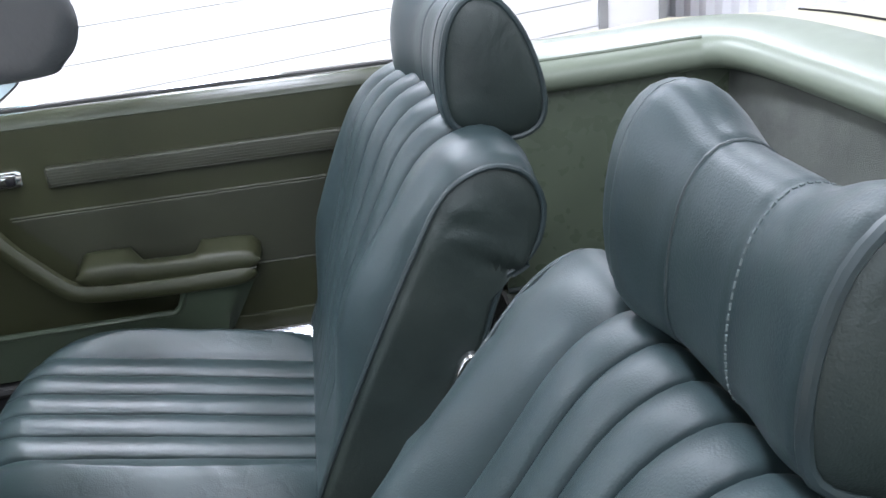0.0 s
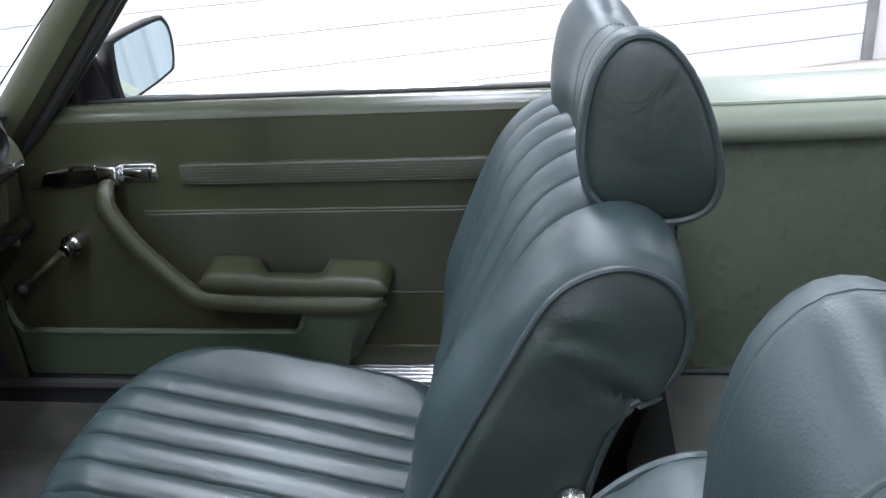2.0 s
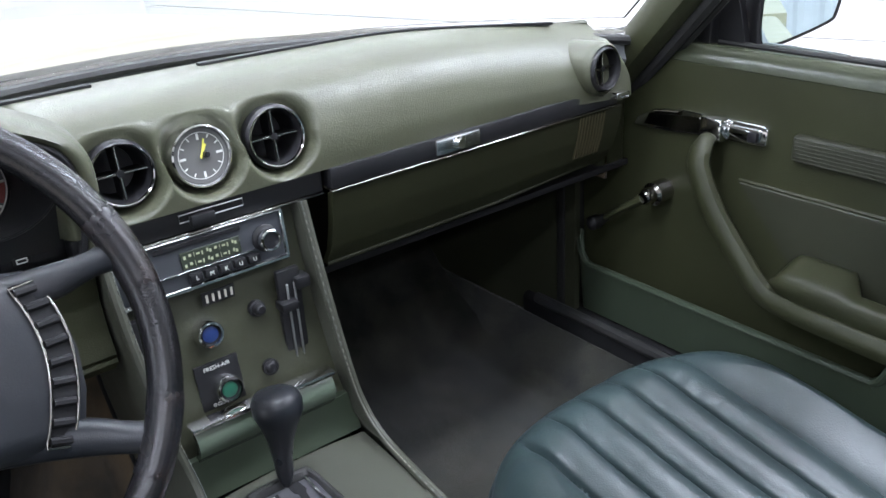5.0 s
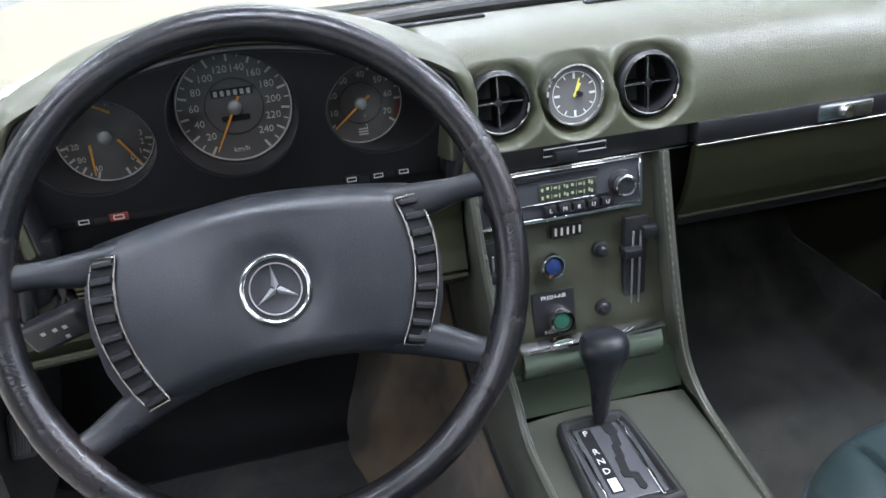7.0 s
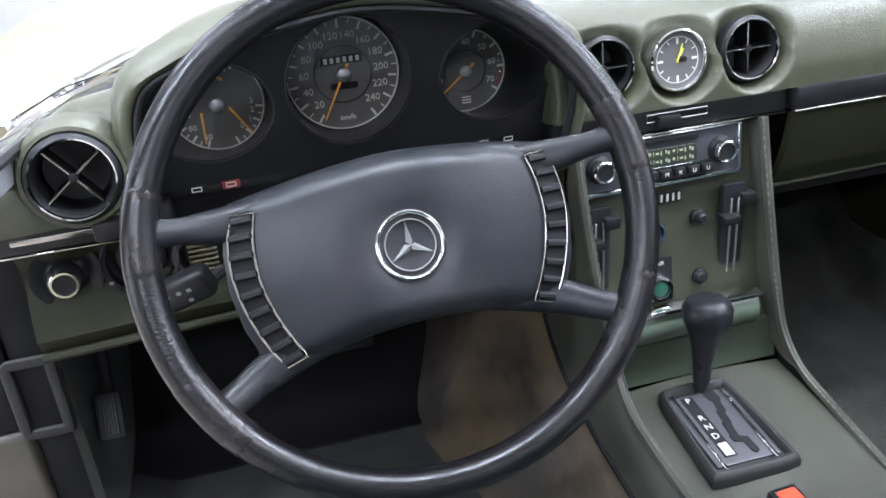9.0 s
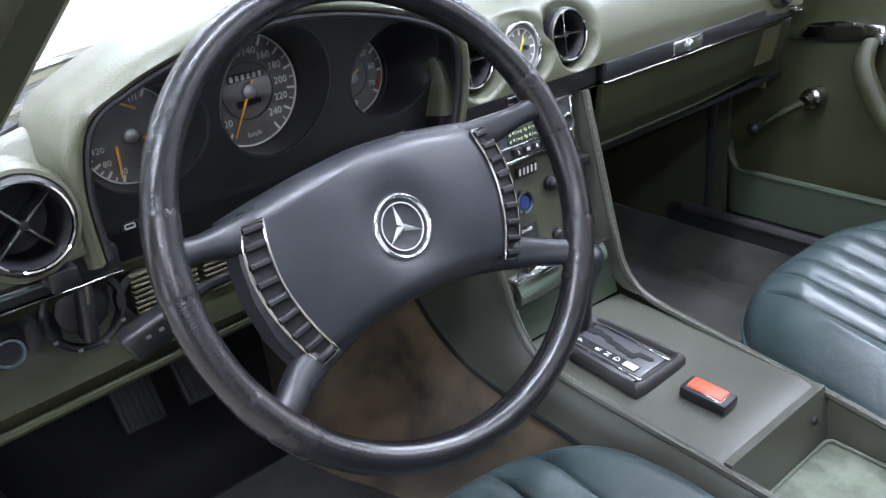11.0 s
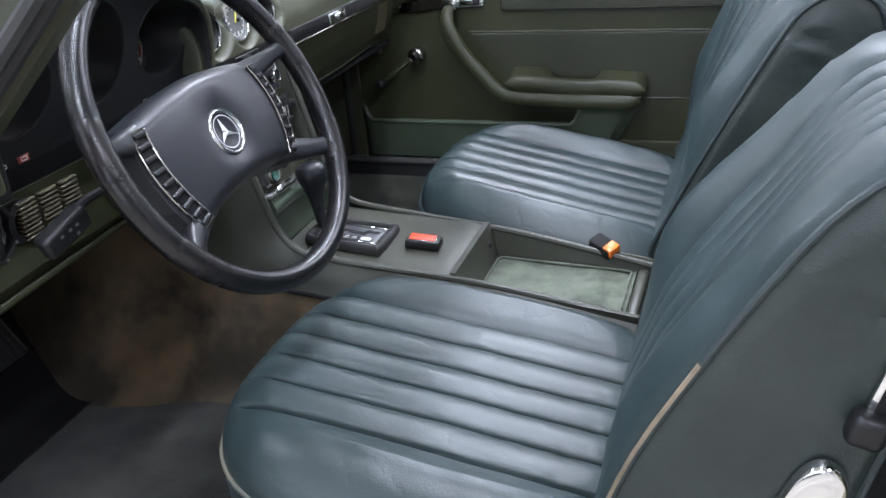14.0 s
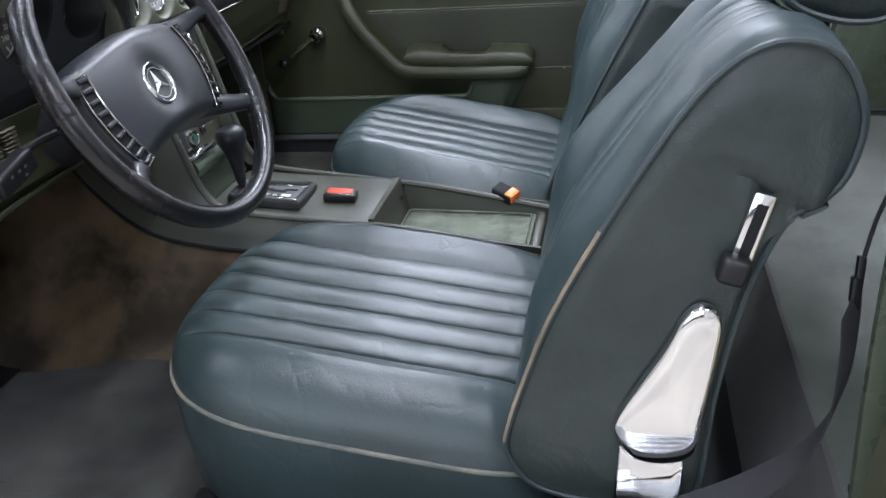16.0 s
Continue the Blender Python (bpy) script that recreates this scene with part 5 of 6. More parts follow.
part("wheel_boss", moved(lathe([(0.0, -0.09), (0.045, -0.09), (0.055, -0.05), (0.05, -0.038), (0, -0.037)], Matrix.Identity(4), 28), wm), BLACK_MATT, wheel)


def horn(s):
    """A curved horn strip: bright frame round nine black ribs."""
    arc_o = [(s * x + 0.001, y) for x, y in ((0.125, 0.044), (0.1345, 0.0425), (0.1415, 0.020), (0.1430, -0.008), (0.138, -0.038), (0.128, -0.066), (0.1165, -0.087))]
    arc_i = [(s * x + 0.001, y) for x, y in ((0.114, 0.044), (0.1155, 0.0425), (0.1210, 0.020), (0.1225, -0.008), (0.1180, -0.034), (0.109, -0.060), (0.0985, -0.081))]
    lift = 0.0022
    f = lambda p: wm @ Vector((p[0], p[1], pad_z(p[0], p[1]) + lift))
    pts = smooth_line([f(p) for p in arc_o[1:]], 4) + smooth_line([f(p) for p in arc_i[:0:-1]], 4)
    hs = part("horn_strip", tube(pts, 0.0014, 8, True), DARK_CHROME, wheel, "bright framed horn strip with black ribs")
    rings = []
    for k in range(1, 7):
        a, b = arc_i[k], arc_o[k]
        rings.append([f(a) - WN * 0.0012, f(b) - WN * 0.0012, f(b) - WN * 0.016, f(a) - WN * 0.016])
    part("horn_base", loft(rings), BLACK_MATT, hs)
    oi = smooth_line([f(p) for p in arc_i[1:]], 3)
    oo = smooth_line([f(p) for p in arc_o[1:]], 3)
    n = len(oi) - 1
    for k in range(9):
        t = (k + 0.5) / 9 * n
        i = min(n - 1, int(t))
        a, b = oi[i].lerp(oi[i + 1], t - i), oo[i].lerp(oo[i + 1], t - i)
        part("horn_rib", tube([a.lerp(b, 0.10) - WN * 0.0005, a.lerp(b, 0.5), a.lerp(b, 0.90) - WN * 0.0005], 0.0036, 8), BLACK, hs)


horn(-1)
horn(1)
bmx = wm @ Matrix.Translation((0.004, -0.011, -0.0125))
badge = part("badge", lathe([(0, -0.004), (0.022, -0.004), (0.0225, 0.0005), (0.025, 0.0005), (0.0265, 0.002), (0.0285, 0.003), (0.0300, 0.001), (0.0300, -0.004)], bmx, 44), BLACK, wheel, "round black centre disc with chrome rings")
part("badge_ring", lathe([(0.0252, 0.0), (0.0256, 0.0026), (0.0266, 0.0044), (0.0280, 0.0050), (0.0294, 0.0042), (0.0304, 0.0022), (0.0308, -0.001)], bmx, 44), CHROME, badge)
part("badge_ring", lathe([(0.0205, -0.001), (0.0208, 0.0022), (0.0220, 0.0022), (0.0225, -0.001)], bmx, 44), CHROME, badge)
for k in range(3):
    a = math.pi / 2 + k * 2 * math.pi / 3 + radians(2)
    tip = Vector((math.cos(a), math.sin(a), 0))
    sd = Vector((-tip.y, tip.x, 0))
    bm = bmesh.new()
    c, t, l, r = [bm.verts.new(bmx @ p) for p in (Vector((0, 0, 0.0045)), tip * 0.0205 + Vector((0, 0, 0.001)), tip * 0.003 + sd * 0.0032 + Vector((0, 0, -0.001)), tip * 0.003 - sd * 0.0032 + Vector((0, 0, -0.001)))]
    bm.faces.new((c, t, l)), bm.faces.new((c, r, t)), bm.faces.new((l, t, r)), bm.faces.new((c, l, r))
    part("badge_ray", bm, BRIGHT, badge, flat=True)


# ---- centre console ----
console = thing("centre_console", (-0.1, 0.008, 0.27), "olive vinyl centre console with stitched edges", "console")
CY, CH = 0.010, 0.104


def stack_at(u, v):
    z = 0.795 - 0.285 * u
    return Vector((-0.392 + 0.045 * u + 0.01 * u * u, -0.118 + 0.024 * u + (0.212 + 0.002 * u) * v, z))


part("stack_panel", thick_sheet(stack_at, 12, 8, (-0.02, 0, 0)), VINYL_DARK, console, "olive control panel below the dashboard")


def edge_line(s):
    """The console's upper edge: down the stack, round and back along the tunnel."""
    return smooth_line([(-0.372, CY - 0.023 + s * 0.109, 0.790), (-0.350, CY - 0.020 + s * 0.108, 0.70), (-0.330, CY - 0.011 + s * 0.106, 0.60), (-0.318, CY - 0.003 + s * 0.105, 0.545), (-0.29, CY + s * 0.107, 0.512), (-0.24, CY + s * 0.107, 0.500),
                        (-0.12, CY + s * 0.103, 0.487), (0.02, CY + s * 0.098, 0.472), (0.14, CY + s * 0.094, 0.452), (0.26, CY + s * 0.088, 0.430)], 5)


for s in (-1, 1):
    ln = edge_line(s)
    part("edge_welt", tube(ln, 0.0055, 8), CONSOLE_VINYL, console, "stitched edge roll")
    low = resample(smooth_line([(x, CY + s * 0.128, z) for x, z in ((-0.60, 0.79), (-0.575, 0.68), (-0.545, 0.60), (-0.515, 0.553), (-0.461, 0.496), (-0.404, 0.464), (-0.324, 0.446), (-0.242, 0.438), (-0.10, 0.424), (0.05, 0.408), (0.26, 0.375))], 4), len(ln))
    up = resample(ln, len(ln))
    part("console_side", loft([[p, p + (q - p) * 0.15 + Vector((0, s * 0.008, -0.002)), p.lerp(q, 0.6) + Vector((0, s * 0.003, 0)), q] for p, q in zip(up, low)], closed=False), CONSOLE_VINYL, console, "olive console flank")
    part("stack_cheek", loft([[p + Vector((0, -s * 0.001, 0)), p + Vector((-0.016, -s * 0.006, 0.002)), p + Vector((-0.034, -s * 0.007, 0.004))] for p in ln if p.z > 0.507], closed=False), CONSOLE_VINYL, console)
    part("flank_hem", tube(low, 0.004, 6), BLACK_MATT, console)
    rings = []
    for q in [low[0] + Vector((-0.40, 0, 0)), low[0] + Vector((-0.2, 0, 0))] + low:
        foot_y = CY + s * (0.215 + 0.05 * smoothstep(-0.35, -0.60, q.x))
        rings.append([q + Vector((0, -s * 0.004, 0.003)), q + Vector((-0.004, s * 0.010, -0.02)), Vector((q.x - 0.01, (q.y * 0.65 + foot_y * 0.35), q.z * 0.45 + 0.28 * 0.55 + 0.006 * noise.noise((q.x * 9, s, 3)))), Vector((q.x - 0.015, (q.y * 0.25 + foot_y * 0.75), q.z * 0.12 + 0.28 * 0.88)), Vector((q.x - 0.015, foot_y + s * 0.02, 0.270))])
    part("tunnel_carpet", loft([resample(smooth_line(r, 4), 14) for r in rings], closed=False), TUNNEL_BROWN if s < 0 else CARPET, console, "rusty brown tunnel carpet" if s < 0 else "grey green tunnel carpet")
    for k in range(0, len(ln) - 1):
        for h in (0.25, 0.75):
            q = ln[k].lerp(ln[k + 1], h)
            d = (ln[k + 1] - ln[k]).normalized() * 0.0022
            part("stitch", tube([q - d + Vector((0.004, -s * 0.0035, 0.0035)), q + d + Vector((0.004, -s * 0.0035, 0.0035))], 0.0009, 5), PIPING_WORN, console)


def deck_at(u, v):
    x = -0.325 + 0.30 * u
    ez = 0.512 - 0.03 * u
    y = CY - 0.103 + 0.206 * v
    end = smoothstep(0.93, 1.0, u)
    crown = 0.006 * (1 - (2 * v - 1) ** 2)
    return Vector((x + 0.004 * end, y, ez - 0.012 + crown + 0.012 * u - 0.006 * end))


part("console_deck", sheet(deck_at, 20, 16), CONSOLE_VINYL, console, "olive top of the console")
part("deck_end", thick_sheet(lambda u, v: Vector((-0.022 + 0.018 * u, CY - 0.098 + 0.196 * v, 0.487 - 0.070 * u)), 6, 8, (-0.01, 0, 0)), CONSOLE_VINYL, console)
for y in (-0.084, 0.040):
    part("deck_screw", lathe([(0, 0.003), (0.004, 0.002), (0.0055, 0), (0, 0)], frame_at((-0.012, y + (0.01 if y < 0 else 0.03), 0.462), (1, 0, 0.3)), 12), BLACK, console)
part("tray_floor", thick_sheet(lambda u, v: Vector((-0.012 + 0.246 * u, CY - 0.092 + 0.184 * v, 0.4255 - 0.007 * u - 0.0015 * (2 * v - 1) ** 2 + 0.003 * noise.noise((u * 6, v * 5, 2)))), 16, 10, (0, 0, -0.01)), VELOUR, console, "pale green velour lined tray")
tray_edge = [(-0.004, CY - 0.084, 0.4275), (0.226, CY - 0.080, 0.4205), (0.226, CY + 0.080, 0.4205), (-0.004, CY + 0.084, 0.4275)]
part("tray_rim", tube(resample(tray_edge + tray_edge[:1], 60)[:-1], 0.0022, 8, True), VELOUR, console, "velour covered bead round the tray")
for s in (-1, 1):
    part("tray_wall", thick_sheet(lambda u, v, s=s: Vector((-0.015 + 0.28 * u, CY + s * (0.087 + 0.009 * v), 0.415 - 0.008 * u + (0.060 - 0.030 * u) * v)), 8, 4, (0, s * 0.004, 0)), CONSOLE_VINYL, console)
part("tray_end", box(0.236, 0.254, CY - 0.088, CY + 0.088, 0.36, 0.424, 0.006, 3), CONSOLE_VINYL, console)

# ashtray flap below the controls
part("ashtray_flap", thick_sheet(lambda u, v: Vector((-0.342 + 0.018 * math.sin(math.pi * (0.12 + 0.80 * u)), CY - 0.010 - 0.083 + 0.166 * v, 0.593 - 0.043 * u)), 12, 8, (-0.01, 0, 0)), FLAP_GREEN, console, "glossy green ashtray flap")
part("ashtray_front", thick_sheet(lambda u, v: Vector((-0.338 + 0.008 * u * u, CY - 0.103 + 0.206 * v, 0.553 - 0.050 * u)), 8, 8, (-0.012, 0, 0)), POCKET_GREEN, console, "green panel below the ashtray flap")
part("ashtray_trim", box(-0.345, -0.326, CY - 0.096, CY + 0.076, 0.5925, 0.5975, 0.0015), CHROME, console)

# selector gate
gm = Matrix.Translation((-0.228, -0.019, 0.5035)) @ Euler((0, radians(4), 0)).to_matrix().to_4x4()
o = [(-0.072, -0.030), (-0.062, -0.042), (-0.02, -0.046), (0.06, -0.050), (0.072, -0.044), (0.074, 0.0), (0.072, 0.044), (0.06, 0.050), (-0.02, 0.046), (-0.062, 0.042), (-0.072, 0.030)]
ol = [(p.x, p.y) for p in smooth_line([(a, b, 0) for a, b in o], 4, True)]
gate = part("selector_frame", loft([[gm @ Vector((a * k, b * k, h)) for a, b in ol] for k, h in ((0.97, -0.004), (0.97, 0.005), (0.94, 0.010), (0.89, 0.012), (0.84, 0.011), (0.79, 0.006), (0.78, 0.004))]), RUBBER, console, "black selector frame")
part("selector_plate", moved(box(-0.054, 0.054, -0.036, 0.036, 0.004, 0.0065, 0.002), gm), GUNMETAL, gate)
for s in (-1, 1):
    part("selector_strip", moved(box(-0.056, 0.060, s * 0.0285 - 0.0018, s * 0.0285 + 0.0018, 0.006, 0.009, 0.001, 1), gm), CHROME, gate)
part("selector_window", moved(box(-0.050, 0.044, -0.022, -0.0075, 0.0062, 0.0070, 0.0003, 1), gm), BLACK, gate)
part("selector_slot", moved(slab([(-0.054, 0.006), (-0.040, 0.007), (-0.036, 0.010), (-0.022, 0.008), (-0.020, 0.005), (-0.004, 0.004), (-0.002, 0.001), (0.016, 0.000), (0.018, -0.002), (0.026, -0.001), (0.029, 0.008), (0.044, 0.009), (0.047, 0.013), (0.044, 0.017), (0.024, 0.016), (0.020, 0.008), (0.002, 0.010), (0.000, 0.012), (-0.016, 0.013), (-0.018, 0.016), (-0.034, 0.018), (-0.038, 0.021), (-0.054, 0.019)], 0.0008, Matrix.Translation((0, 0, 0.0066))), gm), BLACK_MATT, gate)
for k, c in enumerate("PRND"):
    letters(c, 0.0115, gm @ Matrix.Translation((-0.044 + (0.0 if k == 0 else 0.014) + 0.0145 * k, -0.0148, 0.0072)) @ Matrix.Rotation(radians(90), 4, "Z"), WHITE, gate)
part("selector_mark", moved(box(0.024, 0.042, -0.0195, -0.0095, 0.0069, 0.0074, 0.0002, 1), gm), WHITE, gate, "worn white end of the letter strip")

# gear lever
lever = thing("gear_lever", (-0.275, -0.010, 0.50), "black gear lever with a pear-shaped grip", "gear lever")
gx = [(-0.284, -0.012, 0.512), (-0.285, -0.011, 0.53), (-0.287, -0.010, 0.55), (-0.289, -0.008, 0.570), (-0.291, -0.006, 0.588), (-0.292, -0.005, 0.602), (-0.294, -0.004, 0.614), (-0.295, -0.003, 0.622), (-0.2955, -0.003, 0.6265), (-0.296, -0.003, 0.628)]
part("lever_grip", tube(gx, [0.004, 0.0095, 0.0108, 0.0142, 0.0205, 0.0265, 0.0272, 0.0235, 0.0150, 0.003], 24), SPOKE, lever)
part("lever_rod", tube([(-0.284, -0.012, 0.49), (-0.284, -0.012, 0.515)], 0.0045, 10), CHROME, lever)

# hazard switch
hz = part("hazard_switch", moved(box(-0.029, 0.029, -0.0155, 0.0155, -0.004, 0.011, 0.003, 2), Matrix.Translation((-0.100, -0.014, 0.4965)) @ Euler((0, radians(5), radians(4))).to_matrix().to_4x4()), BLACK, console, "hazard switch with a red rocker")
part("rocker_frame", moved(box(-0.0245, 0.0225, -0.0118, 0.0118, 0.009, 0.0118, 0.001, 1), Matrix.Translation((-0.100, -0.014, 0.4965)) @ Euler((0, radians(5), radians(4))).to_matrix().to_4x4()), ALLOY, hz)
part("rocker", moved(box(-0.023, 0.021, -0.0104, 0.0104, 0.009, 0.0140, 0.002, 2), Matrix.Translation((-0.100, -0.014, 0.4965)) @ Euler((0, radians(5), radians(4))).to_matrix().to_4x4()), RED, hz)

# radio
radio = thing("car_radio", (-0.385, -0.016, 0.758), "old car radio with chrome frame and two knobs", "radio")
rm = frame_at((-0.374, -0.024, 0.760), (1, 0, 0.10))
part("radio_body", moved(box(-0.091, 0.091, -0.0265, 0.0265, -0.04, 0.0, 0.002), rm), BLACK, radio)
part("radio_frame", join(*[moved(box(a, b, c, d, -0.003, 0.004, 0.0012, 1), rm) for a, b, c, d in ((-0.096, 0.096, 0.0258, 0.0285), (-0.096, 0.096, -0.0290, -0.0240), (-0.096, -0.0912, -0.0285, 0.0285), (0.0912, 0.096, -0.0285, 0.0285))]), CHROME, radio)
part("radio_face", moved(box(-0.0912, 0.0912, -0.0240, 0.0258, -0.001, 0.001, 0.0005, 1), rm), RADIO_FACE, radio)
part("radio_bar", moved(box(-0.050, 0.045, 0.018, 0.0235, 0.001, 0.003, 0.0006, 1), rm), BLACK, radio)
part("tuner_scale", moved(box(-0.024, 0.042, -0.006, 0.013, 0.001, 0.003, 0.0006, 1), rm), material("tuner_scale", (0.030, 0.036, 0.026), 0.25), radio)
for k in range(13):
    for j in range(2):
        part("scale_mark", moved(box(-0.021 + 0.0047 * k + 0.0010 * (k % 3), -0.0186 + 0.0047 * k + 0.0014 * (k % 2), -0.0035 + 0.009 * j + 0.0015 * (k % 2), 0.0 + 0.009 * j + 0.0008 * (k % 3), 0.003, 0.0035, 0), rm), SCALE_PRINT, radio)
for k, c in enumerate("LMKUU"):
    b = part("radio_button", moved(box(-0.0200 + 0.0163 * k, -0.0064 + 0.0163 * k, -0.0205, -0.0105, 0.001, 0.009, 0.0015, 2), rm), BLACK, radio)
    letters(c, 0.0065, rm @ Matrix.Translation((-0.0132 + 0.0163 * k, -0.0155, 0.0092)), WHITE, b)
part("radio_line", moved(box(-0.050, 0.060, -0.0088, -0.0074, 0.001, 0.0035, 0.0005, 1), rm), CHROME, radio)
for y in (-0.071, 0.071):
    k = part("radio_knob", moved(lathe([(0.0150, 0.0), (0.0150, 0.003), (0.0108, 0.005), (0.0104, 0.014), (0.0092, 0.0155), (0, 0.0155)], Matrix.Translation((y, 0.001, 0)), 28), rm), BLACK, radio)
    part("knob_ring", moved(lathe([(0.0122, 0.010), (0.0120, 0.0160), (0.0108, 0.0172), (0.0090, 0.0168), (0.0085, 0.0138)], Matrix.Translation((y, 0.001, 0)), 28), rm), CHROME, k)


# heater controls
def sx(z):
    return -0.392 + 0.045 * (0.795 - z) / 0.285 + 0.004


for y in (-0.101, 0.062):
    b = part("heater_slide", box(sx(0.65) - 0.004, sx(0.65) + 0.004, y - 0.014, y + 0.014, 0.592, 0.722, 0.002), BLACK, console, "black heater slide with bright rails")
    for o2 in (-0.005, 0.004):
        part("slide_rail", box(sx(0.65) + 0.003, sx(0.65) + 0.006, y + o2, y + o2 + 0.0025, 0.60, 0.705, 0.0006, 1), GREY_METAL, b)
    part("slide_knob", box(sx(0.68), sx(0.68) + 0.020, y - 0.017, y + 0.004, 0.676, 0.687, 0.0025), BLACK, b)
    part("slide_knob", box(sx(0.70), sx(0.70) + 0.020, y + 0.005, y + 0.023, 0.697, 0.711, 0.0025), BLACK, b)
    part("slide_mark", box(sx(0.71) + 0.002, sx(0.71) + 0.0045, y + 0.003, y + 0.009, 0.709, 0.717, 0), RED_MARK, b)
    part("slide_mark", box(sx(0.71) + 0.002, sx(0.71) + 0.0045, y - 0.009, y - 0.003, 0.709, 0.717, 0), WHITE, b)
b = part("blower_label", box(sx(0.714), sx(0.714) + 0.003, -0.034, 0.003, 0.707, 0.722, 0.001), BLACK, console)
for k in range(5):
    part("label_mark", box(sx(0.714) + 0.003, sx(0.714) + 0.0036, -0.030 + 0.007 * k, -0.0275 + 0.007 * k, 0.710, 0.719, 0), PRINT, b)
for y, z, mt in ((-0.037, 0.679, BLUE), (-0.031, 0.613, GREEN_MARK)):
    m = frame_at((sx(z), y, z), (1, 0, 0.16))
    k = part("temperature_knob", lathe([(0.0155, -0.004), (0.0155, 0.010), (0.0140, 0.014), (0.0115, 0.0142), (0.0105, 0.010), (0, 0.010)], m, 30), CHROME, console, "chrome ringed rotary knob")
    part("knob_cap", lathe([(0, 0.0112), (0.0107, 0.0112), (0.0107, 0.009), (0, 0.009)], m, 30), BLACK, k)
    part("knob_mark", lathe([(0, 0.0128), (0.0060, 0.0124), (0.0088, 0.0117), (0.0088, 0.010), (0, 0.010)], m, 24), mt, k)
lb = frame_at((sx(0.619), -0.036, 0.619), (1, 0, 0.16))
b = part("air_label", moved(box(-0.025, 0.025, -0.025, 0.027, -0.002, 0.0015, 0.001), lb), BLACK, console)
letters("FRESH-AIR", 0.0066, lb @ Matrix.Translation((0, 0.0205, 0.0018)), WHITE, b)
letters("INSIDE", 0.0062, lb @ Matrix.Translation((-0.004, -0.0215, 0.0018)), WHITE, b)
for z in (0.685, 0.615):
    m = frame_at((sx(z), 0.023, z), (1, 0, 0.16))
    part("push_button", lathe([(0.0095, -0.002), (0.0095, 0.004), (0.007, 0.005), (0.006, 0.012 if z > 0.65 else 0.007), (0.004, 0.014 if z > 0.65 else 0.008), (0, 0.014 if z > 0.65 else 0.008)], m, 20), BLACK, console)

# ---- seats ----


def pleat(y, depth=0.011):
    """How far the leather sinks at y: convex rolls between narrow seams."""
    w = 0.053
    if abs(y) <= 0.1325:
        q = ((y + 0.1325) % w) / w * 2 - 1
        return -depth * (0.75 * (1 - math.sqrt(max(0.0, 1 - 0.99 * q * q))) + 0.55 * math.exp(-((1 - abs(q)) / 0.065) ** 1.3))
    return -depth * math.exp(-((abs(y) - 0.1325) / 0.010) ** 1.1)


BACK_LINE = smooth_line([(x, 0, z) for x, z in ((0.268, 0.440), (0.280, 0.475), (0.300, 0.520), (0.345, 0.614), (0.394, 0.710), (0.434, 0.785), (0.464, 0.834), (0.495, 0.858), (0.533, 0.866), (0.568, 0.850), (0.584, 0.812), (0.576, 0.768), (0.556, 0.742), (0.540, 0.733), (0.530, 0.722),
                    (0.512, 0.68), (0.493, 0.61), (0.478, 0.52), (0.470, 0.42), (0.455, 0.385), (0.40, 0.375), (0.33, 0.380), (0.285, 0.400))], 3, True)
# the driver's backrest stands a little further forward, with a higher outer shoulder
DRIVER_LINE = smooth_line([(x, 0, z) for x, z in ((0.264, 0.440), (0.270, 0.478), (0.283, 0.520), (0.317, 0.612), (0.368, 0.710), (0.412, 0.785), (0.449, 0.840), (0.487, 0.876), (0.526, 0.888), (0.566, 0.873), (0.590, 0.822), (0.582, 0.768), (0.562, 0.742), (0.546, 0.733), (0.535, 0.722),
                    (0.516, 0.68), (0.497, 0.61), (0.482, 0.52), (0.474, 0.42), (0.459, 0.385), (0.40, 0.375), (0.33, 0.380), (0.285, 0.400))], 3, True)
HEAD_LINE = smooth_line([(x, 0, z) for x, z in ((0.484, 0.915), (0.492, 0.882), (0.522, 0.862), (0.565, 0.853), (0.600, 0.864), (0.612, 0.895), (0.602, 0.950), (0.580, 1.000), (0.553, 1.030), (0.522, 1.032), (0.498, 1.005), (0.486, 0.960))], 3, True)


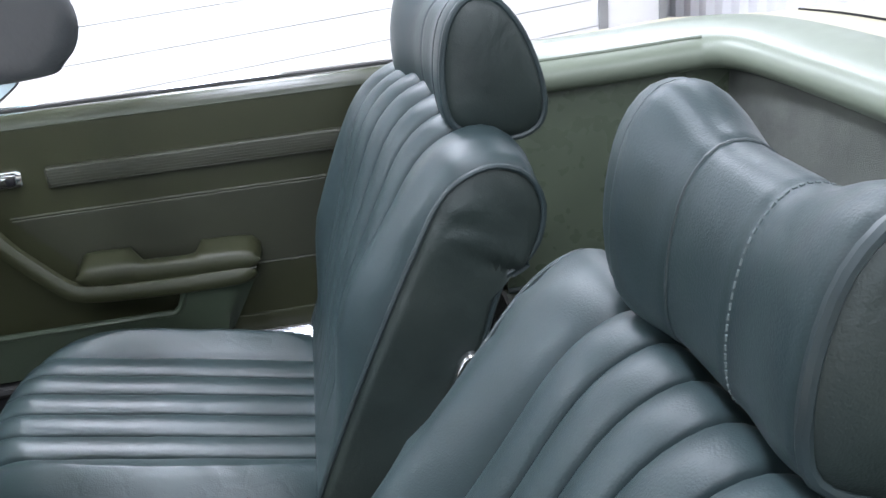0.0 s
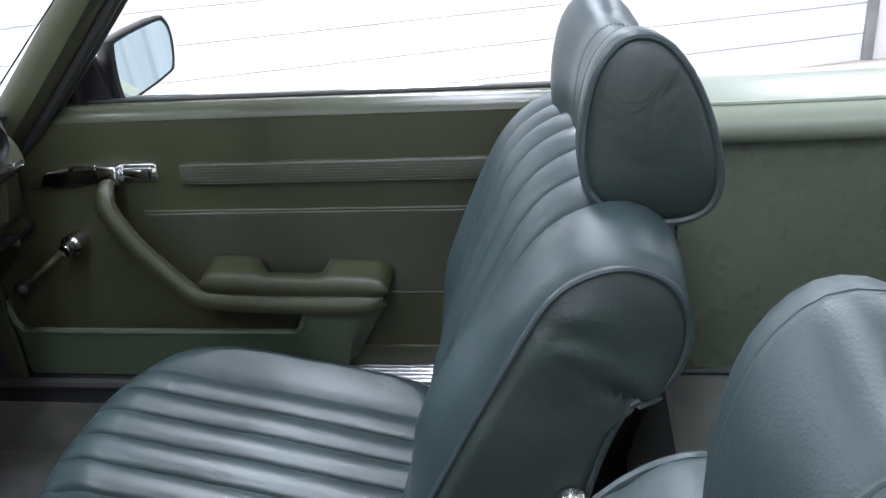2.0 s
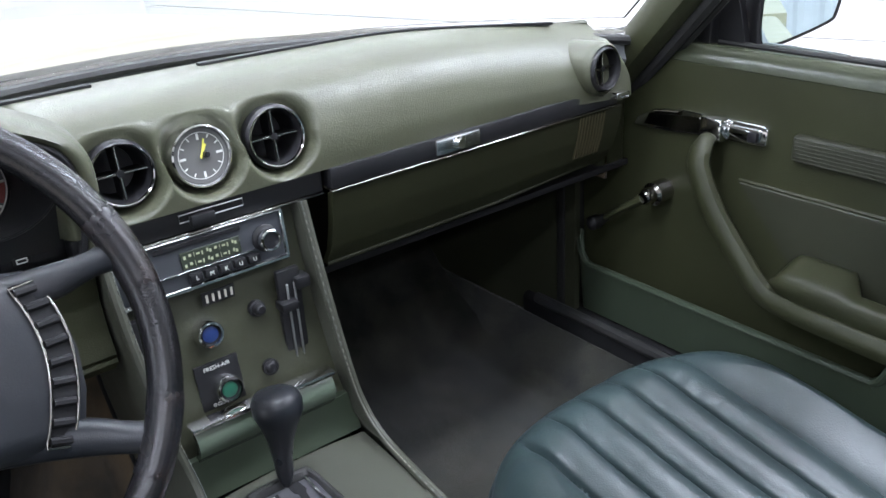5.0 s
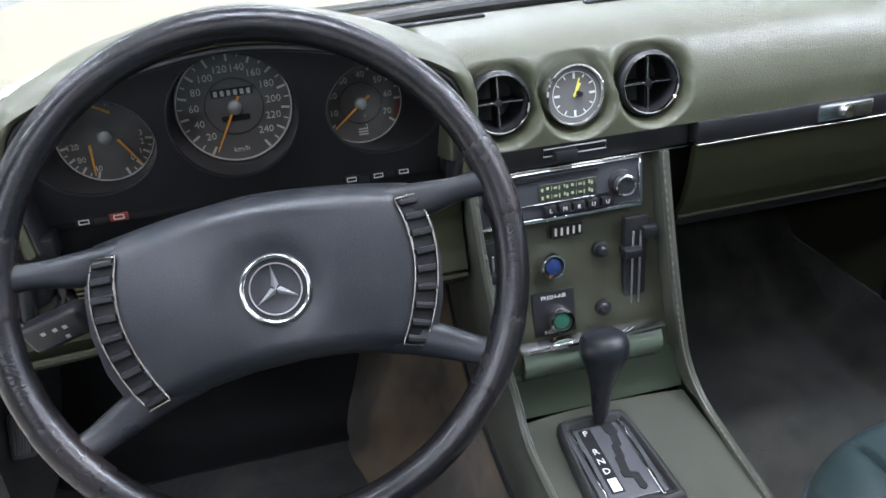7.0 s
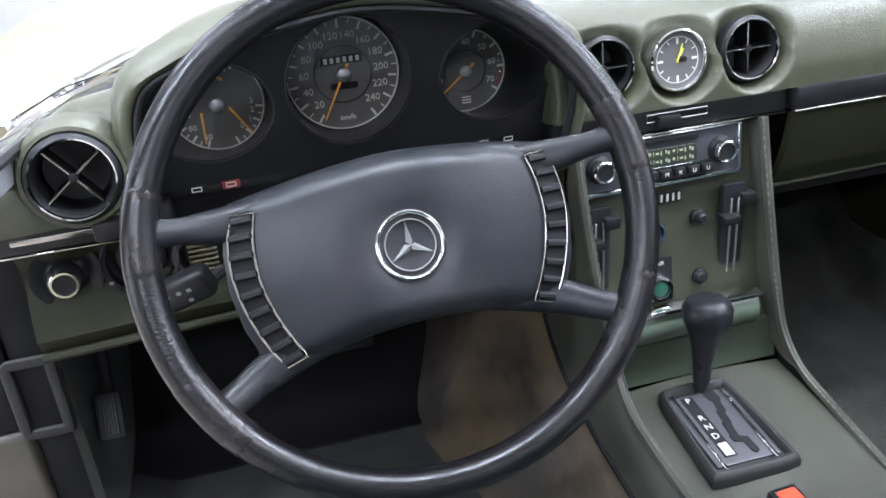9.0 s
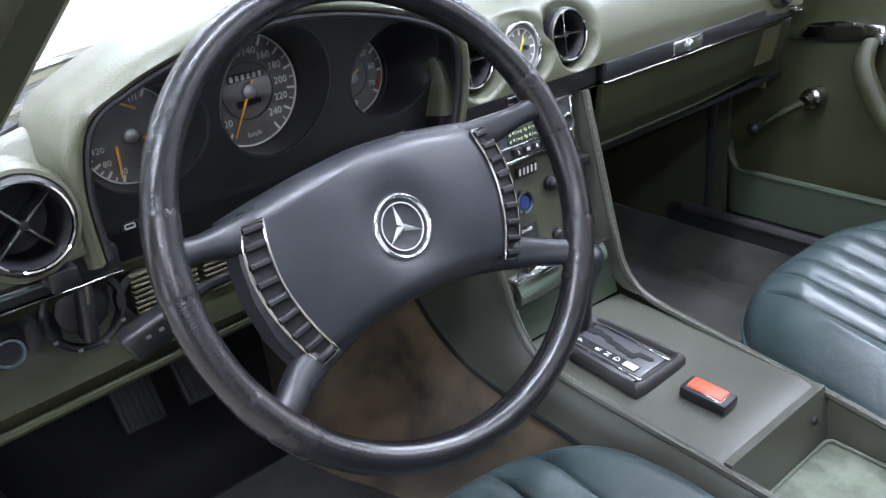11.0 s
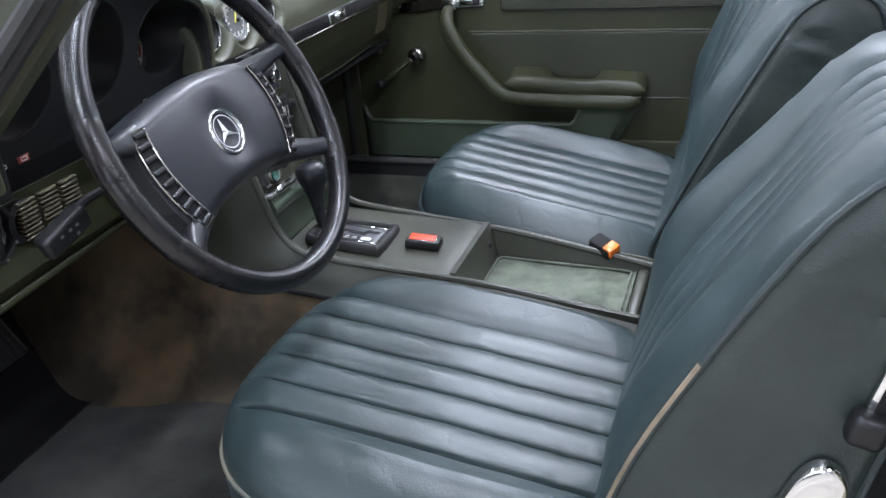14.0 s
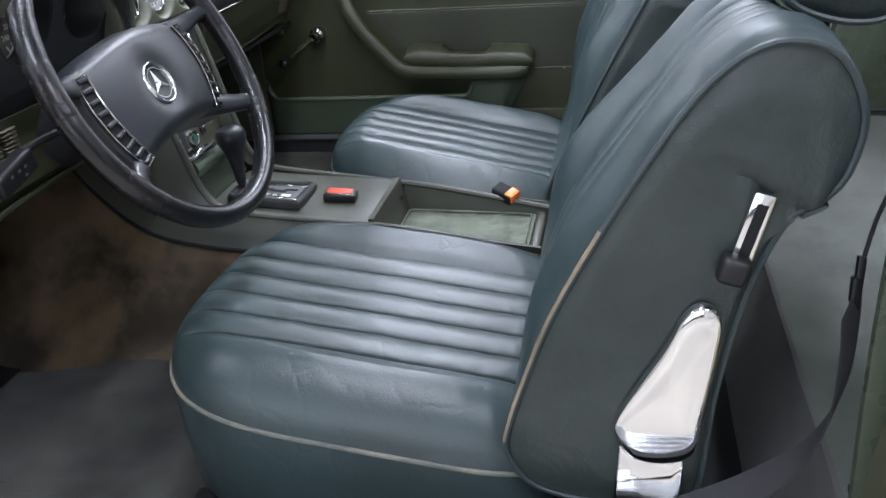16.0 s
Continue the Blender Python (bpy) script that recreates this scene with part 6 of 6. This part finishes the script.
def cushion_point(a, b, cy, tilt):
    """The cushion's top: a runs front to back, b across, both -1..1; the front is bowed."""
    r = max(abs(a), abs(b))
    n = 3.1 if a < 0 else 7.0
    q = r / max(1e-6, (abs(a) ** n + abs(b) ** n) ** (1 / n))
    pa, pb = a * q, b * q
    x = 0.05 + ((0.252 if cy < 0 else 0.260) if a < 0 else 0.27) * pa
    y = (0.241 if cy < 0 else 0.247) * pb
    d = 1 - r
    e = min(1.0, max(0.0, d / 0.25))
    rise = 0.064 * math.sqrt(max(0.0, 1 - (1 - e) ** 2.2))
    bol = 0.022 * math.exp(-((abs(y) - 0.195) / 0.045) ** 2)
    sink = pleat(y + 0.004 * noise.noise((x * 5, y * 9 + cy, 8.0)), 0.016) * smoothstep(0.035, 0.15, d)
    puff = 0.0016 * noise.noise((x * 11, (y + cy) * 11, 4.0)) * e
    near = max(math.exp(-((abs(y) - g) / 0.010) ** 2) for g in (0.0265, 0.0795, 0.1325))
    fold = 0.0016 * e * smoothstep(0.15, 0.20, abs(y)) * noise.noise(((x + y) * 30, (x - y) * 7, cy)) + 0.0012 * e * near * noise.noise((x * 62, y * 18, cy + 5.0))
    return Vector((x, cy + y, 0.445 + 0.006 * e + (0.005 * (1 - e) if cy < 0 else 0.0) - tilt * (x + 0.10) + rise + bol * e + sink + puff + fold))


def bucket_seat(name, cy, s, dx, hx, hz, tz, tzi, full, flat_top, tilt, seams, worn, half, label):
    """s: the outer side (in y); tz and tzi: how high the backrest stands outside and inside; full: how plump it is; dx and hx move backrest and headrest to the rear; worn: rubbed pale piping."""
    seat = thing(name, (0.2, cy, 0.28), label, "seat", "front seats")
    def side_line(line, up, back, lean, tip):
        out = []
        for p in line:
            k = smoothstep(0.58, 0.84, p.z)
            out.append(p + Vector((back - (up * lean + tip) * k * (1 - smoothstep(0.50, 0.57, p.x)), 0, up * k)))
        return out

    base = DRIVER_LINE if worn else BACK_LINE
    OUT, INN = side_line(base, tz, dx, 0.0 if worn else 0.7, 0.0 if worn else 0.030), side_line(base, tzi, dx, 0.7, 0.0)
    HEAD = [p + Vector((hx, 0, hz)) for p in HEAD_LINE]
    rub = PIPING_WORN if worn else PIPING
    n, k = 150, 330
    part("cushion", sheet(lambda u, v: cushion_point(2 * u - 1, 2 * v - 1, cy, tilt), n, k), LEATHER, seat, "pleated teal leather cushion", sharp=70)
    edge = []
    for i in range(40):
        edge.append((-1 + 2 * i / 40, -1))
    for i in range(40):
        edge.append((1, -1 + 2 * i / 40))
    for i in range(40):
        edge.append((1 - 2 * i / 40, 1))
    for i in range(40):
        edge.append((-1, 1 - 2 * i / 40))
    loop = [cushion_point(a, b, cy, tilt) for a, b in edge]
    part("cushion_piping", tube([p + Vector((0, 0, 0.001)) for p in loop], 0.0036, 8, True), rub, seat, "thin piping")
    mid = Vector((0.045, cy, 0))
    rings = []
    for h, k2 in ((0.0, 1.0), (-0.03, 1.005), (-0.07, 0.995), (-0.12, 0.975), (-0.145, 0.96)):
        rings.append([Vector((mid.x + (p.x - mid.x) * k2, mid.y + (p.y - mid.y) * (k2 * 0.3 + 0.705 - h * 0.12), max(0.272, p.z + h))) for p in loop])
    part("cushion_side", loft(rings, caps=False), LEATHER, seat, "plain leather skirt")
    part("seat_base", join(box(-0.12, 0.40, cy - 0.20, cy + 0.20, 0.285, 0.33, 0.006), box(-0.16, 0.42, cy - 0.215, cy - 0.185, 0.272, 0.30, 0.003), box(-0.16, 0.42, cy + 0.185, cy + 0.215, 0.272, 0.30, 0.003)), BLACK_MATT, seat)
    # backrest: the side outline carried across, with bolsters and pleats on its front
    c = Vector((0.44 + dx, 0, 0.64))
    nb = len(OUT)

    def outline(w):
        """The side outline at w, 0 inside and 1 outside, with its normals."""
        L = [p.lerp(q, w) for p, q in zip(INN, OUT)]
        out = []
        for i, p in enumerate(L):
            t = L[(i + 1) % nb] - L[i - 1]
            nx = Vector((-t.z, 0, t.x)).normalized()
            if nx.dot(p - c) < 0:
                nx = -nx
            f = (smoothstep(0.46, 0.66, p.z) if i / nb < 0.30 else 1 - smoothstep(0.34, 0.44, i / nb)) if i / nb < 0.44 else 0.0
            out.append((p, nx, f))
        return out

    near = 0.0 if worn else 1.0
    rings = []
    m = 330
    for j in range(m + 1):
        v = -1 + 2 * j / m
        y = 0.246 * v
        rnd = max(0.0, (abs(v) - 0.93) / 0.07)
        ins = 0.010 * (1 - math.sqrt(max(0, 1 - rnd ** 2)))
        side = (1 - abs(v) ** 3.6) ** 0.62
        hollow = 1 - smoothstep(0.125, 0.205, abs(y))
        ring = []
        for p, nx, f in outline(smoothstep(-0.3, 1.0, v * s)):
            k = smoothstep(0.62, 0.87, p.z)
            low = smoothstep(0.44, 0.74, p.z) if near and v * s < 0 else 1.0
            f *= 1 + (low - 1) * smoothstep(0.1, -0.8, v * s)
            bulge = full * (1 - flat_top * k * (1 - 0.65 * near * smoothstep(-0.7, 0.2, v * s))) * side - (0.042 - 0.034 * k) * hollow + pleat(y + 0.003 * noise.noise((p.z * 5, y * 9 + cy, 2.0)), 0.0165)
            pucker = 0.0025 * math.sin(p.z * 190 + 3 * math.sin(p.z * 31)) * smoothstep(0.80, 0.95, abs(v)) * (1 - smoothstep(0.96, 1.0, abs(v)))
            ring.append(p + nx * (f * (bulge + pucker) - ins) + Vector((0, cy + y, 0)))
        rings.append(ring)
    front = part("backrest", loft(rings, caps=False), LEATHER_BACK, seat, "pleated teal leather backrest", sharp=70)
    for q in (-1, 1):
        BACK = OUT if q == s else INN
        flank = []
        for i in range(23):
            sc = 0.985 - 0.945 * (i / 22) ** 1.15
            dy = 0.2455 + 0.008 * math.sin(math.pi / 2 * min(1.0, (0.985 - sc) / 0.2))
            ring = []
            for p in BACK:
                x, z = c.x + (p.x - c.x) * sc, c.z + (p.z - c.z) * sc
                up = smoothstep(0.70, 0.80, z)
                # the hide is drawn in along a fold from the rear notch, and gathers above it
                a = (x - 0.545 - dx) * 0.83 + (z - 0.728) * -0.55
                d = (x - 0.545 - dx) * 0.55 + (z - 0.728) * 0.83
                fold = -0.009 * math.exp(-(d / 0.006) ** 2) * smoothstep(-0.105, -0.03, a) * (1 - smoothstep(0.0, 0.02, a)) + 0.006 * math.exp(-((d - 0.020) / 0.014) ** 2) * smoothstep(-0.11, -0.03, a)
                wave = 0.0035 * up * noise.noise((d * 55, a * 13, q * 2.0 + cy)) + 0.0018 * up * noise.noise((d * 120, a * 30, q + cy)) + 0.0022 * noise.noise((x * 14, z * 14, q * 3.0))
                ring.append(Vector((x, cy + q * (dy + min(1.0, (0.985 - sc) * 12) * (fold + wave)), z)))
            flank.append(ring)
        part("backrest_side", loft(flank), LEATHER_SIDE, seat, "smooth dark green side panel")
        pl = [Vector((c.x + (p.x - c.x) * 0.988, cy + q * 0.2475, c.z + (p.z - c.z) * 0.988)) for p in BACK]
        part("backrest_piping", tube(pl, 0.0036, 8, True), PIPING, seat, "piping along the backrest's edge")
        if worn and q == s:
            part("rubbed_piping", tube([p + Vector((-0.0006, q * 0.0006, 0.0004)) for p in pl[1:13]], 0.0031, 8), RUBBED, seat, "beige rubbed stretch of piping")
        # polished hinge cover
        Y = cy + q * 0.256
        hm = Matrix.Translation((0, Y, 0)) @ Matrix(((1, 0, 0, 0), (0, 0, q, 0), (0, 1, 0, 0), (0, 0, 0, 1)))
        ho = [(p.x, p.y) for p in smooth_line([(0.385, 0.482, 0), (0.387, 0.510, 0), (0.430, 0.590, 0), (0.446, 0.626, 0), (0.462, 0.640, 0), (0.479, 0.632, 0), (0.483, 0.605, 0), (0.472, 0.520, 0), (0.464, 0.468, 0), (0.440, 0.452, 0), (0.405, 0.455, 0)], 10, True)]
        mx, mz = 0.4335, 0.545
        cov = part("hinge_cover", loft([[hm @ Vector((mx + (a - mx) * k, mz + (b - mz) * k, h)) for a, b in ho] for k, h in ((1.0, 0.0), (1.0, 0.008), (0.985, 0.0108), (0.955, 0.0122), (0.80, 0.0134), (0.5, 0.0146), (0.1, 0.0152))]), CHROME, seat, "polished chrome seat hinge cover", sharp=80)
        part("hinge_bracket", slab([(0.374, 0.30), (0.447, 0.30), (0.455, 0.462), (0.44, 0.452), (0.405, 0.455), (0.388, 0.470)], 0.010, hm, 0.003), CHROME, cov)
    # release lever
    Y = cy + s * 0.255
    lm2 = Matrix.Translation((0.5025, Y, 0.714)) @ Euler((0, radians(15), 0)).to_matrix().to_4x4()
    lv = part("release_plate", moved(box(-0.010, 0.010, min(0, s * 0.006), max(0, s * 0.006), -0.045, 0.040, 0.0025), lm2), CHROME, seat, "chrome release plate with black knob")
    part("release_slot", moved(box(-0.0048, 0.0052, min(s * 0.006, s * 0.007), max(s * 0.006, s * 0.007), -0.035, 0.030, 0), lm2), BLACK_MATT, lv)
    part("release_knob", moved(box(-0.019, 0.010, min(0, s * 0.022), max(0, s * 0.022), -0.050, -0.022, 0.007, 3), lm2), BLACK, lv)
    # headrest, a waisted roll with piped ends
    HW = 0.136
    hc = Vector((0.552 + hx, 0, 0.945 + hz))
    rings = []
    for j in range(121):
        v = -1 + 2 * j / 120
        y = (half if v < 0 else HW) * v
        grow = 0.82 + 0.18 * smoothstep(0.25, 0.88, abs(v)) - (0.05 if v < 0 else 0.03) * smoothstep(0.90, 1.0, abs(v)) ** 2
        seam = -0.014 * sum(math.exp(-((y - o) / 0.0035) ** 2) for o, st in seams) + sum(0.012 * smoothstep(-0.004, 0.002, y - o) * (1 - smoothstep(0.002, 0.03, y - o)) for o, st in seams if not st)
        rings.append([Vector((hc.x + (p.x - hc.x) * (grow + seam), cy + y, hc.z - 0.012 + (p.z - hc.z + 0.012) * (grow + seam))) for p in HEAD])
    head = part("headrest", loft(rings, caps=False), LEATHER_BACK, seat, "rolled teal leather headrest", sharp=70)
    for q in (-1, 1):
        cap = []
        dome = ((0.945, half), (0.90, half + 0.004), (0.80, half + 0.008), (0.5, half + 0.011), (0.08, half + 0.012)) if q < 0 else ((0.97, HW), (0.955, HW + 0.012), (0.915, HW + 0.023), (0.80, HW + 0.033), (0.53, HW + 0.039), (0.08, HW + 0.041))
        for sc, dy in dome:
            cap.append([Vector((hc.x + (p.x - hc.x) * sc, cy + q * dy, hc.z + (p.z - hc.z) * sc)) for p in HEAD])
        part("headrest_end", loft(cap), LEATHER_SIDE if q < 0 else LEATHER_BACK, head, sharp=60)
        if q < 0:
            part("headrest_piping", tube([Vector((hc.x + (p.x - hc.x) * 0.955, cy + q * (half + 0.001), hc.z + (p.z - hc.z) * 0.955)) for p in HEAD], 0.0042, 8, True), PIPING, head)
        part("headrest_post", tube([(0.545 + hx, cy + q * 0.06, 0.84), (0.550 + hx, cy + q * 0.06, 0.90)], 0.007, 10), CHROME, seat)
    twist = 0.040 if worn else 0.12
    for ob in [head] + list(head.children):
        for vert in ob.data.vertices:
            vert.co.x -= twist * (vert.co.y + HW)
            if worn:
                # the outer end is slimmer and sits higher
                w = smoothstep(-0.024, -0.112, vert.co.y)
                vert.co.z += w * (0.015 - 0.09 * (vert.co.z - hc.z + 0.28)) + 0.008 * smoothstep(0.05, 0.15, vert.co.y)
                vert.co.y -= 0.018 * smoothstep(0.06, 0.16, vert.co.y)
    for o, stitched in seams:
        grow = 0.82 + 0.18 * smoothstep(0.25, 0.88, abs(o) / (half if o < 0 else HW))
        ring = [Vector((hc.x - twist * (o + HW) + (p.x - hc.x) * grow, cy + o, hc.z - 0.012 + (p.z - hc.z + 0.012) * grow)) for p in HEAD]
        if not stitched:
            part("headrest_seam", tube([hc + (p - hc) * 0.992 + Vector((0, cy * 0.008, 0)) for p in ring], 0.0013, 6, True), PIPING, head)
        for i in range(len(ring) if stitched else 0):
            for h in (0.1, 0.6):
                a, b = ring[i].lerp(ring[(i + 1) % len(ring)], h), ring[i].lerp(ring[(i + 1) % len(ring)], h + 0.3)
                part("stitch", tube([a + Vector((0, s * 0.0045, 0)), b + Vector((0, s * 0.0045, 0))], 0.0008, 5), STITCH if o < 0.02 else LEATHER_BACK, head)
    return seat


bucket_seat("driver_seat", -0.365, -1, 0.0, 0.046, -0.010, 0.0, -0.030, 0.040, 0.55, 0.15, ((-0.022, True), (0.050, False)), True, 0.114, "teal leather driver seat with pale worn piping and chrome hinge cover")
bucket_seat("passenger_seat", 0.365, 1, -0.018, -0.010, 0.0, 0.0, -0.001, 0.076, 0.60, 0.21, ((-0.096, False), (0.0, True)), False, 0.136, "teal leather passenger seat with pleated cushion and rolled headrest")

# ---- belts ----
buckle = thing("belt_buckle", (0.19, 0.085, 0.44), "black seat belt buckle with orange button", "seat belt")
bm4 = Matrix.Translation((0.180, 0.110, 0.452)) @ Euler((radians(14), radians(14), radians(-30))).to_matrix().to_4x4()
part("buckle_case", moved(box(-0.028, 0.018, -0.0145, 0.0145, -0.012, 0.010, 0.005, 3), bm4), BLACK_MATT, buckle)
part("buckle_button", moved(box(0.002, 0.0200, -0.0125, 0.0125, -0.006, 0.0112, 0.002, 2), bm4), BUCKLE_ORANGE, buckle)
part("buckle_stem", tube([(0.165, 0.112, 0.450), (0.15, 0.108, 0.41), (0.16, 0.105, 0.34)], 0.006, 8), BLACK, buckle)
belt = thing("seat_belt", (0.6, -0.66, 0.36), "black seat belt hanging behind the driver seat", "seat belt")


part("belt_cord", tube(smooth_line([(0.655, -0.605, 0.83), (0.640, -0.592, 0.79), (0.622, -0.578, 0.72), (0.614, -0.576, 0.67)]), 0.0022, 6), WEBBING, belt)
part("belt_clip", join(box(0.608, 0.616, -0.581, -0.572, 0.612, 0.670, 0.002), box(0.605, 0.612, -0.583, -0.573, 0.62, 0.648, 0.002)), BLACK, belt, "black plastic belt clip")
part("belt_tongue", box(0.606, 0.613, -0.579, -0.5765, 0.575, 0.617, 0.0008), CHROME, belt)
part("belt_webbing", loft([[Vector(c) + Vector((0.011, 0.018, 0.014)), Vector(c) + Vector((-0.011, -0.018, -0.014)), Vector(c) + Vector((-0.013, -0.018, -0.013)), Vector(c) + Vector((0.009, 0.018, 0.015))] for c in smooth_line([(0.608, -0.582, 0.625), (0.606, -0.600, 0.585), (0.594, -0.628, 0.530), (0.560, -0.650, 0.480), (0.50, -0.664, 0.443), (0.44, -0.672, 0.415), (0.38, -0.68, 0.390)], 5)]), WEBBING, belt, "black webbing running to the sill")
part("belt_guide", tube(smooth_line([(0.668, -0.63, 0.905), (0.650, -0.605, 0.895), (0.643, -0.600, 0.86), (0.652, -0.605, 0.825), (0.672, -0.63, 0.815)]), 0.010, 10), VINYL_DARK, belt, "olive belt guide loop")
part("guide_cap", box(0.632, 0.672, -0.635, -0.602, 0.893, 0.915, 0.004), BLACK, belt)
post = part("post_trim", thick_sheet(lambda u, v: Vector((0.60 + 0.05 * u + 0.05 * v, -0.672 - 0.05 * u, 0.33 + 0.45 * v)), 4, 8, (0.012, 0.004, 0)), VINYL, shell, "olive door post trim")

# ---- pedals ----
for px, y, pz, w in ((-0.70, -0.46, 0.44, 0.03), (-0.70, -0.36, 0.44, 0.04), (-0.545, -0.676, 0.470, 0.0165)):
    pd = thing("pedal", (px - 0.02, y, pz - 0.08), "black ribbed rubber pedal", "pedal", "pedals")
    pm = Matrix.Translation((px, y, pz)) @ Euler((0, radians(-35), 0)).to_matrix().to_4x4()
    h = 0.04 if w > 0.02 else 0.030
    part("pedal_pad", moved(box(-0.006, 0.008, -w, w, -h, h, 0.006, 2), pm), RUBBER, pd)
    for k in range(6):
        part("pedal_rib", moved(box(0.007, 0.011, -w + 0.008 + k * (2 * w - 0.016) / 5 - 0.002, -w + 0.008 + k * (2 * w - 0.016) / 5 + 0.002, 0.006 - h, h - 0.006, 0.001, 1), pm), RUBBER, pd)
    part("pedal_arm", tube([(px - 0.015, y, pz), (px - 0.10, y, pz + 0.16), (px - 0.20, y, pz + 0.36)], 0.008, 8), BLACK_MATT, pd)
